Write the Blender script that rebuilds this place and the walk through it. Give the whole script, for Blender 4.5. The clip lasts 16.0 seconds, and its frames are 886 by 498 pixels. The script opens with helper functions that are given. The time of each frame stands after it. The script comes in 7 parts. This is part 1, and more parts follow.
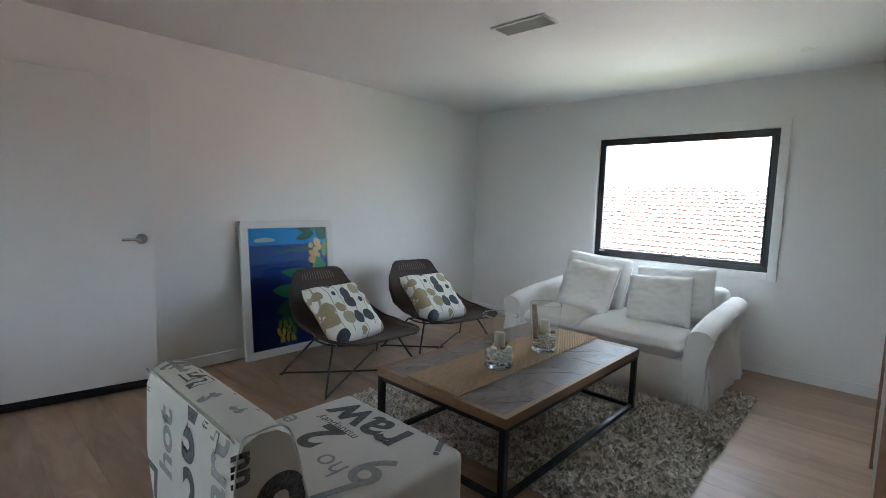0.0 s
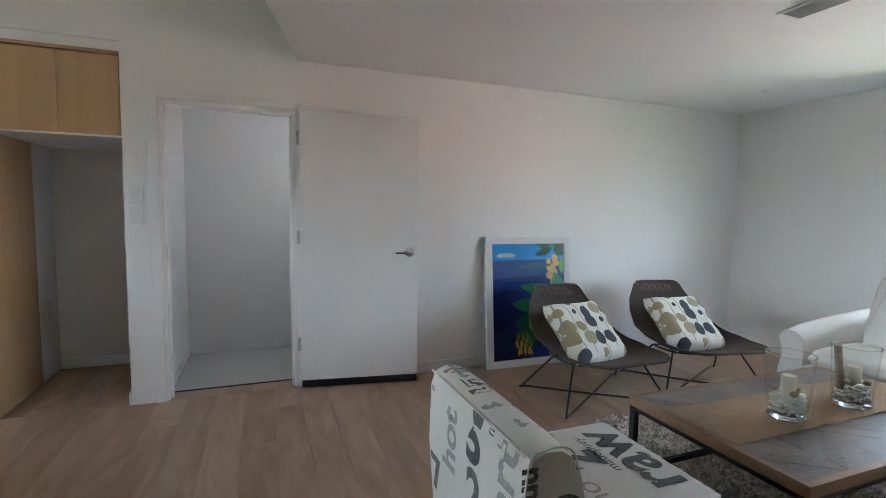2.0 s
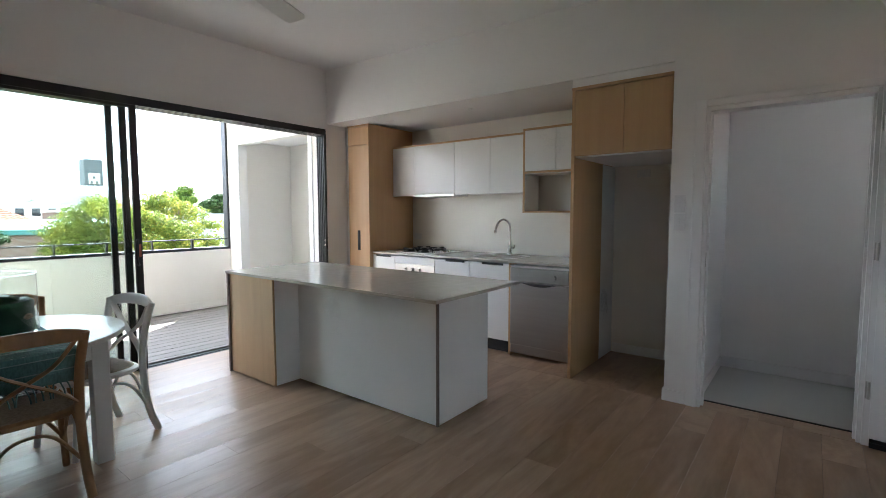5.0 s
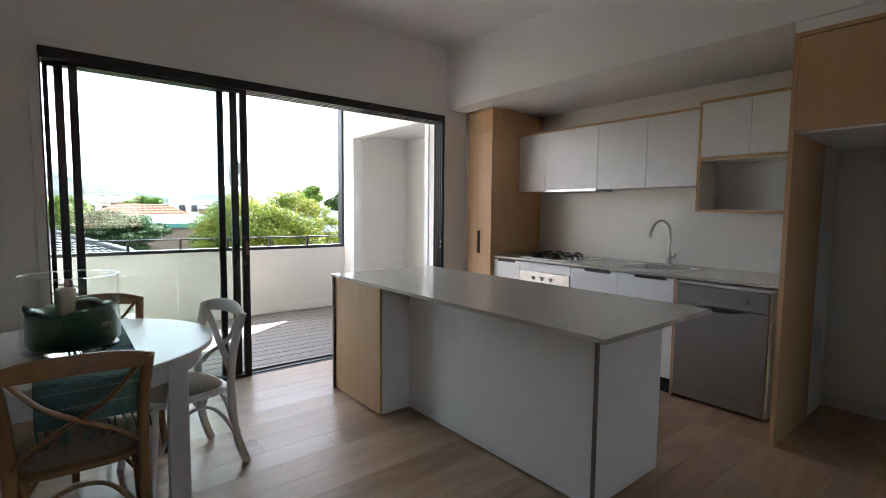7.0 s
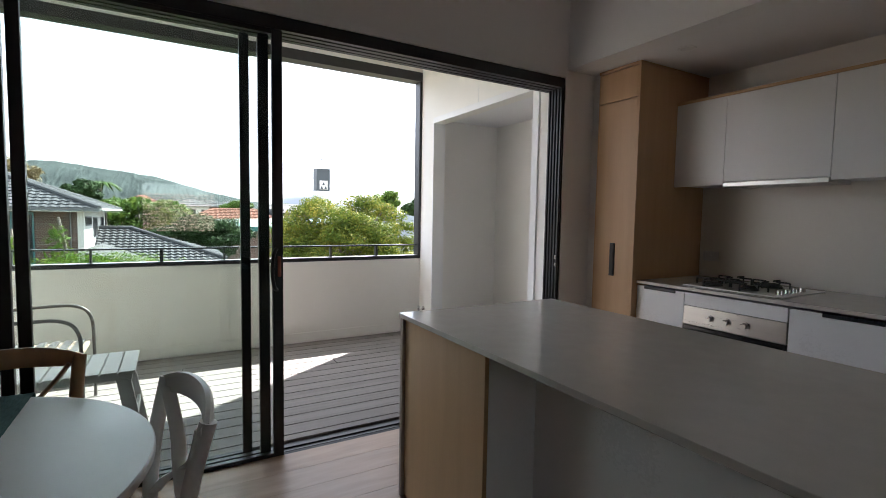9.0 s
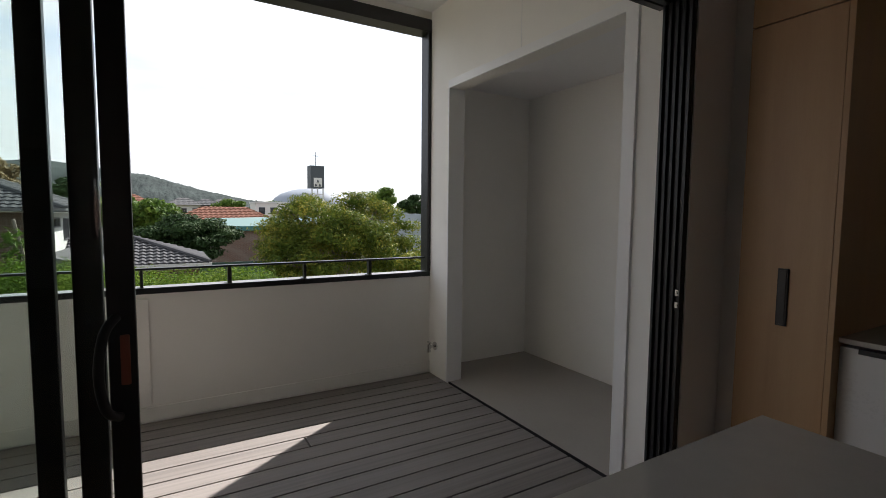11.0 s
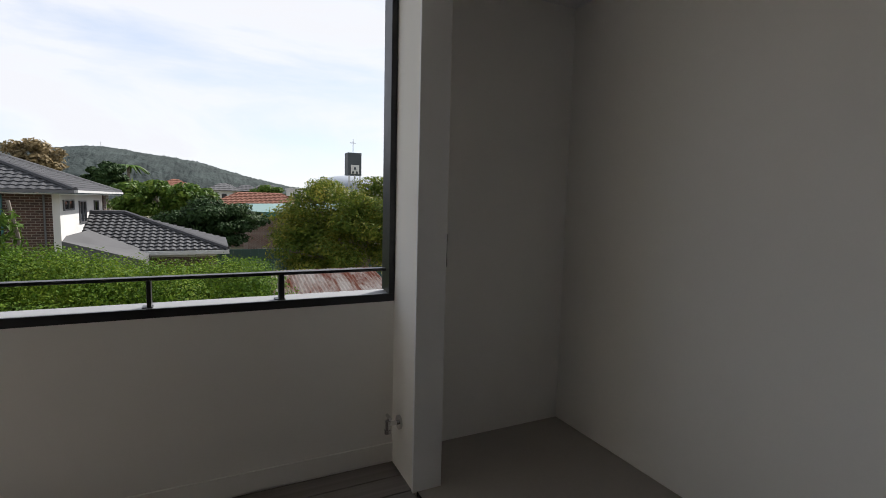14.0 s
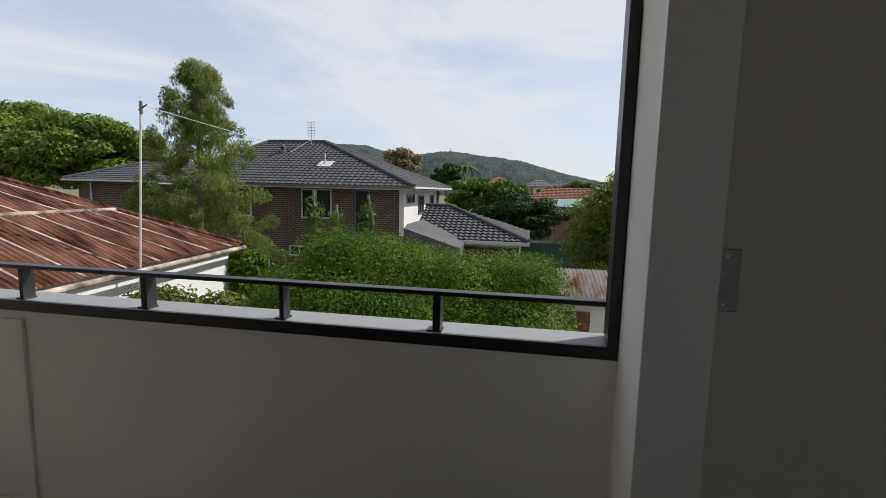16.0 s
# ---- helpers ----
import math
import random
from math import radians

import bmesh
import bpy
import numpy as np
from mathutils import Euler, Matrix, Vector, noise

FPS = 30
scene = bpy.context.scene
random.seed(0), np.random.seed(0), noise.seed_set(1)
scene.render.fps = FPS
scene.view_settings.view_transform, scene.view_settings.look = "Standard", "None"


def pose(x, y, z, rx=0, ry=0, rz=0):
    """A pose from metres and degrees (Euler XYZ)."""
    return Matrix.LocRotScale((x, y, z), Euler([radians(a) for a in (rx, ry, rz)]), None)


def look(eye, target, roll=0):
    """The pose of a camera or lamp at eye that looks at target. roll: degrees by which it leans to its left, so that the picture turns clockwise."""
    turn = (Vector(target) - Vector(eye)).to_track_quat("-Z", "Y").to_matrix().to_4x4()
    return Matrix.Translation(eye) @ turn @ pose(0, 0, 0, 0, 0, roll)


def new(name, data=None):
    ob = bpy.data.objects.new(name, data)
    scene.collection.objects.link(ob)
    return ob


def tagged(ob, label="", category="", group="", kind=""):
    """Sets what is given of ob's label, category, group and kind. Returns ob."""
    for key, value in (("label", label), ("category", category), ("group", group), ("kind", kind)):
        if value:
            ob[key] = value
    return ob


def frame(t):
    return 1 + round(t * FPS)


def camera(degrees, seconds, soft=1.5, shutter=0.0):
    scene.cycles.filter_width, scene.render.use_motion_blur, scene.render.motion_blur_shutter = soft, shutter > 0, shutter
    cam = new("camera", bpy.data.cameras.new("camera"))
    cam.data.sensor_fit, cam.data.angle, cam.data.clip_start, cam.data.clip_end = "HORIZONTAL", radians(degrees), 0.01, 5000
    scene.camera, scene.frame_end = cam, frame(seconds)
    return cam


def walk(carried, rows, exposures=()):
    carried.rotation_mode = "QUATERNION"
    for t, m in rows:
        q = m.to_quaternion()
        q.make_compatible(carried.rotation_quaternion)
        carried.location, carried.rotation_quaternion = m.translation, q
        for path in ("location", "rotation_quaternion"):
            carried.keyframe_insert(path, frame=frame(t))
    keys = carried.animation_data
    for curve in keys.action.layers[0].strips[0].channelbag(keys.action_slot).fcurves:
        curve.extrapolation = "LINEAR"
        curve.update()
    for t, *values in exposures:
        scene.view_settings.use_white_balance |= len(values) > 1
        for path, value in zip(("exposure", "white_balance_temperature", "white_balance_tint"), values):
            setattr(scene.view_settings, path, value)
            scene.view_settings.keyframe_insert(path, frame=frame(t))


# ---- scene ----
cam = camera(86.1, 16.0, 0.9)
PATH = [
    (0, (0.373, 0.244, 1.327), (1.828, 1.601, 1.128), 1.8),
    (0.5, (0.408, 0.297, 1.324), (1.76, 1.759, 1.14), 1.7),
    (1, (0.396, 0.332, 1.329), (1.591, 1.925, 1.151), 1.4),
    (1.5, (0.331, 0.35, 1.335), (1.319, 2.08, 1.166), 1.2),
    (2, (0.237, 0.349, 1.342), (0.95, 2.21, 1.181), 0.9),
    (2.5, (0.173, 0.31, 1.358), (0.542, 2.27, 1.205), 0.6),
    (3, (0.177, 0.313, 1.363), (0.154, 2.307, 1.22), 0.3),
    (3.5, (0.214, 0.359, 1.354), (-0.234, 2.304, 1.223), 0.0),
    (4, (0.211, 0.367, 1.349), (-0.556, 2.21, 1.218), -0.2),
    (4.5, (0.214, 0.388, 1.349), (-0.816, 2.097, 1.209), -0.2),
    (5, (0.194, 0.381, 1.348), (-1.03, 1.955, 1.198), -0.1),
    (7.5, (-0.749, 1.002, 1.325), (-2.348, 2.195, 1.174), 0.8),
    (8, (-1.079, 1.157, 1.322), (-2.727, 2.28, 1.174), 0.9),
    (8.5, (-1.415, 1.333, 1.328), (-3.102, 2.398, 1.188), 0.8),
    (9, (-1.73, 1.484, 1.311), (-3.459, 2.48, 1.177), 1.0),
    (9.2, (-1.874, 1.547, 1.323), (-3.613, 2.526, 1.194), 1.0),
    (11.3, (-3.285, 2.143, 1.356), (-4.994, 3.17, 1.203), 0.4),
    (11.5, (-3.394, 2.196, 1.342), (-5.091, 3.242, 1.189), 0.4),
    (12, (-3.706, 2.326, 1.321), (-5.361, 3.438, 1.168), 0.5),
    (12.5, (-3.94, 2.5, 1.317), (-5.539, 3.689, 1.154), 0.5),
    (13, (-4.121, 2.746, 1.318), (-5.727, 3.925, 1.143), 0.7),
    (13.5, (-4.29, 2.971, 1.323), (-5.971, 4.037, 1.138), 1.4),
    (14, (-4.437, 3.197, 1.323), (-6.227, 4.067, 1.127), 1.4),
    (14.5, (-4.561, 3.383, 1.321), (-6.434, 4.055, 1.12), 1.4),
    (15, (-4.782, 3.485, 1.317), (-6.722, 3.917, 1.098), 1.4),
    (15.5, (-5.035, 3.599, 1.305), (-7.019, 3.696, 1.074), 1.4),
    (16, (-5.265, 3.739, 1.297), (-7.217, 3.383, 1.052), 1.4),
]
EXPOSURES = [(0.0, 5.2, 5650, 9), (1.0, 5.18, 5650, 9), (2.0, 5.62, 5700, 9), (3.0, 5.68, 5750, 8), (3.5, 5.58, 5800, 8), (4.0, 5.28, 5830, 9), (5.0, 4.82, 5830, 9), (7.5, 4.2, 6050, 13), (9.0, 3.36, 6100, 13),
             (11.5, 1.44, 6400, 12), (12.0, 1.24, 6300, 13), (13.0, 1.37, 6350, 13), (14.5, 1.48, 6300, 12), (16.0, 1.12, 6250, 12)]
walk(cam, [(t, look(eye, target, roll)) for t, eye, target, roll in PATH], EXPOSURES)

# ---- world, sun ----
SUN_WAY = Vector((-0.562, 0.827, 0.967)).normalized()      # towards the sun
world = bpy.data.worlds.new("sky")
scene.world = world
world.use_nodes = True
wn, wl = world.node_tree.nodes, world.node_tree.links
sky = wn.new("ShaderNodeTexSky")
sky.sky_type = "NISHITA"
sky.sun_disc = False
sky.sun_elevation = math.asin(SUN_WAY.z)
sky.sun_rotation = math.atan2(SUN_WAY.x, SUN_WAY.y)
sky.air_density, sky.dust_density, sky.ozone_density = 1.0, 0.35, 1.6
wc = wn.new("ShaderNodeTexCoord")
wm = wn.new("ShaderNodeMapping")
wm.inputs["Scale"].default_value = (1.0, 1.0, 3.6)
wm.inputs["Rotation"].default_value = (0.0, 0.0, 0.6)
cl = wn.new("ShaderNodeTexNoise")
cl.inputs["Scale"].default_value = 2.1
cl.inputs["Detail"].default_value = 9.0
cl.inputs["Roughness"].default_value = 0.58
cl.inputs["Distortion"].default_value = 0.5
cr = wn.new("ShaderNodeValToRGB")
cr.color_ramp.elements[0].position, cr.color_ramp.elements[1].position = 0.36, 0.66
cmix = wn.new("ShaderNodeMix")
cmix.data_type = "RGBA"
cb = wn.new("ShaderNodeValToRGB")
cb.color_ramp.elements[0].position, cb.color_ramp.elements[1].position = 0.38, 0.60
cb.color_ramp.elements[0].color, cb.color_ramp.elements[1].color = (0.66, 0.69, 0.74, 1), (0.90, 0.91, 0.925, 1)
cs = wn.new("ShaderNodeVectorMath")
cs.operation = "SCALE"
cs.inputs["Scale"].default_value = 3.25
wl.new(cl.outputs["Fac"], cb.inputs["Fac"])
wl.new(cb.outputs["Color"], cs.inputs[0])
wl.new(cs.outputs["Vector"], cmix.inputs["B"])
cm2 = wn.new("ShaderNodeMath")
cm2.operation = "MULTIPLY_ADD"
cm2.inputs[1].default_value, cm2.inputs[2].default_value = 0.20, 0.80
wl.new(wc.outputs["Generated"], wm.inputs["Vector"])
wl.new(wm.outputs["Vector"], cl.inputs["Vector"])
wl.new(cl.outputs["Fac"], cr.inputs["Fac"])
wl.new(cr.outputs["Color"], cm2.inputs[0])
wl.new(cm2.outputs[0], cmix.inputs["Factor"])
wl.new(sky.outputs["Color"], cmix.inputs["A"])
wbg = wn["Background"]
wbg.inputs["Strength"].default_value = 0.115
wl.new(cmix.outputs["Result"], wbg.inputs["Color"])

sun = new("sun", bpy.data.lights.new("sun", "SUN"))
sun.data.energy, sun.data.angle, sun.data.color = 2.8, radians(0.6), (1.0, 0.95, 0.88)
sun.matrix_world = look((0, 0, 20), Vector((0, 0, 20)) - SUN_WAY)


# ---- materials ----
def mat(name, base, rough=0.5, metal=0.0, var=0.08, scale=6.0, fine=90.0, bump=0.15, depth=0.002,
        stretch=(1, 1, 1), rnd=0.0, island=0.0, spec=0.5, coat=0.0, sheen=0.0, rvar=0.1, distort=0.0, tint=None, contrast=1.0):
    """Principled surface with variation at two scales and a fine relief."""
    m = bpy.data.materials.new(name)
    m.use_nodes = True
    n, l = m.node_tree.nodes, m.node_tree.links
    p = n["Principled BSDF"]
    tc = n.new("ShaderNodeTexCoord")
    mp = n.new("ShaderNodeMapping")
    mp.inputs["Scale"].default_value = stretch
    l.new(tc.outputs["Object"], mp.inputs["Vector"])
    src = mp.outputs["Vector"]
    if rnd:
        oi = n.new("ShaderNodeObjectInfo")
        ad = n.new("ShaderNodeVectorMath")
        ad.operation = "MULTIPLY_ADD"
        ad.inputs[0].default_value = (37.0, 53.0, 71.0)
        l.new(oi.outputs["Random"], ad.inputs[1])
        l.new(src, ad.inputs[2])
        src = ad.outputs["Vector"]
    big = n.new("ShaderNodeTexNoise")
    big.inputs["Scale"].default_value, big.inputs["Detail"].default_value = scale, 5.0
    big.inputs["Distortion"].default_value = distort
    sm = n.new("ShaderNodeTexNoise")
    sm.inputs["Scale"].default_value, sm.inputs["Detail"].default_value = fine, 3.0
    l.new(src, big.inputs["Vector"])
    l.new(src, sm.inputs["Vector"])
    av = n.new("ShaderNodeMath")
    av.operation = "MULTIPLY_ADD"
    av.inputs[1].default_value = 0.45
    l.new(sm.outputs["Fac"], av.inputs[0])
    b2 = n.new("ShaderNodeMath")
    b2.operation = "MULTIPLY_ADD"
    b2.inputs[1].default_value, b2.inputs[2].default_value = 1.5, -0.47
    l.new(big.outputs["Fac"], b2.inputs[0])
    l.new(b2.outputs[0], av.inputs[2])
    fac = av.outputs[0]
    for amount, kind in ((rnd, "o"), (island, "i")):
        if amount:
            g = oi.outputs["Random"] if kind == "o" else n.new("ShaderNodeNewGeometry").outputs["Random Per Island"]
            mm = n.new("ShaderNodeMath")
            mm.operation = "MULTIPLY_ADD"
            mm.inputs[1].default_value, mm.inputs[2].default_value = amount * 2, -amount
            l.new(g, mm.inputs[0])
            sa = n.new("ShaderNodeMath")
            l.new(mm.outputs[0], sa.inputs[0])
            l.new(fac, sa.inputs[1])
            fac = sa.outputs[0]
    if contrast != 1.0:
        cn = n.new("ShaderNodeMath")
        cn.operation = "MULTIPLY_ADD"
        cn.inputs[1].default_value, cn.inputs[2].default_value = contrast, 0.5 - 0.5 * contrast
        l.new(fac, cn.inputs[0])
        fac = cn.outputs[0]
    mix = n.new("ShaderNodeMix")
    mix.data_type = "RGBA"
    mix.clamp_factor = True
    lo = [c * (1 - var) for c in base]
    hi = [min(1, c * (1 + var)) for c in (tint or base)]
    mix.inputs["A"].default_value, mix.inputs["B"].default_value = (*lo, 1), (*hi, 1)
    l.new(fac, mix.inputs["Factor"])
    l.new(mix.outputs["Result"], p.inputs["Base Color"])
    if rvar:
        rr = n.new("ShaderNodeMath")
        rr.operation = "MULTIPLY_ADD"
        rr.inputs[1].default_value, rr.inputs[2].default_value = rvar, max(0.02, rough - rvar / 2)
        l.new(fac, rr.inputs[0])
        l.new(rr.outputs[0], p.inputs["Roughness"])
    else:
        p.inputs["Roughness"].default_value = rough
    p.inputs["Metallic"].default_value = metal
    p.inputs["Specular IOR Level"].default_value = spec
    p.inputs["Coat Weight"].default_value = coat
    p.inputs["Sheen Weight"].default_value = sheen
    if bump:
        bp = n.new("ShaderNodeBump")
        bp.inputs["Strength"].default_value, bp.inputs["Distance"].default_value = bump, depth
        l.new(sm.outputs["Fac"], bp.inputs["Height"])
        l.new(bp.outputs["Normal"], p.inputs["Normal"])
    return m


def glass_mat(name, tint=(0.96, 0.985, 0.975), rough=0.0):
    m = bpy.data.materials.new(name)
    m.use_nodes = True
    p = m.node_tree.nodes["Principled BSDF"]
    p.inputs["Base Color"].default_value = (*tint, 1)
    p.inputs["Transmission Weight"].default_value = 1.0
    p.inputs["Roughness"].default_value = rough
    p.inputs["IOR"].default_value = 1.45
    return m


def pane_mat(name, tint=(0.95, 0.975, 0.965), low=0.045, high=0.55):
    """Thin window glass: clear, with a weak mirror image that grows at a slant."""
    m = bpy.data.materials.new(name)
    m.use_nodes = True
    n, l = m.node_tree.nodes, m.node_tree.links
    n.remove(n["Principled BSDF"])
    tr, gl = n.new("ShaderNodeBsdfTransparent"), n.new("ShaderNodeBsdfGlossy")
    fr, mx = n.new("ShaderNodeLayerWeight"), n.new("ShaderNodeMixShader")
    pw, sc_ = n.new("ShaderNodeMath"), n.new("ShaderNodeMath")
    pw.operation, sc_.operation = "POWER", "MULTIPLY_ADD"
    pw.inputs[1].default_value = 4.0
    sc_.inputs[1].default_value, sc_.inputs[2].default_value = high, low
    tr.inputs["Color"].default_value = (*tint, 1)
    gl.inputs["Roughness"].default_value = 0.01
    l.new(fr.outputs["Facing"], pw.inputs[0])
    l.new(pw.outputs[0], sc_.inputs[0])
    l.new(sc_.outputs[0], mx.inputs[0])
    l.new(tr.outputs[0], mx.inputs[1])
    l.new(gl.outputs[0], mx.inputs[2])
    l.new(mx.outputs[0], n["Material Output"].inputs["Surface"])
    return m


def leaf_mat(name, a, b, c, rough=0.5, trans=0.25):
    """Leaves: three tones picked leaf by leaf, a little light passing through."""
    m = bpy.data.materials.new(name)
    m.use_nodes = True
    n, l = m.node_tree.nodes, m.node_tree.links
    p = n["Principled BSDF"]
    g = n.new("ShaderNodeNewGeometry")
    r = n.new("ShaderNodeValToRGB")
    r.color_ramp.elements[0].color, r.color_ramp.elements[1].color = (*a, 1), (*c, 1)
    e = r.color_ramp.elements.new(0.5)
    e.color = (*b, 1)
    tc = n.new("ShaderNodeTexCoord")
    nz = n.new("ShaderNodeTexNoise")
    nz.inputs["Scale"].default_value = 0.9
    l.new(tc.outputs["Object"], nz.inputs["Vector"])
    ad = n.new("ShaderNodeMath")
    ad.operation = "MULTIPLY_ADD"
    ad.inputs[1].default_value = 0.7
    l.new(g.outputs["Random Per Island"], ad.inputs[0])
    sb = n.new("ShaderNodeMath")
    sb.operation = "MULTIPLY_ADD"
    sb.inputs[1].default_value, sb.inputs[2].default_value = 1.3, -0.5
    l.new(nz.outputs["Fac"], sb.inputs[0])
    l.new(sb.outputs[0], ad.inputs[2])
    l.new(ad.outputs[0], r.inputs["Fac"])
    l.new(r.outputs["Color"], p.inputs["Base Color"])
    p.inputs["Roughness"].default_value = rough
    p.inputs["Specular IOR Level"].default_value = 0.10
    tl = n.new("ShaderNodeBsdfTranslucent")
    l.new(r.outputs["Color"], tl.inputs["Color"])
    mx = n.new("ShaderNodeMixShader")
    mx.inputs[0].default_value = trans
    l.new(p.outputs[0], mx.inputs[1])
    l.new(tl.outputs[0], mx.inputs[2])
    l.new(mx.outputs[0], n["Material Output"].inputs["Surface"])
    return m


def brick_mat(name, a, b, mortar, w=0.24, h=0.086, axis="x"):
    m = mat(name, a, 0.85, var=0.15, scale=3, bump=0.3)
    n, l = m.node_tree.nodes, m.node_tree.links
    p = n["Principled BSDF"]
    tc = n.new("ShaderNodeTexCoord")
    mp = n.new("ShaderNodeMapping")
    mp.inputs["Rotation"].default_value = (radians(90), 0, radians(90)) if axis == "x" else (radians(90), 0, 0)
    bt = n.new("ShaderNodeTexBrick")
    bt.inputs["Scale"].default_value = 1.0
    bt.inputs["Brick Width"].default_value, bt.inputs["Row Height"].default_value = w, h
    bt.inputs["Mortar Size"].default_value = 0.010
    bt.inputs["Color1"].default_value, bt.inputs["Color2"].default_value, bt.inputs["Mortar"].default_value = (*a, 1), (*b, 1), (*mortar, 1)
    sep, com = n.new("ShaderNodeSeparateXYZ"), n.new("ShaderNodeCombineXYZ")
    l.new(tc.outputs["Object"], sep.inputs[0])
    su = n.new("ShaderNodeMath")
    l.new(sep.outputs["X"], su.inputs[0])
    l.new(sep.outputs["Y"], su.inputs[1])
    l.new(su.outputs[0], com.inputs["X"])
    l.new(sep.outputs["Z"], com.inputs["Y"])
    l.new(com.outputs[0], bt.inputs["Vector"])
    n.remove(mp)
    l.new(bt.outputs["Color"], p.inputs["Base Color"])
    return m


def pattern_mat():
    """Cushion cloth with round leaves in taupe, slate and cream on thin stems."""
    m = mat("leaf_print_cloth", (0.80, 0.78, 0.72), 0.9, var=0.03, bump=0.3, fine=600, depth=0.0006, sheen=0.2)
    n, l = m.node_tree.nodes, m.node_tree.links
    p = n["Principled BSDF"]
    base = p.inputs["Base Color"].links[0].from_socket
    tc = n.new("ShaderNodeTexCoord")
    mp = n.new("ShaderNodeMapping")
    mp.inputs["Scale"].default_value = (1.0, 0.02, 0.95)
    l.new(tc.outputs["Object"], mp.inputs["Vector"])
    vo = n.new("ShaderNodeTexVoronoi")
    vo.inputs["Scale"].default_value = 8.8
    vo.inputs["Randomness"].default_value = 0.42
    l.new(mp.outputs["Vector"], vo.inputs["Vector"])
    lt = n.new("ShaderNodeMath")
    lt.operation = "LESS_THAN"
    lt.inputs[1].default_value = 0.46
    l.new(vo.outputs["Distance"], lt.inputs[0])
    sp = n.new("ShaderNodeSeparateColor")
    l.new(vo.outputs["Color"], sp.inputs[0])
    rp = n.new("ShaderNodeValToRGB")
    rp.color_ramp.interpolation = "CONSTANT"
    rp.color_ramp.elements[0].color = (0.36, 0.30, 0.17, 1)
    rp.color_ramp.elements[1].color, rp.color_ramp.elements[1].position = (0.052, 0.058, 0.075, 1), 0.40
    for pos, c in ((0.66, (0.42, 0.36, 0.22, 1)), (0.84, (0.78, 0.76, 0.70, 1))):
        e = rp.color_ramp.elements.new(pos)
        e.color = c
    l.new(sp.outputs[0], rp.inputs["Fac"])
    wv = n.new("ShaderNodeTexWave")
    wv.inputs["Scale"].default_value, wv.inputs["Distortion"].default_value, wv.inputs["Detail"].default_value = 3.0, 5.0, 1.0
    l.new(mp.outputs["Vector"], wv.inputs["Vector"])
    gt = n.new("ShaderNodeMath")
    gt.operation = "GREATER_THAN"
    gt.inputs[1].default_value = 0.985
    l.new(wv.outputs["Fac"], gt.inputs[0])
    m1, m2 = n.new("ShaderNodeMix"), n.new("ShaderNodeMix")
    m1.data_type = m2.data_type = "RGBA"
    m1.inputs["B"].default_value = (0.40, 0.36, 0.26, 1)
    l.new(gt.outputs[0], m1.inputs["Factor"])
    l.new(base, m1.inputs["A"])
    l.new(lt.outputs[0], m2.inputs["Factor"])
    l.new(m1.outputs["Result"], m2.inputs["A"])
    l.new(rp.outputs["Color"], m2.inputs["B"])
    l.new(m2.outputs["Result"], p.inputs["Base Color"])
    return m


WHITE = mat("white_wall_paint", (0.865, 0.86, 0.845), 0.6, var=0.02, scale=1.2, fine=220, bump=0.08, depth=0.0008)
CEIL = mat("white_ceiling_paint", (0.865, 0.865, 0.862), 0.75, var=0.02, scale=0.9, fine=160, bump=0.05, depth=0.0008)
TRIM = mat("white_gloss_trim", (0.86, 0.86, 0.85), 0.35, var=0.02, scale=4, bump=0.04, depth=0.0005)
RENDERW = mat("balcony_white_render", (0.885, 0.865, 0.815), 0.7, var=0.03, scale=2, fine=140, bump=0.2, depth=0.001)
FLOOR = mat("oak_plank", (0.38, 0.238, 0.148), 0.40, var=0.17, scale=2.0, fine=16, bump=0.06, depth=0.001,
            stretch=(2.8, 0.9, 3), rnd=0.24, distort=1.8, tint=(0.42, 0.29, 0.20), rvar=0.12, contrast=1.4)
DECK = mat("grey_deck_board", (0.235, 0.21, 0.195), 0.62, var=0.18, scale=3, fine=40, bump=0.3, depth=0.002,
           stretch=(14, 0.6, 2), rnd=0.16, contrast=1.6)
CONC = mat("grey_sheet_floor", (0.39, 0.36, 0.32), 0.7, var=0.10, scale=2.0, fine=60, bump=0.12)
HALLF = mat("pale_hall_floor", (0.55, 0.55, 0.52), 0.5, var=0.05, scale=2.0, fine=60, bump=0.05)
BLACK = mat("black_powdercoat", (0.016, 0.017, 0.019), 0.38, metal=0.0, var=0.15, scale=20, bump=0.06, depth=0.0005)
RUBBER = mat("black_seal", (0.012, 0.012, 0.013), 0.6, var=0.1)
STEEL = mat("brushed_steel", (0.56, 0.55, 0.53), 0.30, metal=1.0, var=0.06, scale=4, fine=90, bump=0.05, stretch=(0.3, 8, 8), depth=0.0004)
CHROME = mat("polished_chrome", (0.66, 0.66, 0.66), 0.10, metal=1.0, var=0.02, bump=0)
LAMIN = mat("white_laminate", (0.84, 0.84, 0.835), 0.30, var=0.015, scale=2, bump=0.03, depth=0.0003)
OAK = mat("light_oak_veneer", (0.52, 0.325, 0.170), 0.42, var=0.05, scale=2.2, fine=34, bump=0.06, depth=0.0006,
          stretch=(7, 7, 0.45), distort=0.5, tint=(0.56, 0.365, 0.20))
STONE = mat("pale_stone_top", (0.57, 0.54, 0.485), 0.13, var=0.05, scale=14, fine=220, bump=0.02, depth=0.0003, rvar=0.06)
SPLASH = mat("pale_splashback", (0.85, 0.82, 0.76), 0.35, var=0.03, scale=1.5, bump=0.02)
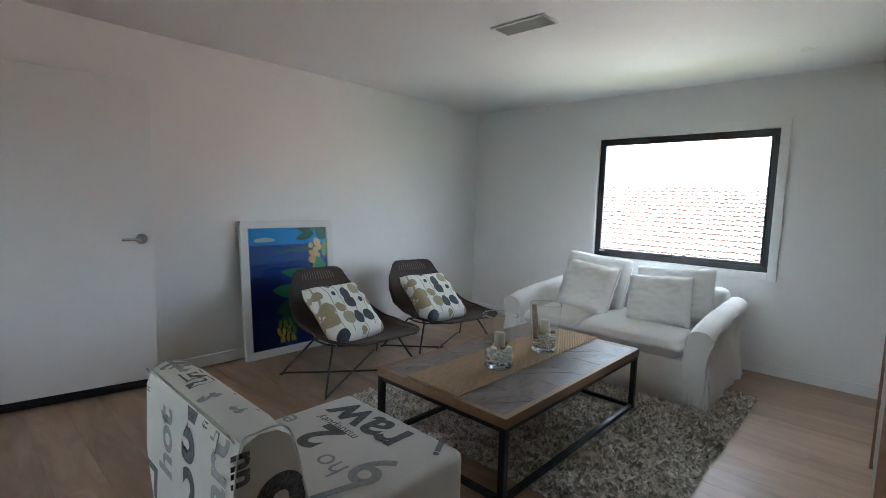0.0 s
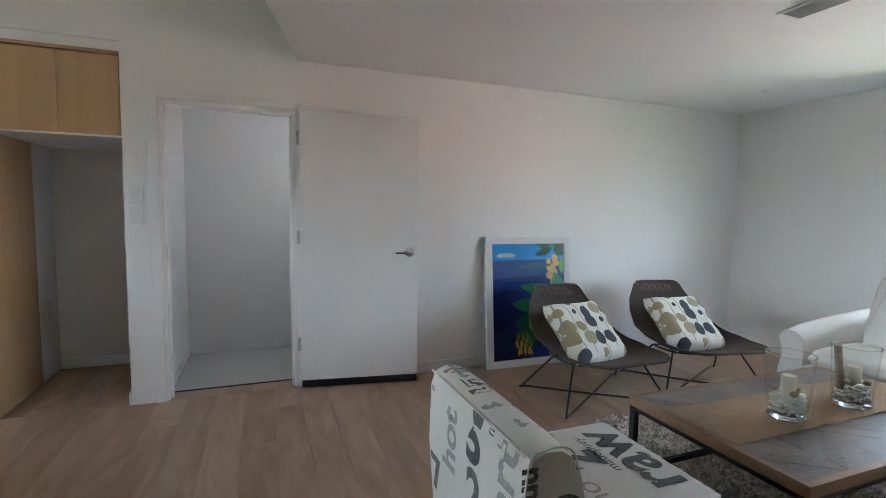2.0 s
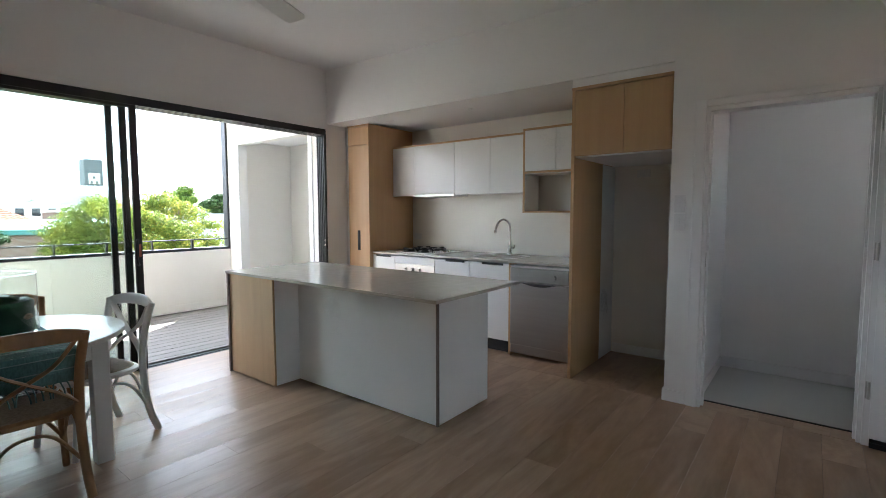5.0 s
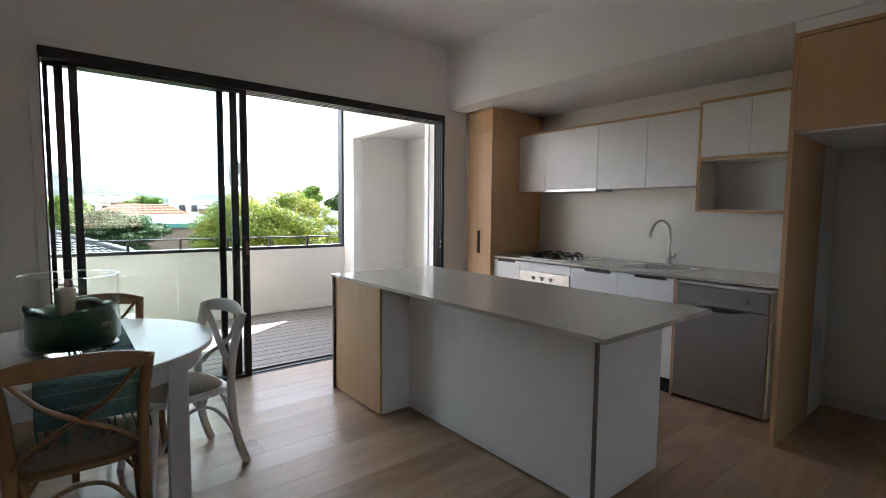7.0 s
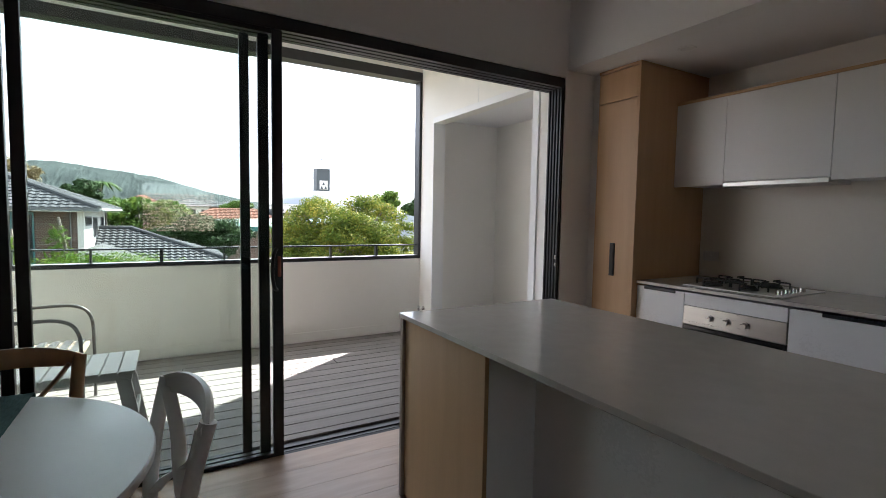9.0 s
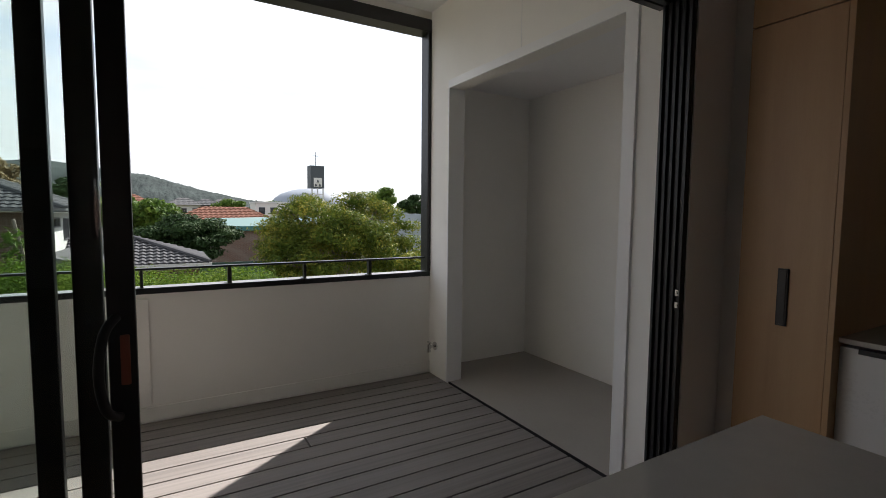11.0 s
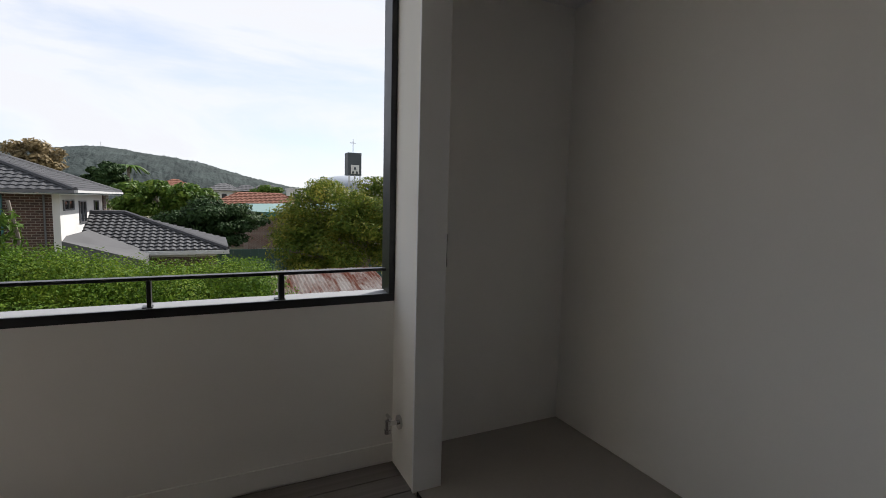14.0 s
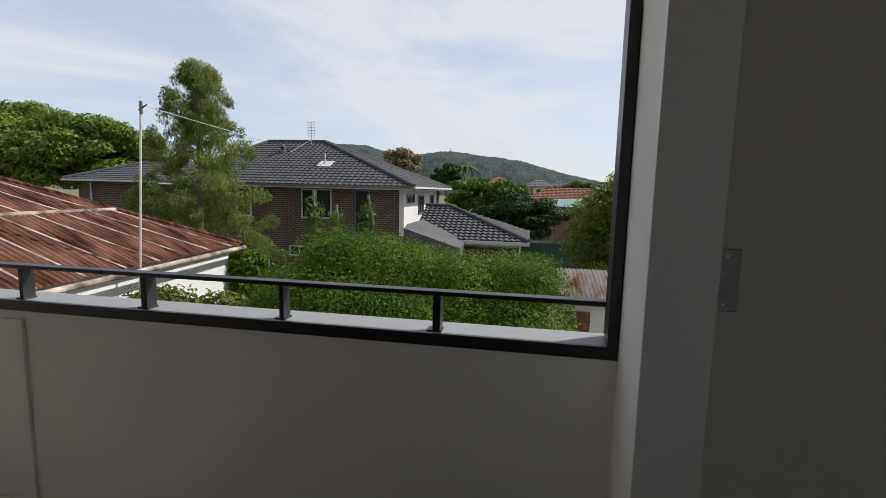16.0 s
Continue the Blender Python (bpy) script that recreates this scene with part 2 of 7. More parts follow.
GREYIN = mat("pale_cabinet_lining", (0.80, 0.80, 0.79), 0.4, var=0.02)
DARKGL = mat("dark_oven_glass", (0.012, 0.012, 0.013), 0.08, var=0.1, bump=0)
IRON = mat("cast_iron", (0.018, 0.018, 0.018), 0.55, var=0.2, fine=200, bump=0.3)
PLATE = mat("white_plastic", (0.80, 0.80, 0.79), 0.35, var=0.01, bump=0)
PANE = pane_mat("window_glass", (0.95, 0.975, 0.965), 0.025, 0.5)
GLASS = pane_mat("clear_glass", (0.965, 0.98, 0.975), 0.05, 0.8)
LINEN = mat("white_linen", (0.85, 0.825, 0.79), 0.92, var=0.03, scale=6, fine=70, bump=0.35, depth=0.003, sheen=0.15)
RATTAN = mat("dark_brown_weave", (0.062, 0.040, 0.028), 0.6, var=0.45, scale=30, fine=240, bump=0.9, depth=0.003, stretch=(1, 1, 2.4))
PRINTC = mat("printed_cotton", (0.66, 0.63, 0.565), 0.9, var=0.05, scale=6, fine=500, bump=0.25, depth=0.0006, sheen=0.2)
INK = mat("worn_black_ink", (0.055, 0.056, 0.060), 0.85, var=0.9, scale=45, fine=120, bump=0.1, stretch=(1, 3, 1), distort=2.0, tint=(0.13, 0.13, 0.13))
INKG = mat("faded_grey_ink", (0.33, 0.325, 0.31), 0.9, var=0.25, scale=60, fine=300, bump=0.1)
CUSHION = pattern_mat()
OLDWOOD = mat("weathered_parquet", (0.155, 0.112, 0.088), 0.33, var=0.28, scale=7, fine=70, bump=0.45, depth=0.002,
              stretch=(1.2, 9, 3), rnd=0.3, tint=(0.185, 0.145, 0.12), contrast=1.1)
EDGEWOOD = mat("table_edge_timber", (0.29, 0.18, 0.105), 0.5, var=0.25, scale=5, fine=60, bump=0.25, stretch=(1, 6, 6))
JUTE = mat("woven_jute", (0.41, 0.285, 0.17), 0.95, var=0.22, scale=50, fine=260, bump=0.9, depth=0.003, stretch=(1, 3, 1))
RUG = mat("shaggy_wool", (0.50, 0.445, 0.375), 1.0, var=0.35, scale=20, fine=160, bump=0.6, depth=0.004, island=0.35, tint=(0.60, 0.545, 0.475), contrast=1.5)
CANDLE = mat("cream_wax", (0.80, 0.72, 0.56), 0.45, var=0.03)
SHELL = mat("sea_shell", (0.84, 0.80, 0.72), 0.5, var=0.25, scale=40, island=0.3)
TAN = mat("tan_shell", (0.42, 0.28, 0.16), 0.5, var=0.3, scale=40)
WPAINT = mat("white_painted_wood", (0.78, 0.78, 0.765), 0.38, var=0.03, scale=8, fine=60, bump=0.08, depth=0.0006)
HONEY = mat("honey_oak_chair", (0.32, 0.175, 0.08), 0.42, var=0.22, scale=6, fine=70, bump=0.15, stretch=(5, 5, 1), depth=0.0008)
CANE = mat("woven_seat", (0.30, 0.24, 0.18), 0.85, var=0.4, scale=70, fine=300, bump=0.9, depth=0.003)
TEAL = mat("teal_runner", (0.10, 0.185, 0.185), 0.95, var=0.35, scale=40, fine=300, bump=0.6, depth=0.002, stretch=(1, 4, 1))
TEALL = mat("teal_light_stitch", (0.26, 0.33, 0.32), 0.95, var=0.2)
DKGREEN = mat("dark_green_preserve", (0.018, 0.075, 0.032), 0.35, var=0.5, scale=14, bump=0.4)
DARKST = mat("dark_driftwood", (0.045, 0.032, 0.024), 0.6, var=0.4, scale=18, bump=0.5)
SANDW = mat("whitewashed_wood", (0.70, 0.68, 0.64), 0.6, var=0.08, scale=9, fine=60, bump=0.2, stretch=(6, 1, 6))
SIDEB = mat("reddish_timber", (0.22, 0.115, 0.065), 0.5, var=0.25, scale=6, stretch=(1, 5, 5), bump=0.15)
DWSTEEL = mat("dark_brushed_steel", (0.39, 0.38, 0.365), 0.38, metal=1.0, var=0.06, scale=4, fine=90, bump=0.05, stretch=(0.3, 8, 8), depth=0.0004)
PAPER = mat("white_picture_frame", (0.78, 0.77, 0.745), 0.45, var=0.02)


def paint(name, c):
    return mat("paint_" + name, c, 0.35, var=0.14, scale=9, fine=60, bump=0.05)


# ---- mesh helpers ----
def box(x0, x1, y0, y1, z0, z1, bev=0.0, seg=2):
    bm = bmesh.new()
    bmesh.ops.create_cube(bm, size=1.0)
    bm.transform(Matrix.LocRotScale(((x0 + x1) / 2, (y0 + y1) / 2, (z0 + z1) / 2), None, (x1 - x0, y1 - y0, z1 - z0)))
    if bev:
        bmesh.ops.bevel(bm, geom=bm.edges[:], offset=bev, segments=seg, profile=0.5, affect="EDGES")
    return bm


def join(*bms):
    out = bms[0]
    for b in bms[1:]:
        me = bpy.data.meshes.new("tmp")
        b.to_mesh(me)
        b.free()
        out.from_mesh(me)
        bpy.data.meshes.remove(me)
    return out


def rod(p0, p1, r0, r1=None, n=12):
    p0, p1 = Vector(p0), Vector(p1)
    bm = bmesh.new()
    bmesh.ops.create_cone(bm, cap_ends=True, segments=n, radius1=r0, radius2=r0 if r1 is None else r1, depth=(p1 - p0).length)
    bm.transform(Matrix.Translation((p0 + p1) / 2) @ (p1 - p0).to_track_quat("Z", "Y").to_matrix().to_4x4())
    return bm


def tube(pts, r, n=8, flat=1.0):
    """A bent rod through pts, smoothed; flat squashes its section."""
    pts = [Vector(p) for p in pts]
    fine = []
    for i in range(len(pts) - 1):
        a, b, c, d = pts[max(i - 1, 0)], pts[i], pts[i + 1], pts[min(i + 2, len(pts) - 1)]
        for k in range(6):
            t = k / 6
            fine.append(0.5 * ((2 * b) + (c - a) * t + (2 * a - 5 * b + 4 * c - d) * t * t + (3 * b - a - 3 * c + d) * t ** 3))
    fine.append(pts[-1])
    bm = bmesh.new()
    rings = []
    side = None
    for i, p in enumerate(fine):
        d = (fine[min(i + 1, len(fine) - 1)] - fine[max(i - 1, 0)]).normalized()
        if side is None:
            side = d.orthogonal().normalized() if abs(d.z) > 0.9 else d.cross(Vector((0, 0, 1))).normalized()
        side = (side - d * side.dot(d)).normalized()
        up = d.cross(side)
        rings.append([bm.verts.new(p + side * math.cos(q) * r + up * math.sin(q) * r * flat) for q in (2 * math.pi * j / n for j in range(n))])
    for a, b in zip(rings, rings[1:]):
        for j in range(n):
            bm.faces.new((a[j], a[(j + 1) % n], b[(j + 1) % n], b[j]))
    bm.faces.new(rings[0][::-1])
    bm.faces.new(rings[-1])
    return bm


def lathe(profile, n=32, at=(0, 0, 0)):
    bm = bmesh.new()
    at = Vector(at)
    rings = [[bm.verts.new(at + Vector((r * math.cos(q), r * math.sin(q), z))) for q in (2 * math.pi * j / n for j in range(n))] for r, z in profile]
    for a, b in zip(rings, rings[1:]):
        for j in range(n):
            bm.faces.new((a[j], a[(j + 1) % n], b[(j + 1) % n], b[j]))
    return bm


def ball(c, r, sub=2, s=(1, 1, 1), rough=0.0):
    bm = bmesh.new()
    bmesh.ops.create_icosphere(bm, subdivisions=sub, radius=1)
    for v in bm.verts:
        k = 1 + rough * noise.noise(v.co * 2.3 + Vector(c))
        v.co = Vector((v.co.x * s[0] * r * k + c[0], v.co.y * s[1] * r * k + c[1], v.co.z * s[2] * r * k + c[2]))
    return bm


def sheet(rows):
    """A surface through a grid of points."""
    bm = bmesh.new()
    vs = [[bm.verts.new(p) for p in r] for r in rows]
    for a, b in zip(vs, vs[1:]):
        for j in range(len(a) - 1):
            bm.faces.new((a[j], a[j + 1], b[j + 1], b[j]))
    return bm


def thicken(bm, d):
    bmesh.ops.recalc_face_normals(bm, faces=bm.faces[:])
    bmesh.ops.solidify(bm, geom=bm.faces[:], thickness=d)
    return bm


def poly(pts, d=0.0):
    bm = bmesh.new()
    bm.faces.new([bm.verts.new(p) for p in pts])
    return bm


WORLD = {}


def put(name, bm, material, smooth=False, m=None):
    me = bpy.data.meshes.new(name)
    if m is not None:
        bm.transform(m)
    bmesh.ops.recalc_face_normals(bm, faces=bm.faces[:])
    bm.to_mesh(me)
    bm.free()
    me.materials.append(material)
    if smooth:
        me.shade_smooth()
        if smooth != "all":
            me.set_sharp_from_angle(angle=radians(40))
    return new(name, me)


def fixed(name, bm, material, label, category, smooth=False):
    return tagged(put(name, bm, material, smooth), label, category, kind="structure")


def thing(name, label, category, at=(0, 0, 0), rz=0.0, group="", kind=""):
    ob = new(name)
    ob.empty_display_size = 0.1
    ob.matrix_basis = pose(*at, 0, 0, rz)
    WORLD[ob.name] = pose(*at, 0, 0, rz)
    return tagged(ob, label, category, group, kind)


def part(name, bm, material, parent, label="", smooth=False, local=False):
    """One mesh under a thing or a part; bm is in the world's axes unless local."""
    m = WORLD.get(parent.name, Matrix())
    ob = put(name, bm, material, smooth, None if local else m.inverted())
    ob.parent = parent
    WORLD[ob.name] = m
    return tagged(ob, label)


def letters(s, size, m, material, parent, bold=0.0, lift=0.0015):
    """Printed writing as thin geometry at the pose m, under parent (in its own axes)."""
    cu = bpy.data.curves.new("print", "FONT")
    cu.body, cu.size, cu.offset, cu.extrude = s, size, bold, 0.0
    cu.align_x, cu.align_y = "CENTER", "CENTER"
    tmp = new("tmp_text", cu)
    bpy.context.view_layer.update()
    me = bpy.data.meshes.new_from_object(tmp.evaluated_get(bpy.context.evaluated_depsgraph_get()))
    bpy.data.objects.remove(tmp)
    me.transform(m @ Matrix.Translation((0, 0, lift)))
    me.materials.clear()
    me.materials.append(material)
    ob = new("lettering", me)
    ob.parent = parent
    return ob

# ---- the large structure ----
NY, EX, WX, SY = 4.0, 4.97, -4.33, -2.3       # inner faces: north, east, west, south
LOW, HIGH, KIT = 2.40, 2.97, 2.386            # ceilings: living, raised, kitchen
DX0, DX1 = -0.39, 0.474                       # entry door opening

fixed("wall_north", join(box(-0.6, DX0, NY, 4.12, -0.1, 3.1), box(DX1, EX + 0.16, NY, 4.12, -0.1, 3.1), box(DX0, DX1, NY, 4.12, 2.045, 3.1),
                         box(WX - 0.16, -0.6, NY, 4.12, KIT, 3.1)), WHITE, "plain white painted plaster wall with a doorway", "wall")
WY0, WY1, WZ0, WZ1 = 0.92, 2.42, 0.83, 1.99
fixed("wall_east", join(box(EX, EX + 0.16, SY, WY0, -0.1, 2.6), box(EX, EX + 0.16, WY1, NY, -0.1, 2.6), box(EX, EX + 0.16, WY0, WY1, -0.1, WZ0),
                        box(EX, EX + 0.16, WY0, WY1, WZ1, 2.6)), WHITE, "white painted plaster wall around a window", "wall")
SD0, SD1, SDT = 0.775, 3.972, 2.325
fixed("wall_west", join(box(WX - 0.16, WX, SY, SD0, -0.1, 3.1), box(WX - 0.13, WX, SD1, 5.2, -0.1, 2.99), box(WX - 0.16, WX, SD0, SD1, SDT, 3.1)),
      WHITE, "white painted wall around the sliding doors", "wall")
fixed("wall_south", box(WX - 0.16, EX + 0.16, SY - 0.12, SY, -0.1, 3.1), WHITE, "plain white painted wall", "wall")
fixed("wall_kitchen", box(WX, -0.5, 5.0, 5.12, -0.1, 2.5), SPLASH, "pale smooth kitchen wall and splashback", "wall")
fixed("wall_recess", box(-0.6, -0.5, 4.12, 5.0, -0.1, 2.5), WHITE, "short white wall beside the fridge recess", "wall")
fixed("wall_hall_west", box(-0.5, -0.4, 4.12, 5.26, -0.1, 2.6), WHITE, "plain pale hallway wall beyond the doorway", "wall")
fixed("wall_hall_north", box(-0.4, 1.5, 5.14, 5.26, -0.1, 2.6), WHITE, "plain pale hallway wall facing the doorway", "wall")
fixed("wall_hall_east", join(box(1.5, 1.6, 4.12, 4.55, -0.1, 2.6), box(1.5, 1.6, 4.85, 5.26, -0.1, 2.6), box(1.5, 1.6, 4.55, 4.85, -0.1, 1.64), box(1.5, 1.6, 4.55, 4.85, 2.0, 2.6)),
      WHITE, "pale hallway wall with a small high opening", "wall")
fixed("ceiling_hall", box(-0.4, 1.5, 4.12, 5.14, 2.45, 2.55), CEIL, "plain hallway ceiling", "ceiling")
fixed("floor_hall", box(-0.4, 1.5, 4.17, 5.14, -0.1, -0.004), HALLF, "pale hallway floor beyond the doorway", "floor")
lc = bmesh.new()
bot = [lc.verts.new(p) for p in ((0.5, NY, LOW), (EX, NY, LOW), (EX, SY, LOW), (0.5 - 0.239 * (NY - SY), SY, LOW))]
lc.faces.new(bot)
for v_ in bmesh.ops.extrude_face_region(lc, geom=lc.faces[:])["geom"]:
    if isinstance(v_, bmesh.types.BMVert):
        v_.co.z = 3.09
fixed("ceiling_living", lc, CEIL, "flat white plaster ceiling over the living area", "ceiling")
fixed("ceiling_raised", join(sheet([[(0.6, SY, 2.90), (0.6, NY, 2.90)], [(WX, SY, HIGH + 0.03), (WX, NY, HIGH + 0.03)]]),
                             box(WX - 0.16, 5.2, SY - 0.12, 4.12, 3.10, 3.2)), CEIL, "raised white ceiling over the dining area", "ceiling")
fixed("ceiling_kitchen", box(WX, -0.5, 4.12, 5.0, KIT, KIT + 0.1), CEIL, "lowered white ceiling over the kitchen", "ceiling")
fixed("subfloor", box(WX - 0.05, EX, SY, 5.0, -0.3, -0.012), RUBBER, "dark underlay below the boards", "floor")
fixed("building_base", join(box(-6.84, 5.2, -2.5, 5.3, -3.7, -0.32)), RENDERW, "rendered lower storey of the building", "building")

# skirtings
SK = 0.088
fixed("baseboard", join(box(DX1 + 0.07, EX, NY - 0.012, NY, 0, SK, 0.003), box(EX - 0.012, EX, SY, NY - 0.012, 0, SK, 0.003),
                        box(-0.6, DX0 - 0.07, NY - 0.012, NY, 0, SK, 0.003), box(-0.612, -0.6, NY - 0.012, 5.0, 0, SK, 0.003),
                        box(-1.30, -0.612, 4.988, 5.0, 0, SK, 0.003), box(WX, WX + 0.012, SY, SD0 - 0.05, 0, SK, 0.003),
                        box(-0.4, -0.388, 4.2, 5.14, 0, SK, 0.003), box(-0.388, 1.5, 5.128, 5.14, 0, SK, 0.003)),
      TRIM, "low white painted skirting board", "skirting")

# entry door: frame and open leaf
d1 = thing("door_1", "white flush door standing open against the wall", "door", (0.485, NY, 0), kind="structure")
part("door_frame", join(box(DX0 - 0.066, DX0, NY - 0.018, NY, 0, 2.095, 0.003), box(DX1, DX1 + 0.05, NY - 0.018, NY, 0, 2.095, 0.003),
                        box(DX0, DX1, NY - 0.018, NY, 2.05, 2.095, 0.003), box(DX0, DX0 + 0.022, NY, 4.12, 0, 2.045, 0.002),
                        box(DX1 - 0.022, DX1, NY, 4.12, 0, 2.045, 0.002), box(DX0 + 0.022, DX1 - 0.022, NY, 4.12, 2.02, 2.045, 0.002),
                        box(DX0 + 0.022, DX0 + 0.034, 4.05, 4.09, 0, 2.02), box(DX1 - 0.034, DX1 - 0.022, 4.05, 4.09, 0, 2.02)), TRIM, d1, "white timber door frame")
LEAF = pose(0.504, 3.96, 0, 0, 0, -8.3)
leaf = box(0, 0.872, -0.0185, 0.0185, 0.045, 2.04, 0.002)
leaf.transform(LEAF)
lf = part("door_leaf", leaf, TRIM, d1, "smooth white door leaf")
s = join(box(0.004, 0.866, -0.024, 0.024, 0.008, 0.062, 0.004), box(0.004, 0.866, -0.029, -0.02, 0.03, 0.042))
s.transform(LEAF)
part("drop_seal", s, RUBBER, lf, "black brush seal along the foot")
hd = join(rod((0.800, -0.019, 1.02), (0.800, -0.028, 1.02), 0.034, n=28), rod((0.800, -0.026, 1.02), (0.800, -0.062, 1.02), 0.011),
          tube([(0.807, -0.062, 1.02), (0.755, -0.066, 1.02), (0.690, -0.06, 1.018)], 0.0095, 10))
hd.transform(LEAF)
part("door_handle", hd, CHROME, lf, "polished lever handle on a round rose", True)
for z in (0.28, 1.08, 1.80):
    part("hinge", join(rod((0.492, 3.968, z), (0.492, 3.968, z + 0.1), 0.007), box(0.478, 0.494, 3.976, 3.981, z, z + 0.1)), STEEL, d1, smooth=True)
part("strike_plate", box(DX0 + 0.0215, DX0 + 0.0235, 4.01, 4.03, 0.98, 1.08), STEEL, d1)
part("threshold", box(DX0 - 0.01, DX1, 4.150, 4.172, -0.01, 0.003), RUBBER, d1)

# living room window
w1 = thing("window_1", "black aluminium awning window in a white reveal", "window", (EX, (WY0 + WY1) / 2, WZ0), kind="structure")
fw = 0.045
part("window_frame", join(box(EX + 0.02, EX + 0.09, WY0, WY1, WZ0, WZ0 + fw, 0.003), box(EX + 0.02, EX + 0.09, WY0, WY1, WZ1 - fw, WZ1, 0.003),
                          box(EX + 0.02, EX + 0.09, WY0, WY0 + fw, WZ0 + fw, WZ1 - fw, 0.003), box(EX + 0.02, EX + 0.09, WY1 - fw, WY1, WZ0 + fw, WZ1 - fw, 0.003)), BLACK, w1)
part("window_sash", join(box(EX + 0.012, EX + 0.05, WY0 + fw, WY1 - fw, WZ0 + fw, WZ0 + fw + 0.03, 0.003), box(EX + 0.012, EX + 0.05, WY0 + fw, WY1 - fw, WZ1 - fw - 0.018, WZ1 - fw, 0.002),
                         box(EX + 0.012, EX + 0.05, WY0 + fw, WY0 + fw + 0.018, WZ0 + fw + 0.03, WZ1 - fw - 0.018, 0.002), box(EX + 0.012, EX + 0.05, WY1 - fw - 0.018, WY1 - fw, WZ0 + fw + 0.03, WZ1 - fw - 0.018, 0.002)), BLACK, w1)
pn = part("pane", box(EX + 0.030, EX + 0.036, WY0 + fw, WY1 - fw, WZ0 + fw, WZ1 - fw), PANE, w1)
pn.visible_shadow = False
part("winder", join(box(EX + 0.0, EX + 0.03, 1.56, 1.70, WZ0 + 0.045, WZ0 + 0.062, 0.004), tube([(EX - 0.005, 1.62, WZ0 + 0.06), (EX - 0.02, 1.56, WZ0 + 0.075), (EX - 0.02, 1.50, WZ0 + 0.07)], 0.006),
                    rod((EX, 1.66, WZ0 + 0.06), (EX - 0.01, 1.665, WZ0 + 0.10), 0.006)), BLACK, w1, "black window winder")
part("catch", box(EX + 0.0, EX + 0.02, 2.31, 2.36, WZ0 + 0.05, WZ0 + 0.064, 0.003), STEEL, w1)
for nm, b in (("window_trim", join(box(EX - 0.016, EX, WY0 - 0.065, WY0, WZ0 - 0.065, WZ1 + 0.065, 0.003), box(EX - 0.016, EX, WY1, WY1 + 0.065, WZ0 - 0.065, WZ1 + 0.065, 0.003),
                                   box(EX - 0.016, EX, WY0, WY1, WZ1, WZ1 + 0.065, 0.003), box(EX - 0.016, EX, WY0, WY1, WZ0 - 0.065, WZ0, 0.003))),):
    part(nm, b, TRIM, w1, "white painted architrave")
part("reveal", join(box(EX, EX + 0.03, WY0 - 0.001, WY0 + 0.004, WZ0, WZ1)), TRIM, w1)

# sliding doors: frame with three tracks, three panels slid to the south end
sd = thing("door_2", "black aluminium sliding glass doors, slid open", "sliding door", (WX - 0.08, SD0, 0), kind="structure")
TRK = (-4.348, -4.393, -4.438)
part("head_frame", join(box(-4.49, WX + 0.004, SD0, SD1, 2.268, SDT, 0.003), *[box(x - 0.016, x + 0.016, SD0, SD1, 2.256, 2.268) for x in (-4.34, -4.39, -4.44, -4.485)]), BLACK, sd)
part("sill_track", join(box(-4.50, WX, SD0, SD1, -0.06, -0.022), box(-4.335, WX, SD0, SD1, -0.022, -0.002), *[box(x - 0.003, x + 0.003, SD0 + 0.03, SD1 - 0.03, -0.022, -0.014) for x in TRK]), BLACK, sd)
part("jamb", join(box(-4.49, WX + 0.004, SD0, SD0 + 0.008, -0.022, 2.268, 0.002)), BLACK, sd)
part("jamb", join(box(-4.464, WX + 0.006, SD1 - 0.016, SD1, -0.022, 2.268, 0.003), *[box(x - 0.007, x + 0.007, SD1 - 0.030, SD1 - 0.016, -0.022, 2.268, 0.002) for x in (-4.332, -4.363, -4.394, -4.425, -4.456)]), BLACK, sd)
part("keeper", join(box(-4.346, -4.3295, SD1 - 0.033, SD1 - 0.015, 0.962, 0.990, 0.002), box(-4.346, -4.3295, SD1 - 0.033, SD1 - 0.015, 1.014, 1.044, 0.002), rod((-4.338, SD1 - 0.036, 0.975), (-4.338, SD1 - 0.032, 0.975), 0.006), rod((-4.338, SD1 - 0.036, 1.030), (-4.338, SD1 - 0.032, 1.030), 0.006)),
     CHROME, sd, "small steel keeper plate")
for i, x in enumerate(TRK):
    y1, y0, a = (2.003, 1.942, 1.853)[i], (0.917, 0.845, 0.790)[i], (0.052, 0.053, 0.047)[i]
    pf = part("door_panel", join(box(x - 0.016, x + 0.016, y1 - a, y1, -0.014, 2.256, 0.003), box(x - 0.016, x + 0.016, y0, y0 + (0.046 if i < 2 else 0.026), -0.014, 2.256, 0.003),
                                 box(x - 0.016, x + 0.016, y0 + 0.02, y1 - a, -0.014, 0.020, 0.002), box(x - 0.016, x + 0.016, y0 + 0.02, y1 - a, 2.232, 2.256, 0.002)), BLACK, sd)
    g = part("pane", box(x - 0.003, x + 0.003, y0 + 0.02, y1 - a + 0.01, 0.012, 2.238), PANE, pf)
    g.visible_shadow = False
    if i == 0:
        part("pull_handle", tube([(x + 0.02, y1 - 0.035, 1.13), (x + 0.055, y1 - 0.055, 1.10), (x + 0.065, y1 - 0.065, 1.02), (x + 0.055, y1 - 0.055, 0.94), (x + 0.02, y1 - 0.035, 0.91)], 0.010, 10), BLACK, pf, "black curved pull handle", True)
        part("lock_snib", box(x + 0.018, x + 0.026, y1 - 0.030, y1 - 0.012, 0.98, 1.09, 0.003), mat("red_tag", (0.35, 0.10, 0.06), 0.5), pf, "small red and steel snib")
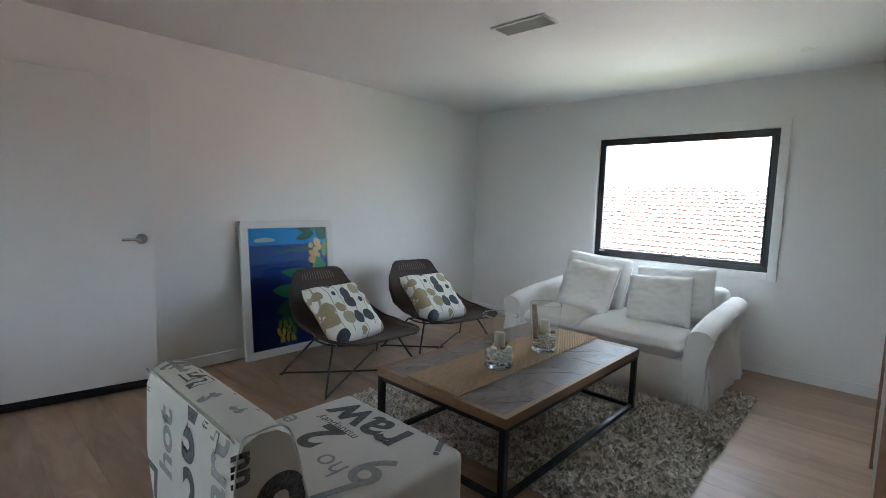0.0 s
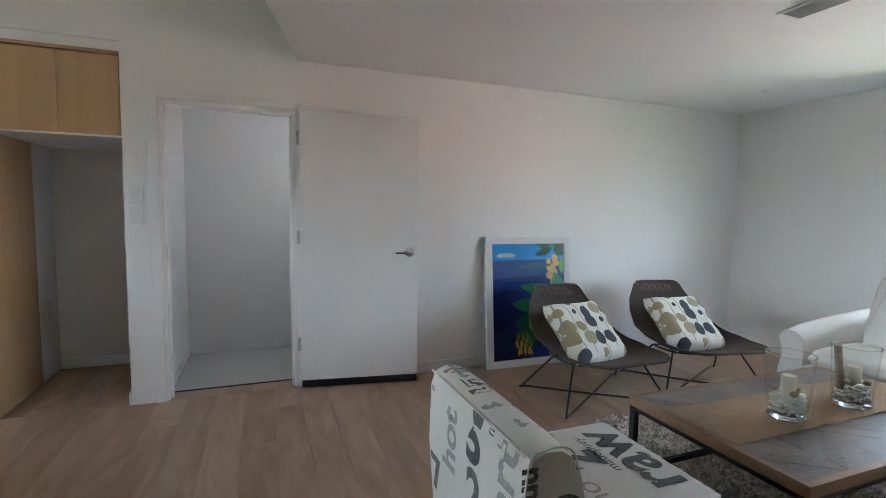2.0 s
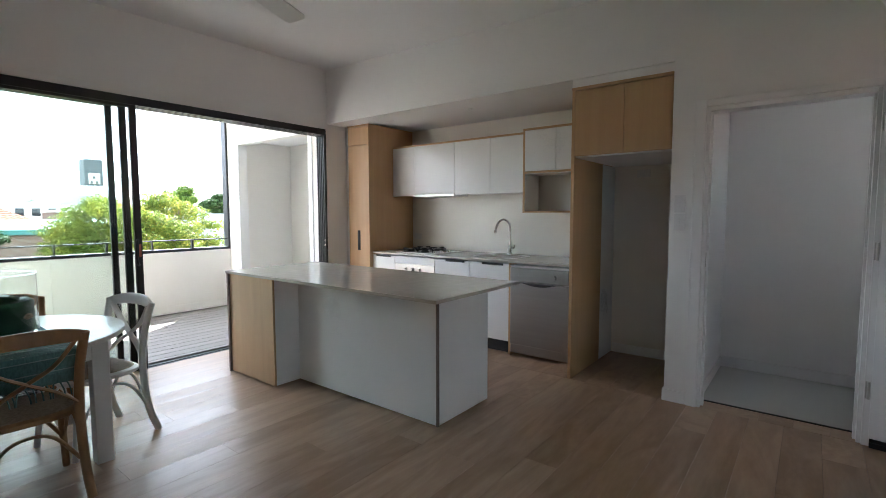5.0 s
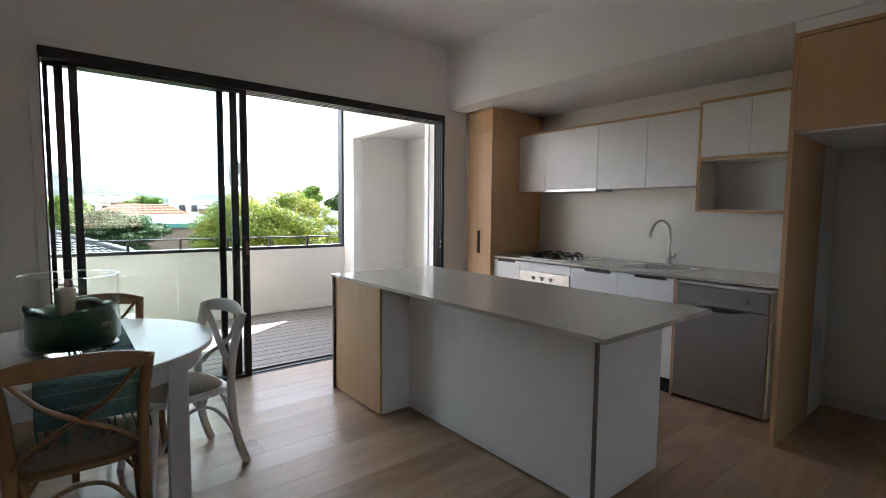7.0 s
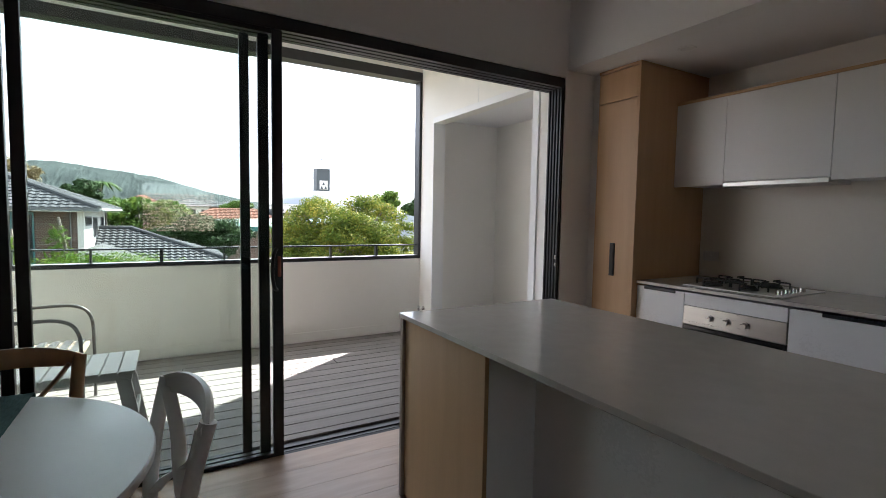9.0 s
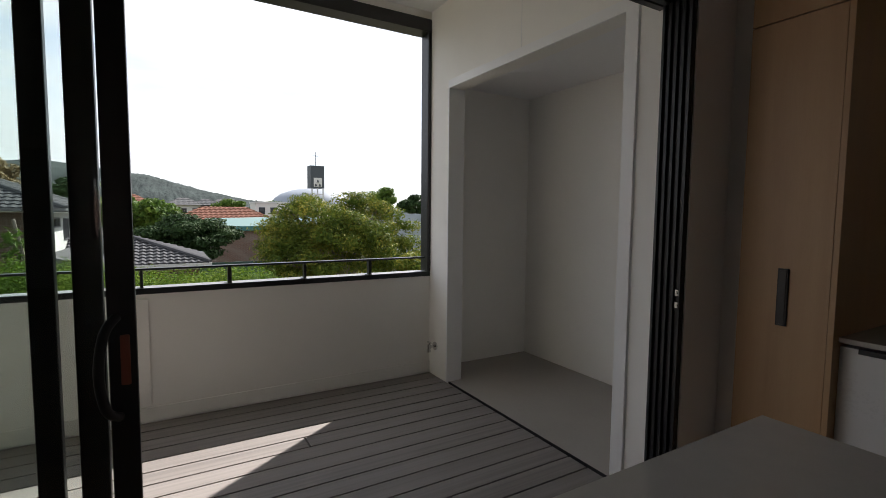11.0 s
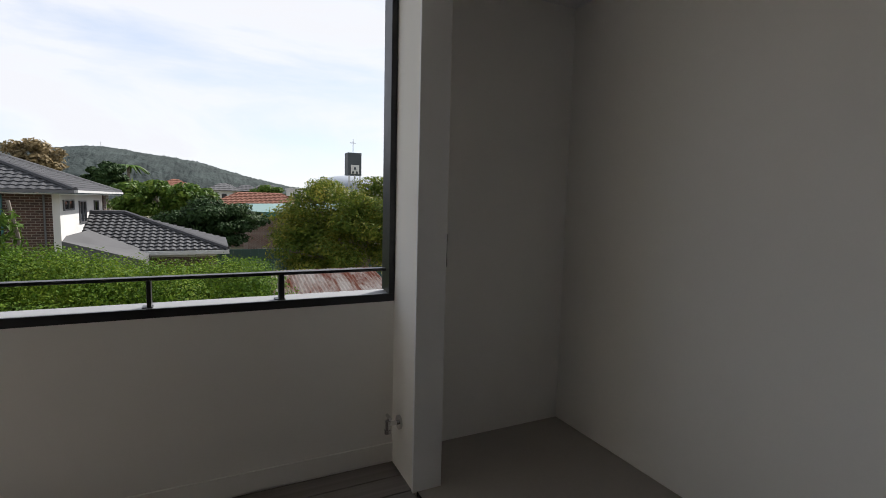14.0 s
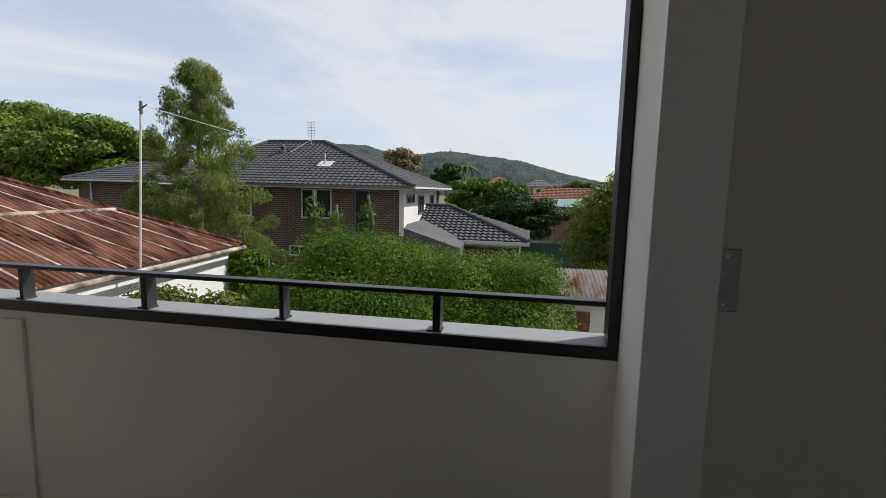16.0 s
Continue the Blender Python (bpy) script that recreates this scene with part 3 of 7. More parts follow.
fixed("trim", join(box(WX, WX + 0.012, SD0 - 0.05, SD0, 0, SDT + 0.05, 0.002), box(WX, WX + 0.012, SD1, SD1 + 0.05, 0, SDT + 0.05, 0.002), box(WX, WX + 0.012, SD0, SD1, SDT, SDT + 0.05, 0.002)), TRIM, "white trim around the sliding doors", "trim")

# ---- balcony ----
BX, BO, BY0 = -6.632, -6.76, -1.9          # parapet inner and outer face, south end
fixed("wall_parapet", join(box(BO, BX, BY0, 4.02, -3.7, 0.845), *[box(BX, BX + 0.012, y, y + 0.085, 0.1, 0.80, 0.002) for y in (1.875, -0.2)],
                           box(BX, BX + 0.010, BY0, 4.0, 0.0, 0.095, 0.002)), RENDERW, "white rendered parapet with cover strips and skirting", "wall")
fixed("wall_lintel", join(box(BO, BX, BY0, 4.0, 2.94, 3.06), box(BO, BX, BY0 - 0.1, BY0 + 0.4, 0.845, 2.94)), RENDERW, "white rendered edge above the balcony opening", "wall")
op = thing("opening_frame", "black steel frame lining the balcony opening", "frame", (BX, 4.0, 0.86), kind="structure")
part("cap_sheet", box(BO - 0.02, BX - 0.012, BY0, 4.0, 0.845, 0.864, 0.002), mat("pale_cap_sheet", (0.21, 0.215, 0.22), 0.5, metal=0.0, var=0.12, scale=14, bump=0.15), op, "pale grey metal cap")
part("cap_edge", box(BX - 0.012, BX + 0.006, BY0, 4.0, 0.83, 0.868, 0.002), BLACK, op)
part("side_frame", join(box(BO, BX + 0.006, 3.978, 4.0, 0.868, 2.84, 0.003), box(BX - 0.03, BX + 0.010, 3.968, 3.998, 0.868, 2.84, 0.002)), BLACK, op)
part("top_frame", box(BO - 0.02, BX + 0.008, BY0, 4.0, 2.84, 2.94, 0.003), BLACK, op)
rl = thing("balcony_rail", "low black steel handrail above the parapet", "railing", (BX - 0.03, 2.0, 0.858), kind="structure")
part("top_rail", box(BX - 0.066, BX - 0.022, BY0, 3.965, 0.978, 0.992, 0.002), BLACK, rl)
y, k = 3.47, 0
while y > BY0:
    w = 0.012 if k % 2 == 0 else 0.008
    part("post", join(box(BX - 0.068, BX - 0.022, y - w, y + w, 0.864, 0.978, 0.002), box(BX - 0.07, BX - 0.023, y - w - 0.018, y + w + 0.004, 0.864, 0.870, 0.001)), BLACK, rl)
    y, k = y - 0.5145, k + 1
AX0, AX1, AT = -6.33, -4.68, 2.325          # storage recess opening
fixed("wall_balcony_north", join(box(BO, AX0, NY, 4.12, -0.1, 3.06), box(AX1, -4.462, NY, 4.12, -0.1, 3.06), box(AX0, AX1, NY, 4.12, AT, 3.06)), RENDERW, "white balcony wall with a tall recess", "wall")
fixed("wall_recess_lining", join(box(-6.84, -6.69, 4.12, 5.26, -0.1, 2.6), box(-6.69, -4.49, 5.105, 5.26, -0.1, 2.6)), RENDERW, "plain white walls inside the balcony recess", "wall")
fixed("ceiling_recess", box(-6.69, -4.49, 4.12, 5.105, 2.45, 2.55), CEIL, "white ceiling of the balcony recess", "ceiling")
fixed("floor_recess", box(-6.69, -4.49, 4.012, 5.105, -0.1, 0.004), CONC, "grey sheet floor of the balcony recess", "floor")
# black fill that stands for the shadowed gap at the deck's edge
fixed("recess_shade_strip", box(AX0 + 0.012, AX1 - 0.012, 4.0085, 4.0115, -0.03, 0.006), RUBBER, "black strip drawn as the shadow gap between deck and recess", "threshold")
fixed("recess_trim", join(box(AX0 - 0.004, AX0 + 0.012, NY - 0.012, 4.13, 0, AT, 0.002), box(AX1 - 0.012, AX1 + 0.06, NY - 0.014, NY, 0, AT + 0.06, 0.002), box(AX1 - 0.012, AX1, NY, 4.13, 0, AT, 0.002),
                          box(AX0 - 0.004, AX1 - 0.012, NY - 0.012, NY, AT, AT + 0.06, 0.002)), TRIM, "white lining round the balcony recess", "trim")
fixed("wall_joint", join(box(-5.482, -5.478, NY - 0.002, NY, AT + 0.06, 2.99), box(AX1 + 0.060, AX1 + 0.064, NY - 0.002, NY, 0, 2.99)), GREYIN, "fine joint in the balcony wall lining", "joint")
fixed("ceiling_balcony", box(-6.84, WX - 0.16, BY0 - 0.1, 4.1, 3.0, 3.1), CEIL, "white balcony soffit", "ceiling")
fixed("wall_balcony_south", box(-6.84, WX - 0.16, BY0 - 0.12, BY0, -0.3, 3.1), RENDERW, "white rendered end wall of the balcony", "wall")
fixed("wall_outside", box(-4.503, -4.49, BY0, SD0, -0.1, 3.0), RENDERW, "white rendered outer wall", "wall")

tp = thing("hose_tap", "chrome hose tap low on the balcony wall", "tap", (-6.52, NY, 0.25))
part("flange", rod((-6.52, 3.999, 0.25), (-6.52, 3.988, 0.25), 0.034, n=24), CHROME, tp, smooth=True)
part("spout", join(rod((-6.52, 3.99, 0.25), (-6.52, 3.93, 0.25), 0.011), rod((-6.52, 3.935, 0.268), (-6.52, 3.935, 0.215), 0.014), rod((-6.52, 3.935, 0.222), (-6.52, 3.935, 0.205), 0.017)), CHROME, tp, smooth=True)
part("lever", join(rod((-6.52, 3.94, 0.26), (-6.52, 3.94, 0.285), 0.008), rod((-6.545, 3.94, 0.285), (-6.495, 3.94, 0.285), 0.008)), CHROME, tp, smooth=True)
pw = thing("wall_plate", "smeared grey wall plate inside the balcony recess", "switch plate", (-6.70, 4.29, 1.07))
part("plate", box(-6.69, -6.682, 4.24, 4.315, 0.98, 1.156, 0.003), mat("smeared_plate", (0.36, 0.39, 0.39), 0.25, metal=0.6, var=0.35, scale=25), pw)
part("screw", rod((-6.683, 4.278, 1.0), (-6.680, 4.278, 1.0), 0.004), STEEL, pw)
part("screw", rod((-6.683, 4.278, 1.136), (-6.680, 4.278, 1.136), 0.004), STEEL, pw)


# ---- ceiling fittings ----
def downlight(x, y, z):
    t = thing("downlight", "round white recessed downlight, unlit", "downlight", (x, y, z), group="recessed downlights")
    part("ring", lathe([(0.036, 0.0), (0.038, -0.004), (0.05, -0.004), (0.052, 0.0)], 32), TRIM, t, smooth=True, local=True)
    part("lens", rod((0, 0, -0.001), (0, 0, -0.003), 0.036, n=28), PLATE, t, local=True)
    return t


downlight(4.36, 0.73, LOW)
downlight(4.27, 3.24, LOW)
downlight(-3.61, 4.30, KIT)
downlight(-1.31, 4.30, KIT)
sm = thing("ceiling_sensor", "tiny white sensor on the kitchen ceiling", "sensor", (-2.55, 4.35, KIT))
part("cover", lathe([(0.0, -0.012), (0.022, -0.012), (0.028, 0.0)], 20), PLATE, sm, smooth=True, local=True)
v = thing("ceiling_vent", "grey slotted air vent in the white ceiling", "vent", (2.875, 1.98, LOW))
part("frame_ring", join(box(2.785, 2.805, 1.79, 2.17, LOW - 0.010, LOW, 0.002), box(2.945, 2.965, 1.79, 2.17, LOW - 0.010, LOW, 0.002), box(2.805, 2.945, 1.79, 1.81, LOW - 0.010, LOW, 0.002), box(2.805, 2.945, 2.15, 2.17, LOW - 0.010, LOW, 0.002)), TRIM, v)
part("backing", box(2.805, 2.945, 1.81, 2.15, LOW - 0.003, LOW), GREYIN, v)
for i in range(6):
    x = 2.814 + i * 0.0235
    b = box(-0.009, 0.009, 1.81, 2.15, -0.001, 0.001)
    b.transform(pose(x, 0, LOW - 0.008, 0, 25, 0))
    part("slat", b, mat("vent_slat", (0.66, 0.66, 0.65), 0.5) if i == 0 else bpy.data.materials["vent_slat"], v)
v.location = v.location + Vector((-0.02, -0.035, 0))
fn = thing("ceiling_fan", "white three-blade ceiling fan at rest", "ceiling fan", (-2.02, 1.55, 2.95))
FAN = (-2.02, 1.55)
part("canopy", lathe([(0.0, 3.0), (0.07, 3.0), (0.075, 2.95), (0.03, 2.9), (0.0, 2.9)], 28, (*FAN, 0)), WPAINT, fn, smooth=True)
part("down_rod", rod((*FAN, 2.95), (*FAN, 2.55), 0.013), WPAINT, fn, smooth=True)
part("motor_housing", lathe([(0.0, 2.59), (0.05, 2.59), (0.10, 2.56), (0.11, 2.51), (0.09, 2.46), (0.0, 2.45)], 32, (*FAN, 0)), WPAINT, fn, smooth=True)
for a in (113, 233, 353):
    b = sheet([[(0.10, -0.03, 0.004), (0.10, 0.03, -0.004)], [(0.22, -0.055, 0.010), (0.22, 0.055, -0.010)], [(0.62, -0.065, 0.008), (0.62, 0.065, -0.012)], [(0.655, -0.045, 0.006), (0.655, 0.05, -0.010)]])
    thicken(b, 0.008)
    b.transform(pose(*FAN, 2.50, 0, 0, a))
    part("blade", b, WPAINT, fn)


def plate(name, label, c, w, h, axis, rockers):
    t = thing(name, label, "switch", c)
    x, y, z = c
    part("plate", box(x - w / 2, x + w / 2, y - 0.009, y, z - h / 2, z + h / 2, 0.003), PLATE, t)
    for i in range(rockers):
        zz = z + (i - (rockers - 1) / 2) * 0.028
        part("rocker", box(x - 0.009, x + 0.009, y - 0.013, y - 0.009, zz - 0.010, zz + 0.010, 0.002), PLATE, t)
    return t


plate("light_switch", "white light switch on the wall beside the doorway", (-0.535, NY, 1.415), 0.072, 0.116, "y", 2)
plate("light_switch", "white light switch on the wall beside the doorway", (-0.535, NY, 1.285), 0.072, 0.116, "y", 3)
plate("power_outlet", "white power outlet on the splashback", (-3.80, 5.0, 1.055), 0.116, 0.072, "y", 2)
plate("power_outlet", "white power outlet on the splashback", (-1.61, 5.0, 1.05), 0.116, 0.072, "y", 2)
plate("power_outlet", "white power outlet high in the fridge recess", (-1.05, 5.0, 1.71), 0.116, 0.072, "y", 2)

# ---- kitchen ----
def door_front(parent, x0, x1, y, z0, z1, material=LAMIN, g=0.0015):
    return part("cabinet_door", box(x0 + g, x1 - g, y - 0.018, y, z0 + g, z1 - g, 0.0012, 1), material, parent)


pa = thing("pantry_cabinet", "tall light oak pantry cabinet with a black handle", "cabinet", (-4.085, 4.6, 0))
part("body", join(box(-4.238, -3.907, 4.25, 4.995, 0.10, 2.36), box(-4.23, -3.907, 4.30, 4.99, 0, 0.1)), OAK, pa)
part("cabinet_door", box(-4.240, -3.908, 4.232, 4.25, 0.11, 2.143, 0.0015, 1), OAK, pa)
part("cabinet_door", box(-4.240, -3.908, 4.232, 4.25, 2.148, 2.355, 0.0015, 1), OAK, pa)
part("side_panel", box(-3.906, -3.886, 4.229, 4.995, 0.0, 2.36, 0.001, 1), OAK, pa)
part("top_panel", box(-4.242, -3.884, 4.226, 4.995, 2.36, 2.380, 0.001, 1), OAK, pa)
part("filler_strip", box(WX, -4.242, 4.27, 4.285, 0.0, KIT), WHITE, pa, "white filler strip")
part("handle", join(box(-4.085, -4.045, 4.222, 4.233, 0.913, 1.148, 0.003), box(-4.079, -4.051, 4.218, 4.223, 0.92, 1.141, 0.002)), BLACK, pa, "black recessed pull")

UY, UZ0, UZ1 = 4.65, 1.552, 2.128
xs = (-3.884, -3.533, -2.948, -2.487, -2.006)
for i in range(4):
    u = thing("wall_cabinet", ("narrow white wall cabinet beside the oak pantry", "white wall cabinet with a slide-out range hood", "white laminate wall cabinet above the bench", "white laminate wall cabinet above the bench")[i], "cabinet",
              ((xs[i] + xs[i + 1]) / 2, 4.8, UZ0), group="white wall cabinets")
    part("body", box(xs[i], xs[i + 1] - 0.0005, UY, 4.995, UZ0 + 0.012, UZ1), GREYIN, u)
    door_front(u, xs[i], xs[i + 1], UY, UZ0 if i != 1 else UZ0 + 0.02, UZ1)
    part("capping", box(xs[i], xs[i + 1] - 0.0005, UY - 0.022, 4.995, UZ1, UZ1 + 0.018), OAK, u, "oak capping strip")
    if i == 1:
        part("hood_front", box(xs[1] + 0.002, xs[2] - 0.002, UY - 0.026, UY + 0.25, UZ0 - 0.012, UZ0 + 0.016, 0.003), STEEL, u, "brushed steel range hood edge")
un = thing("shelf_cabinet", "white double cabinet over an open grey niche, edged in oak", "cabinet", (-1.67, 4.7, 1.35))
NX0, NX1, NF = -2.004, -1.336, 4.45
part("side_panel", box(NX0, NX0 + 0.018, NF, 4.995, 1.352, 2.125), OAK, un)
part("side_panel", box(NX1 - 0.018, NX1, NF, 4.995, 1.352, 2.125), OAK, un)
part("top_panel", box(NX0, NX1, NF, 4.995, 2.125, 2.143), OAK, un)
part("bottom_panel", box(NX0 + 0.018, NX1 - 0.018, NF, 4.995, 1.352, 1.370), OAK, un)
part("shelf", box(NX0 + 0.018, NX1 - 0.018, NF, 4.995, 1.722, 1.74), OAK, un)
part("back_panel", box(NX0 + 0.018, NX1 - 0.018, 4.74, 4.75, 1.37, 1.722), GREYIN, un)
part("side_lining", box(NX0 + 0.018, NX0 + 0.022, NF + 0.01, 4.74, 1.37, 1.722), GREYIN, un)
part("side_lining", box(NX1 - 0.022, NX1 - 0.018, NF + 0.01, 4.74, 1.37, 1.722), GREYIN, un)
part("top_lining", box(NX0 + 0.022, NX1 - 0.022, NF + 0.01, 4.74, 1.716, 1.722), GREYIN, un)
door_front(un, NX0 + 0.018, -1.672, NF + 0.018, 1.742, 2.124)
door_front(un, -1.672, NX1 - 0.018, NF + 0.018, 1.742, 2.124)
part("lamp_strip", box(-1.88, -1.42, NF + 0.20, NF + 0.26, 1.708, 1.716, 0.002), PLATE, un)
fc = thing("fridge_cabinet", "light oak cabinet bridging the empty fridge recess", "cabinet", (-0.96, 4.5, 0))
part("side_panel", join(box(-1.334, -1.310, 4.002, 4.65, 0.0, 2.30), box(-1.334, -1.310, 4.65, 4.995, 1.795, 2.30)), OAK, fc)
part("rear_panel", box(-1.334, -1.311, 4.651, 4.995, 0.0, 1.78), LAMIN, fc, "white rear panel")
part("body", box(-1.310, -0.603, 4.03, 4.995, 1.795, 2.298), OAK, fc)
part("underside", box(-1.309, -0.604, 4.03, 4.99, 1.783, 1.795), LAMIN, fc, "white underside")
door_front(fc, -1.310, -0.934, 4.022, 1.795, 2.296, OAK)
door_front(fc, -0.934, -0.603, 4.022, 1.795, 2.296, OAK)
part("top_panel", box(-1.336, -0.602, 4.0, 4.995, 2.300, 2.322), OAK, fc)
part("filler_strip", box(-1.336, -0.602, 4.014, 4.034, 2.3225, KIT), WHITE, fc, "white filler strip")

BY, BZ = 4.30, 0.88
for x0, x1, lab in ((-3.884, -3.535, "white base cabinet beside the oven"), (-2.95, -2.503, "white base cabinet beside the oven"), (-2.503, -2.052, "white base cabinet under the sink")):
    u = thing("base_cabinet", lab, "cabinet", ((x0 + x1) / 2, 4.6, 0), group="white base cabinets")
    part("body", box(x0, x1 - 0.0005, BY, 4.995, 0.12, 0.70 if x0 > -3 else BZ - 0.02), GREYIN, u)
    door_front(u, x0, x1, BY, 0.125, BZ - 0.012)
    part("kickboard", box(x0, x1 - 0.0005, BY + 0.04, BY + 0.06, 0.0, 0.12), BLACK, u, "black recessed kickboard")
    part("handle", join(box(x1 - 0.30 if x0 > -3 else x0 + 0.06, x1 - 0.06, BY - 0.026, BY - 0.018, BZ - 0.03, BZ - 0.010, 0.002)), BLACK, u, "black lip pull")
part("end_strip", box(-2.052, -2.036, BY - 0.018, 4.99, 0.0, BZ), OAK, bpy.data.objects["base_cabinet.002"], "oak edge strip")
ov = thing("oven", "built-in stainless oven with three knobs", "oven", (-3.24, 4.6, 0.1))
part("body", box(-3.534, -2.952, BY, 4.9, 0.12, 0.86), GREYIN, ov)
part("filler_panel", box(-3.532, -2.954, BY - 0.018, BY, 0.790, 0.868, 0.001, 1), LAMIN, ov)
part("control_panel", box(-3.532, -2.954, BY - 0.024, BY, 0.672, 0.788, 0.003), STEEL, ov)
for x in (-3.362, -3.262, -3.160):
    part("knob", join(rod((x, BY - 0.024, 0.73), (x, BY - 0.03, 0.73), 0.023, n=24), rod((x, BY - 0.03, 0.73), (x, BY - 0.05, 0.73), 0.017, 0.015, n=24)), STEEL, ov, smooth=True)
dr = part("oven_door", box(-3.532, -2.954, BY - 0.024, BY, 0.13, 0.668, 0.003), DARKGL, ov, "black glass door")
part("handle", join(tube([(-3.50, BY - 0.06, 0.63), (-3.24, BY - 0.062, 0.63), (-2.99, BY - 0.06, 0.63)], 0.011, 10), rod((-3.47, BY - 0.06, 0.63), (-3.47, BY - 0.02, 0.63), 0.008), rod((-3.02, BY - 0.06, 0.63), (-3.02, BY - 0.02, 0.63), 0.008)), STEEL, dr, smooth=True)
part("kickboard", box(-3.534, -2.952, BY + 0.04, BY + 0.06, 0.0, 0.12), BLACK, ov)
dw = thing("dishwasher", "stainless steel freestanding dishwasher under the bench", "dishwasher", (-1.735, 4.6, 0))
part("body", box(-2.030, -1.44, 4.30, 4.9, 0.03, 0.845), GREYIN, dw)
part("front_door", box(-2.028, -1.452, 4.272, 4.30, 0.115, 0.705, 0.004), DWSTEEL, dw)
part("control_panel", box(-2.028, -1.452, 4.268, 4.30, 0.712, 0.842, 0.006), DWSTEEL, dw)
part("grip", sheet([[(-1.90 + i * 0.033, 4.2675, 0.702 + 0.0), (-1.90 + i * 0.033, 4.2675, 0.702 - 0.024 * math.sin(math.pi * i / 10) - 0.001)] for i in range(11)]), RUBBER, dw, "dark curved grip recess")
part("plinth", box(-2.028, -1.452, 4.282, 4.30, 0.030, 0.112, 0.003), DWSTEEL, dw)
part("lid", box(-2.034, -1.436, 4.285, 4.9, 0.848, 0.862, 0.003), PLATE, dw)
part("dial", rod((-1.585, 4.268, 0.775), (-1.585, 4.25, 0.775), 0.022, 0.020, n=26), DWSTEEL, dw, smooth=True)
part("power_button", rod((-1.945, 4.268, 0.775), (-1.945, 4.262, 0.775), 0.010, n=18), DWSTEEL, dw, smooth=True)
part("marking", join(box(-1.545, -1.515, 4.2665, 4.2675, 0.782, 0.786), box(-1.545, -1.52, 4.2665, 4.2675, 0.768, 0.772)), INKG, dw)

SX0, SX1, SY0, SY1 = -2.58, -2.12, 4.47, 4.82
wt = thing("worktop", "pale stone kitchen worktop with a sink cut-out", "worktop", (-2.6, 4.6, 0.88))
part("slab", join(box(-3.886, SX0, 4.276, 4.998, 0.88, 0.90, 0.0015, 1), box(SX1, -1.336, 4.276, 4.998, 0.88, 0.90, 0.0015, 1), box(SX0, SX1, 4.276, SY0, 0.88, 0.90), box(SX0, SX1, SY1, 4.998, 0.88, 0.90)), STONE, wt)
sk = thing("sink", "stainless inset sink with a rolled rim", "sink", ((SX0 + SX1) / 2, 4.645, 0.9))
rim = []
for k, (ins, z) in enumerate(((-0.022, 0.9005), (-0.018, 0.905), (-0.004, 0.904), (0.004, 0.895), (0.012, 0.75), (0.05, 0.735))):
    ring = []
    x0, x1, y0, y1 = SX0 + ins, SX1 - ins, SY0 + ins, SY1 - ins
    rr = 0.06
    for cx, cy, a0 in ((x1 - rr, y1 - rr, 0), (x0 + rr, y1 - rr, 90), (x0 + rr, y0 + rr, 180), (x1 - rr, y0 + rr, 270)):
        for j in range(7):
            q = radians(a0 + j * 15)
            ring.append((cx + rr * math.cos(q), cy + rr * math.sin(q), z))
    ring.append(ring[0])
    rim.append(ring)
bs = sheet(rim)
bs.faces.new([v_ for v_ in bs.verts if abs(v_.co.z - 0.735) < 1e-5][:-1])
part("basin", bs, STEEL, sk, smooth=True)
part("drain", rod((-2.35, 4.645, 0.736), (-2.35, 4.645, 0.74), 0.04, n=24), CHROME, sk, smooth=True)
tpk = thing("kitchen_tap", "gooseneck chrome mixer tap behind the sink", "tap", (-2.385, 4.885, 0.9))
part("base", join(rod((-2.385, 4.885, 0.9), (-2.385, 4.885, 0.91), 0.028, n=24), rod((-2.385, 4.885, 0.91), (-2.385, 4.885, 1.0), 0.021, n=24)), CHROME, tpk, smooth=True)
part("spout", tube([(-2.385, 4.885, 0.99), (-2.385, 4.885, 1.16), (-2.39, 4.87, 1.24), (-2.42, 4.81, 1.28), (-2.45, 4.75, 1.25), (-2.465, 4.72, 1.18), (-2.468, 4.715, 1.14)], 0.0125, 12), CHROME, tpk, smooth=True)
part("lever", tube([(-2.365, 4.885, 0.97), (-2.335, 4.88, 0.975), (-2.325, 4.875, 1.01)], 0.008, 8), CHROME, tpk, smooth=True)
ck = thing("gas_cooktop", "stainless four-burner gas cooktop with iron trivets", "cooktop", (-3.31, 4.61, 0.9))
part("tray", box(-3.60, -3.02, 4.36, 4.87, 0.9005, 0.908, 0.003), STEEL, ck)
for x, y, r in ((-3.48, 4.49, 0.04), (-3.48, 4.74, 0.035), (-3.26, 4.49, 0.035), (-3.26, 4.74, 0.048)):
    bn = part("burner", lathe([(0.0, 0.908), (r + 0.018, 0.908), (r + 0.012, 0.918), (r, 0.920), (r, 0.928), (r - 0.006, 0.932), (0.0, 0.932)], 24, (x, y, 0)), IRON, ck, smooth=True)
    part("trivet", join(*[rod((x + 0.03 * c, y + 0.03 * s_, 0.945), (x + 0.105 * c, y + 0.105 * s_, 0.945), 0.005, n=6) for c, s_ in ((1, 0), (-1, 0), (0, 1), (0, -1))],
                        *[rod((x + 0.105 * c, y + 0.105 * s_, 0.945), (x + 0.105 * c, y + 0.105 * s_, 0.908), 0.005, n=6) for c, s_ in ((1, 0), (-1, 0), (0, 1), (0, -1))]), IRON, bn)
for i in range(4):
    part("knob", rod((-3.075, 4.45 + i * 0.085, 0.908), (-3.075, 4.45 + i * 0.085, 0.932), 0.019, 0.016, n=20), CHROME, ck, smooth=True)

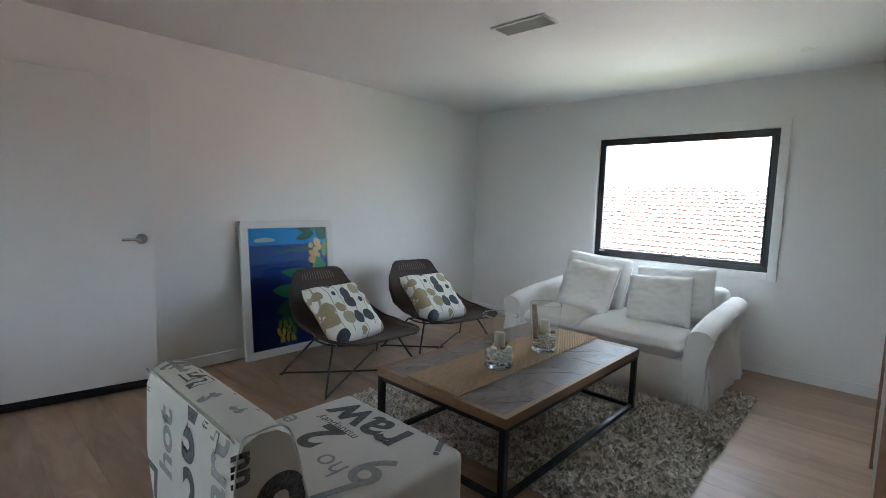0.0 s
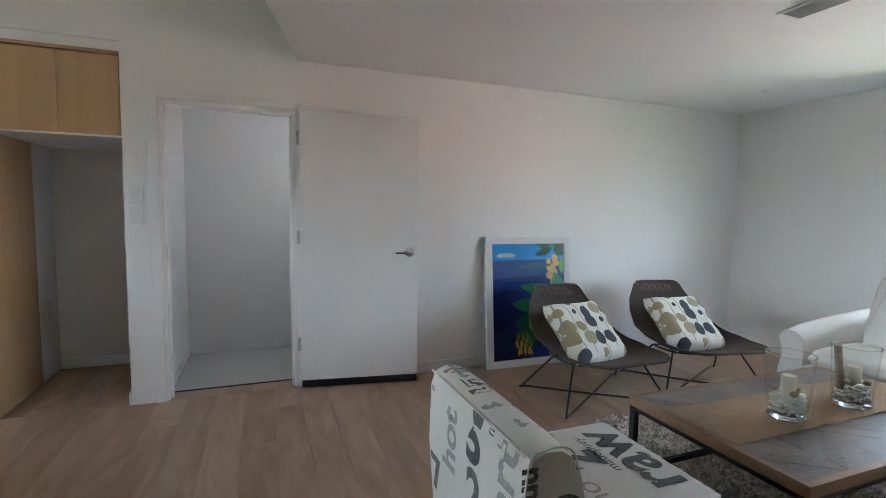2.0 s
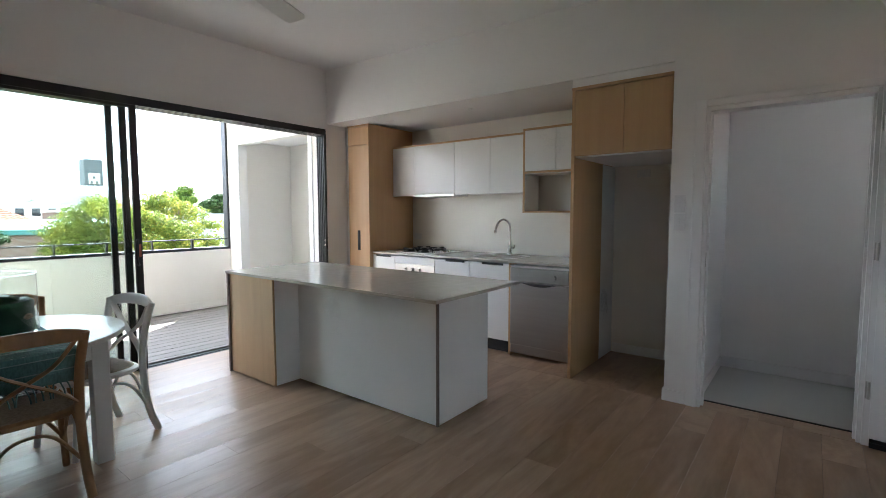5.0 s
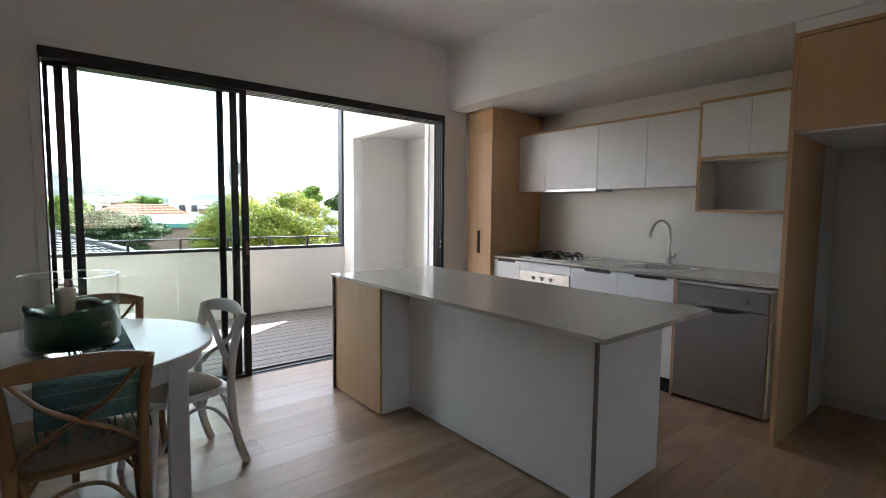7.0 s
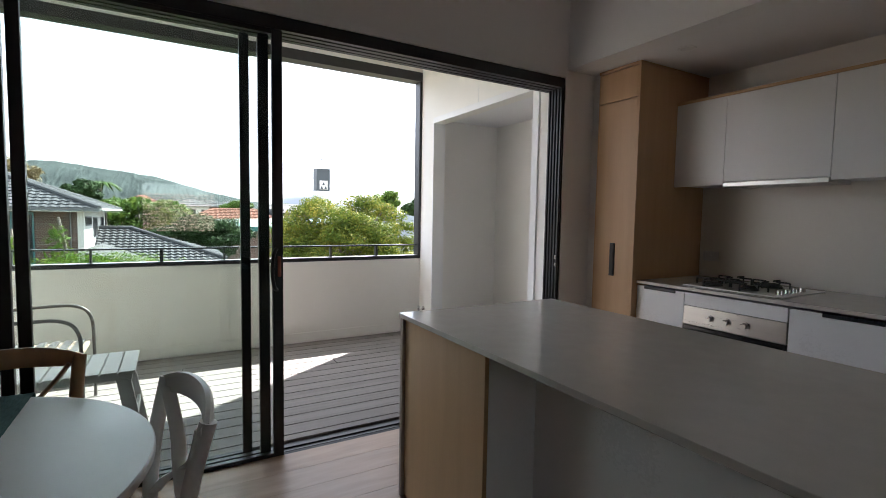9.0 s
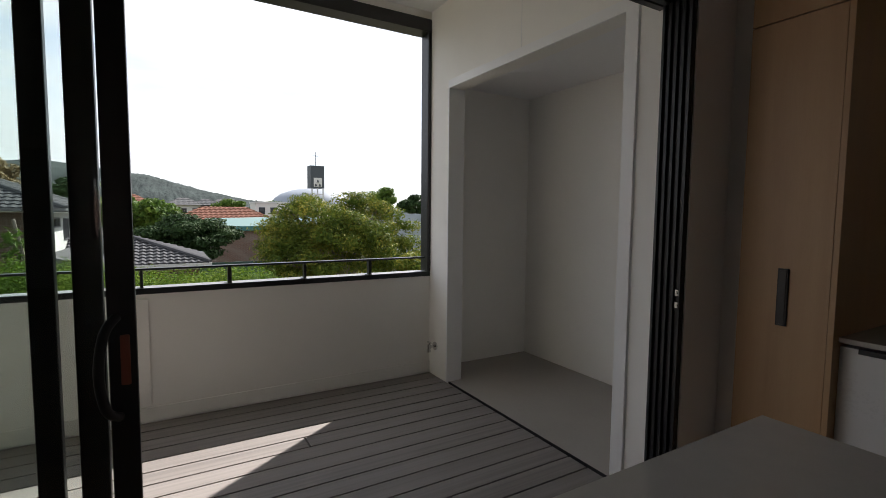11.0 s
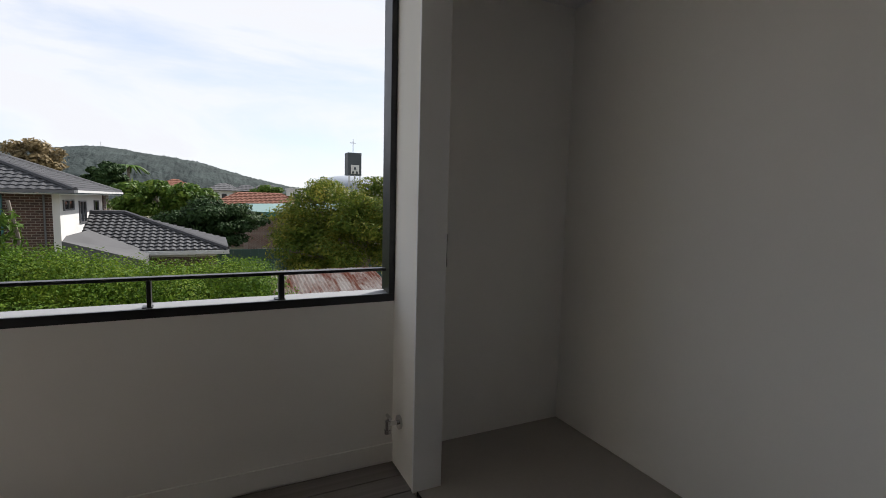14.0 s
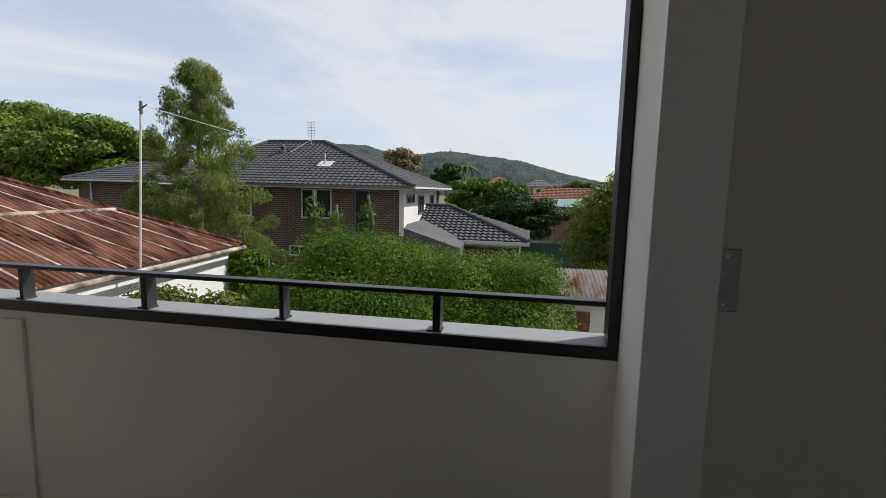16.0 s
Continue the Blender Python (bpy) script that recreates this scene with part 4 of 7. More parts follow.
IZ = 0.870
il = thing("kitchen_island", "white kitchen island with an oak end cabinet", "island", (-2.6, 2.85, 0))
part("end_panel", box(-3.690, -3.668, 2.395, 3.215, 0.004, IZ - 0.022), mat("taupe_edge", (0.26, 0.215, 0.185), 0.5, var=0.05), il, "taupe end panel")
part("oak_panel", box(-3.667, -3.035, 2.41, 2.428, 0.012, IZ - 0.022, 0.001, 1), OAK, il, "light oak panel")
part("return_panel", box(-3.052, -3.035, 2.4285, 2.64, 0.012, IZ - 0.022), LAMIN, il)
part("front_panel", box(-3.035, -1.619, 2.64, 2.658, 0.012, IZ - 0.022, 0.001, 1), LAMIN, il, "wide white panel")
part("corner_strip", box(-1.618, -1.606, 2.637, 2.656, 0.006, IZ - 0.022), mat("taupe_strip", (0.20, 0.165, 0.145), 0.5, var=0.05), il, "taupe edge strip")
part("side_panel", box(-1.625, -1.605, 2.657, 3.215, 0.012, IZ - 0.022, 0.001, 1), LAMIN, il)
part("carcass", join(box(-3.667, -3.053, 2.429, 3.19, 0.03, IZ - 0.023), box(-3.052, -1.626, 2.659, 3.19, 0.03, IZ - 0.023)), GREYIN, il)
part("benchtop", box(-3.695, -1.415, 2.388, 3.32, IZ - 0.022, IZ, 0.0018, 1), STONE, il, "pale stone benchtop")

# ---- living room ----
def cushion(bm_w, bm_h, thick, n=14, pinch=0.06):
    """A filled pillow in the x-z plane, its corners drawn out, with a seam round the edge."""
    bm = bmesh.new()
    grid = {}
    for side in (1, -1):
        for i in range(n + 1):
            for j in range(n + 1):
                u, v_ = 2 * i / n - 1, 2 * j / n - 1
                edge = max(abs(u), abs(v_))
                if side == -1 and edge > 0.999:
                    grid[side, i, j] = grid[1, i, j]
                    continue
                k = (1 - u ** 6) * (1 - v_ ** 6)
                ear = 1 - 0.045 * (abs(u) * abs(v_)) ** 6
                wx = u * ear * (1 - pinch * (1 - abs(v_) ** 2.2) * abs(u) ** 3)
                wz = v_ * ear * (1 - pinch * (1 - abs(u) ** 2.2) * abs(v_) ** 3)
                puff = thick / 2 * max(k, 0) ** 0.42 * (1 + 0.20 * noise.noise(Vector((u * 2.1, v_ * 2.3, side * 3.0 + bm_w * 9))) + 0.13 * noise.noise(Vector((u * 4.1, v_ * 7.3, side * 3.0 + bm_w * 5))) + 0.07 * noise.noise(Vector((u * 11.0, v_ * 8.0, side * 2.0 + bm_h * 9))))
                grid[side, i, j] = bm.verts.new((wx * bm_w / 2, side * puff, wz * bm_h / 2))
    for side in (1, -1):
        for i in range(n):
            for j in range(n):
                f = [grid[side, i, j], grid[side, i + 1, j], grid[side, i + 1, j + 1], grid[side, i, j + 1]]
                bm.faces.new(f if side == -1 else f[::-1])
    return bm


# framed painting leaning on the wall
AW, AH = 0.845, 1.125
art = thing("framed_painting", "tropical seaside painting in a white frame leaning on the wall", "painting", (2.425, 3.875, 0.0))
art.matrix_basis = pose(2.425, 3.872, 0.004, -5.2, 0, 0)
F = 0.062


def flat(name, pts, y, c, label=""):
    return part(name, poly([(x, y, z) for x, z in pts]), c, art, label, local=True)


part("frame_bar", box(-AW / 2, AW / 2, -0.018, 0.018, 0, F, 0.003), PAPER, art, local=True)
part("frame_bar", box(-AW / 2, AW / 2, -0.018, 0.018, AH - F, AH, 0.003), PAPER, art, local=True)
part("frame_bar", box(-AW / 2, -AW / 2 + F, -0.018, 0.018, F, AH - F, 0.003), PAPER, art, local=True)
part("frame_bar", box(AW / 2 - F, AW / 2, -0.018, 0.018, F, AH - F, 0.003), PAPER, art, local=True)
ax, az0, az1 = AW / 2 - F, F, AH - F
ph = az1 - az0
part("canvas", box(-ax, ax, -0.004, 0.010, az0, az1), paint("deep_blue", (0.010, 0.045, 0.24)), art, "deep blue painted sea", local=True)
P = -0.0045
flat("sky_band", [(-ax, az1 - 0.14), (ax, az1 - 0.14), (ax, az1), (-ax, az1)], P, paint("sky", (0.03, 0.34, 0.80)))
flat("horizon_band", [(-ax, az1 - 0.30), (ax, az1 - 0.27), (ax, az1 - 0.14), (-ax, az1 - 0.14)], P, paint("far_sea", (0.04, 0.11, 0.36)))
flat("headland", [(-0.16, az1 - 0.205), (0.02, az1 - 0.175), (0.2, az1 - 0.165), (ax, az1 - 0.18), (ax, az1 - 0.205), (0.1, az1 - 0.21)], P - 0.0006, paint("headland", (0.07, 0.19, 0.20)))
for cx, cz, r in ((-0.27, az1 - 0.10, 0.028), (-0.22, az1 - 0.095, 0.034), (-0.17, az1 - 0.10, 0.026)):
    flat("cloud", [(cx + 1.5 * r * math.cos(q), cz + 0.6 * r * math.sin(q)) for q in (k * math.pi / 8 for k in range(16))], P - 0.0012 - r * 0.01, bpy.data.materials.get("paint_cloud") or paint("cloud", (0.62, 0.66, 0.72)))
# reflection in the glazing, painted as a flat navy shape on the canvas
flat("dark_reflection", [(-ax, az0), (-0.06, az0), (-0.06, az0 + 0.54), (-0.11, az0 + 0.60), (-ax, az0 + 0.60)], P - 0.0006, paint("navy_reflection", (0.008, 0.02, 0.14)))
flat("trunk", [(0.19, az0), (0.26, az0), (0.255, az1 - 0.18), (0.225, az1 - 0.18)], P - 0.0006, paint("trunk", (0.30, 0.28, 0.22)))
FRUIT = paint("fruit", (0.78, 0.48, 0.18))
rng = random.Random(5)
for i in range(16):
    cx, cz, r = 0.245 + rng.uniform(-0.045, 0.045), az1 - 0.12 - i * 0.0125, rng.uniform(0.020, 0.030)
    flat("fruit", [(cx + r * math.cos(q), cz + r * math.sin(q)) for q in (k * math.pi / 6 for k in range(12))], P - 0.0014 - i * 0.0001, FRUIT)
LEAFA, LEAFB, LEAFC = paint("leaf_dark", (0.02, 0.12, 0.07)), paint("leaf_mid", (0.05, 0.27, 0.11)), paint("leaf_lime", (0.2, 0.42, 0.11))


def frond(x, z, a, ln, w, c, y):
    pts = [(t_ * ln, w * math.sin(math.pi * min(1, t_ * 1.02)) ** 0.8) for t_ in (k / 8 for k in range(9))] + [((1 - k / 8) * ln, -w * math.sin(math.pi * (1 - k / 8)) ** 0.8 if k < 8 else 0) for k in range(1, 8)]
    q = radians(a)
    out = []
    for px, pz in pts:
        X, Z = x + px * math.cos(q) - pz * math.sin(q), z + px * math.sin(q) + pz * math.cos(q)
        out.append((min(max(X, -ax), ax), min(max(Z, az0), az1)))
    flat("leaf", out, y, c)


for i, (x, z, a, ln, w, c) in enumerate(((0.24, az1 - 0.05, 160, 0.20, 0.030, LEAFA), (0.24, az1 - 0.05, 195, 0.19, 0.03, LEAFA), (0.25, az1 - 0.04, 20, 0.13, 0.04, LEAFA), (0.25, az1 - 0.05, -15, 0.13, 0.04, LEAFA), (0.25, az1 - 0.03, 120, 0.1, 0.03, LEAFB),
                                         (0.32, 0.62, 170, 0.42, 0.055, LEAFB), (0.30, 0.46, 195, 0.30, 0.07, LEAFA), (0.35, 0.55, 110, 0.28, 0.06, LEAFB), (0.33, 0.80, 80, 0.16, 0.035, LEAFC), (0.34, 0.36, 215, 0.30, 0.06, LEAFA),
                                         (0.34, 0.50, 235, 0.24, 0.05, LEAFB), (0.26, 0.28, 160, 0.16, 0.035, LEAFB), (0.14, 0.50, 172, 0.32, 0.06, LEAFB), (0.10, 0.44, 200, 0.27, 0.06, LEAFA),
                                         (0.05, 0.37, 212, 0.20, 0.05, LEAFA), (0.10, 0.33, 232, 0.18, 0.05, LEAFA), (0.0, 0.30, 75, 0.15, 0.03, LEAFC))):
    frond(x, z, a, ln, w, c, P - 0.0022 - i * 0.00012)
BAN, BANG = paint("banana", (0.80, 0.55, 0.03)), paint("banana_green", (0.22, 0.30, 0.03))
for i in range(14):
    frond(-0.12 + (i % 5) * 0.035, 0.09 + (i // 5) * 0.06, 70 + (i * 37) % 50, 0.085, 0.016, BAN if i < 8 else BANG, P - 0.0040 - i * 0.00006)
g = part("glazing", box(-ax, ax, -0.0105, -0.0088, az0, az1), PANE, art, "clear glazing", local=True)
g.visible_shadow = False


# woven lounge chairs
def lounge_chair(at, rz, lab):
    c = thing("lounge_chair", lab, "chair", at, rz, "woven lounge chairs")
    prof = [(0.585, 0.735, 0.14), (0.582, 0.732, 0.185), (0.57, 0.715, 0.215), (0.55, 0.67, 0.24), (0.50, 0.56, 0.285), (0.40, 0.42, 0.33), (0.27, 0.315, 0.355), (0.10, 0.275, 0.365), (-0.08, 0.285, 0.37), (-0.25, 0.325, 0.36), (-0.37, 0.358, 0.325), (-0.43, 0.366, 0.23)]
    fine = []
    for i in range(len(prof) - 1):
        for k in range(3):
            t_ = k / 3
            fine.append([a + (b - a) * t_ for a, b in zip(prof[i], prof[i + 1])])
    fine.append(prof[-1])
    rows = []
    for y, z, w in fine:
        row = []
        for j in range(17):
            u = j / 8 - 1
            lift = 0.10 * abs(u) ** 2.6 * min(1, max(0, (y + 0.42) * 2.2)) * max(0, 1 - max(0, (z - 0.40)) * 4)
            row.append((u * w, y - 0.05 * abs(u) ** 2.5 * max(0, z - 0.35) * 2, z + lift))
        rows.append(row)
    part("seat_shell", thicken(sheet(rows), 0.012), RATTAN, c, "dark brown woven shell", "all", True)
    edge = [r[0] for r in rows][::2] + [rows[-1][j] for j in range(2, 15, 2)] + [r[-1] for r in rows][::-2] + [rows[0][j] for j in range(14, 1, -2)]
    part("rim", tube(edge + edge[:2], 0.009, 6), RATTAN, c, "", True, True)
    for k in range(13):
        u = -0.135 + k * 0.0225
        part("back_strand", tube([(u, 0.566, 0.715), (u * 1.04, 0.548, 0.69), (u * 1.08, 0.528, 0.655)], 0.0022, 5), CANE, c, "", True, True)
    for pts in ([(-0.30, 0.10, 0.29), (-0.44, 0.30, 0.012), (-0.40, 0.30, 0.008), (0.0, 0.0, 0.008), (0.40, -0.26, 0.008), (0.42, -0.26, 0.012), (0.28, -0.12, 0.30)],
                [(0.30, 0.10, 0.29), (0.44, 0.30, 0.012), (0.40, 0.30, 0.008), (0.0, 0.0, 0.026), (-0.40, -0.26, 0.008), (-0.42, -0.26, 0.012), (-0.28, -0.12, 0.30)]):
        part("base_rod", tube(pts, 0.0075, 8), BLACK, c, "black bent steel rod", True, True)
    part("under_ring", tube([(-0.30, 0.10, 0.29), (-0.30, -0.12, 0.30), (-0.18, -0.26, 0.315), (0.18, -0.26, 0.315), (0.30, -0.12, 0.30), (0.30, 0.10, 0.29), (0.0, 0.16, 0.262), (-0.30, 0.10, 0.29)], 0.007, 8), BLACK, c, "", True, True)
    return c


lounge_chair((2.52, 3.13, 0), -1, "dark brown woven lounge chair holding a leaf-print cushion")
lounge_chair((3.46, 3.10, 0), -11, "dark brown woven lounge chair beside the sofa")
for (x, y, rz), lab in (((2.52, 3.13, -1), "square leaf-print cushion resting on a woven chair"), ((3.46, 3.10, -11), "square leaf-print cushion resting on a woven chair")):
    cu = tagged(put("throw_cushion", cushion(0.56, 0.53, 0.16), CUSHION, "all"), lab, "cushion", "leaf-print cushions")
    cu.matrix_basis = pose(x, y, 0, 0, 0, rz) @ pose(-0.06, 0.06, 0.464, -46, 2, 13)

# printed slipper chair
sc = thing("slipper_chair", "armless chair covered in cream cotton printed with letters", "chair", (1.2, 1.62, 0))
SC = WORLD[sc.name]
prof = [(0.835, 0.10), (0.80, 0.5), (0.806, 0.72), (0.822, 0.765), (0.86, 0.782), (0.91, 0.778), (0.945, 0.755), (0.965, 0.70), (1.0, 0.52), (1.04, 0.40), (1.05, 0.10)]
rows = []
for k in range(7):
    y = 1.275 + (1.95 - 1.275) * k / 6
    ins = 0.012 if k in (0, 6) else 0.0
    rows.append([(0.92 + (x - 0.92) * (1 - ins * 5), y, z - ins * (1 if z > 0.6 else 0)) for x, z in prof])
bk = sheet(rows)
for r in (0, 6):
    bk.faces.new([v_ for v_ in bk.verts if abs(v_.co.y - (1.275 if r == 0 else 1.95)) < 1e-4])
backr = part("backrest", bk, PRINTC, sc, "", True)
seat = box(1.03, 1.64, 1.285, 1.985, 0.13, 0.435, 0.03, 3)
seatp = part("seat", seat, PRINTC, sc, "", True)
part("piping", tube([(0.812, 1.272, 0.10), (0.80, 1.272, 0.5), (0.815, 1.272, 0.745), (0.86, 1.272, 0.778), (0.93, 1.272, 0.77), (0.962, 1.272, 0.70), (1.0, 1.272, 0.52), (1.04, 1.272, 0.43)], 0.0028, 8), PRINTC, backr, "", "all")
part("piping", tube([(0.812, 1.29, 0.762), (0.812, 1.6, 0.765), (0.812, 1.94, 0.762)], 0.0028, 8), PRINTC, backr, "", "all")
for x, y in ((0.87, 1.32), (0.87, 1.9), (1.58, 1.34), (1.58, 1.93)):
    part("leg", box(x - 0.02, x + 0.02, y - 0.02, y + 0.02, 0, 0.135, 0.003), DARKST, sc)
TOP = SC.inverted()


def seat_text(s_, size, x, y, a, ink, bold=0.0):
    letters(s_, size, TOP @ pose(x, y, 0.4352, 0, 0, a), ink, seatp, bold)


seat_text("raw", 0.27, 1.50, 1.69, 90, INK, 0.006)
seat_text("madepuey", 0.062, 1.405, 1.75, 90, INK)
seat_text("2", 0.23, 1.325, 1.73, 90, INK, 0.008)
seat_text("9", 0.25, 1.33, 1.41, 90, INKG, 0.004)
seat_text("ho", 0.13, 1.235, 1.54, 90, INKG)
seat_text("e", 0.12, 1.30, 1.93, 90, INKG)
seat_text("7", 0.22, 1.19, 1.39, 100, INKG, 0.004)
seat_text("a", 0.11, 1.10, 1.74, 90, INKG, 0.002)
seat_text("j", 0.15, 1.58, 1.36, 120, INK, 0.004)
for s_, size, y, z, a, ink, bold in (("real", 0.13, 1.40, 0.27, 90, INK, 0.002), ("rod", 0.13, 1.75, 0.28, 0, INKG, 0.0)):
    letters(s_, size, TOP @ pose(1.6402, y, z, 90, 0, 90) @ pose(0, 0, 0, 0, 0, a), ink, seatp, bold)


def back_text(s_, size, y, z, a, ink, bold=0.0):
    ob = letters(s_, size, TOP @ pose(0.7975, y, z, 90, 0, -90) @ pose(0, 0, 0, 0, 0, a), ink, backr, bold)
    for v_ in ob.data.vertices:
        v_.co.x = np.interp(v_.co.z, (0.10, 0.50, 0.72, 0.765, 0.78), (0.835, 0.80, 0.806, 0.822, 0.85)) - 1.2 - 0.0015


back_text("5", 0.20, 1.555, 0.675, 0, INK, 0.008)
back_text("hot", 0.15, 1.73, 0.60, 90, INKG, 0.004)
back_text("art", 0.17, 1.37, 0.66, 90, INKG, 0.004)
back_text("2", 0.20, 1.545, 0.51, 0, INK, 0.006)
back_text("7", 0.19, 1.87, 0.40, 0, INK, 0.006)
back_text("8", 0.20, 1.42, 0.42, 0, INKG, 0.006)
back_text("15", 0.17, 1.58, 0.33, 0, INK, 0.006)
back_text("fi", 0.045, 1.90, 0.71, 90, INK, 0.0)
back_text("fi", 0.045, 1.46, 0.745, 90, INK, 0.0)
for s_, size, y, a, ink, bold in (("rth", 0.12, 1.85, 90, INKG, 0.004), ("5", 0.18, 1.70, 0, INK, 0.006), ("f", 0.13, 1.54, 90, INKG, 0.003), ("r", 0.13, 1.41, 90, INKG, 0.003)):
    ob = letters(s_, size, TOP @ pose(0.882, y, 0.7835, 0, 0, a), ink, backr, bold)
    for v_ in ob.data.vertices:
        v_.co.z = np.interp(v_.co.x + 1.2, (0.806, 0.822, 0.86, 0.91, 0.945, 0.965), (0.72, 0.765, 0.782, 0.778, 0.755, 0.70)) + 0.002
for s_, size, x, z, a, ink, bold in (("nn", 0.085, 0.826, 0.70, -90, INK, 0.003), ("D", 0.15, 0.925, 0.59, 90, INK, 0.016)):
    letters(s_, size, TOP @ pose(x, 1.2742, z, 90, 0, 0) @ pose(0, 0, 0, 0, 0, a), ink, backr, bold)

# sofa in white slipcovers, facing west
so = thing("sofa", "white slipcovered two-seat sofa with scrolled arms below the window", "sofa", (4.25, 1.98, 0))
FX, BXS, Y0, Y1 = 3.76, 4.80, 1.02, 2.62
part("base", box(FX + 0.03, BXS, Y0 + 0.12, Y1 - 0.12, 0.03, 0.30, 0.02), LINEN, so, "", True)


def arm_section(x, f, s_, y):
    """Half-flared cross-section of an arm at x: up the outside, over the roll, down the inside."""
    h = 0.565 + 0.075 * f ** 0.8 - 0.03 * (1 - f) ** 6
    row = []
    for j in range(33):
        t_ = j / 32
        if t_ < 0.42:
            g = t_ / 0.42
            q, z = 0.075 + 0.050 * (1 - g) ** 1.6 + 0.055 * g ** 5, 0.012 + (h - 0.09) * g
            q += 0.010 * (1 - g) * math.sin(x * 29 + 2 * math.sin(x * 8)) + 0.006 * math.sin(x * 11 + z * 13)
        elif t_ < 0.66:
            a_ = math.pi * (t_ - 0.42) / 0.24
            q, z = 0.046 + 0.084 * math.cos(a_), h - 0.078 + 0.072 * math.sin(a_)
        else:
            g = (t_ - 0.66) / 0.34
            q, z = -0.038 - 0.012 * g, (h - 0.078) * (1 - g) + 0.012
        q += 0.007 * noise.noise(Vector((x * 4, z * 5, s_ * 3))) + 0.004 * noise.noise(Vector((x * 13, z * 6, s_ * 7)))
        row.append((x, y - s_ * q, z + 0.005 * noise.noise(Vector((x * 6, q * 9, 4)))))
    return row


def arm(y, s_):
    """A padded arm in a loose cover: narrow at the waist, rolled outwards on top, flared at the foot."""
    rows = [arm_section(FX - 0.006 * (k == 0) + (BXS - 0.04 - FX) * k / 30, k / 30, s_, y) for k in range(31)]
    b = sheet(rows)
    b.verts.ensure_lookup_table()
    b.faces.new([b.verts[j] for j in range(33)])
    b.faces.new([b.verts[30 * 33 + j] for j in range(33)])
    return b


part("armrest", arm(Y0 + 0.10, 1), LINEN, so, "scrolled linen arm", True)
part("armrest", arm(Y1 - 0.10, -1), LINEN, so, "scrolled linen arm", True)
for y_, s_ in ((Y0 + 0.10, 1), (Y1 - 0.10, -1)):
    part("arm_piping", tube([(p[0] - 0.004, p[1], p[2]) for p in arm_section(FX, 0.0, s_, y_)[2:30:2]], 0.0055, 6), LINEN, so, "corded seam round the arm front", True)
    for k in range(3):
        a_ = (-0.5, 0.15, 0.8)[k]
        cx_, cy_ = FX + 0.012, y_ - s_ * 0.112
        part("corner_pleat", thicken(sheet([[(cx_, cy_, z), (cx_ - 0.055 * math.cos(a_) * (1 - z / 0.34), cy_ - s_ * 0.055 * math.sin(a_) * (1 - z / 0.34), z)] for z in (0.012, 0.12, 0.22, 0.31)]), 0.005), LINEN, so, "loose pleat at the corner", True)
part("backrest", box(BXS - 0.22, BXS, Y0 + 0.10, Y1 - 0.10, 0.28, 0.70, 0.06, 4), LINEN, so, "", True)


def pad(x0, x1, y0, y1, z0, z1, seed):
    b = box(x0, x1, y0, y1, z0, z1)
    bmesh.ops.subdivide_edges(b, edges=b.edges[:], cuts=9, use_grid_fill=True)
    cx, cy, cz = (x0 + x1) / 2, (y0 + y1) / 2, (z0 + z1) / 2
    for v_ in b.verts:
        u, w, h = (v_.co.x - cx) * 2 / (x1 - x0), (v_.co.y - cy) * 2 / (y1 - y0), (v_.co.z - cz) * 2 / (z1 - z0)
        r = 1 - 0.05 * (abs(u) ** 8 * abs(h) + abs(w) ** 8 * abs(h))
        v_.co.x, v_.co.y = cx + (v_.co.x - cx) * r, cy + (v_.co.y - cy) * r
        v_.co.z = cz + (v_.co.z - cz) * (1 - 0.30 * max(abs(u), abs(w)) ** 6) + 0.012 * (1 - u * u) * (1 - w * w) + 0.006 * noise.noise(v_.co * 4 + Vector((seed, 0, 0)))
    return b


part("seat_cushion", pad(FX - 0.005, BXS - 0.2, Y0 + 0.175, 1.978, 0.28, 0.45, 1), LINEN, so, "", "all")
part("seat_cushion", pad(FX - 0.005, BXS - 0.2, 1.982, Y1 - 0.175, 0.28, 0.45, 2), LINEN, so, "", "all")
rows = []
for z in (0.015, 0.12, 0.30):
    row = []
    for k in range(61):
        y = Y0 + 0.06 + (Y1 - Y0 - 0.12) * k / 60
        pleat = 0.022 * (1 - z / 0.30) * (math.exp(-((y - Y0 - 0.10) / 0.035) ** 2) + math.exp(-((y - 1.98) / 0.03) ** 2) + math.exp(-((y - Y1 + 0.10) / 0.035) ** 2)) * math.sin(k * 2.1)
        row.append((FX + 0.018 - 0.028 * (1 - z / 0.30) + pleat + 0.006 * noise.noise(Vector((y * 4, z * 6, 1))), y, z))
    rows.append(row)
part("skirt", thicken(sheet(rows), 0.006), LINEN, so, "front linen skirt with pleats", "all")
for x in (FX + 0.06, BXS - 0.06):
    for y in (Y0 + 0.1, Y1 - 0.1):
        part("foot", rod((x, y, 0), (x, y, 0.05), 0.02, 0.026), DARKST, so, "dark wooden foot")
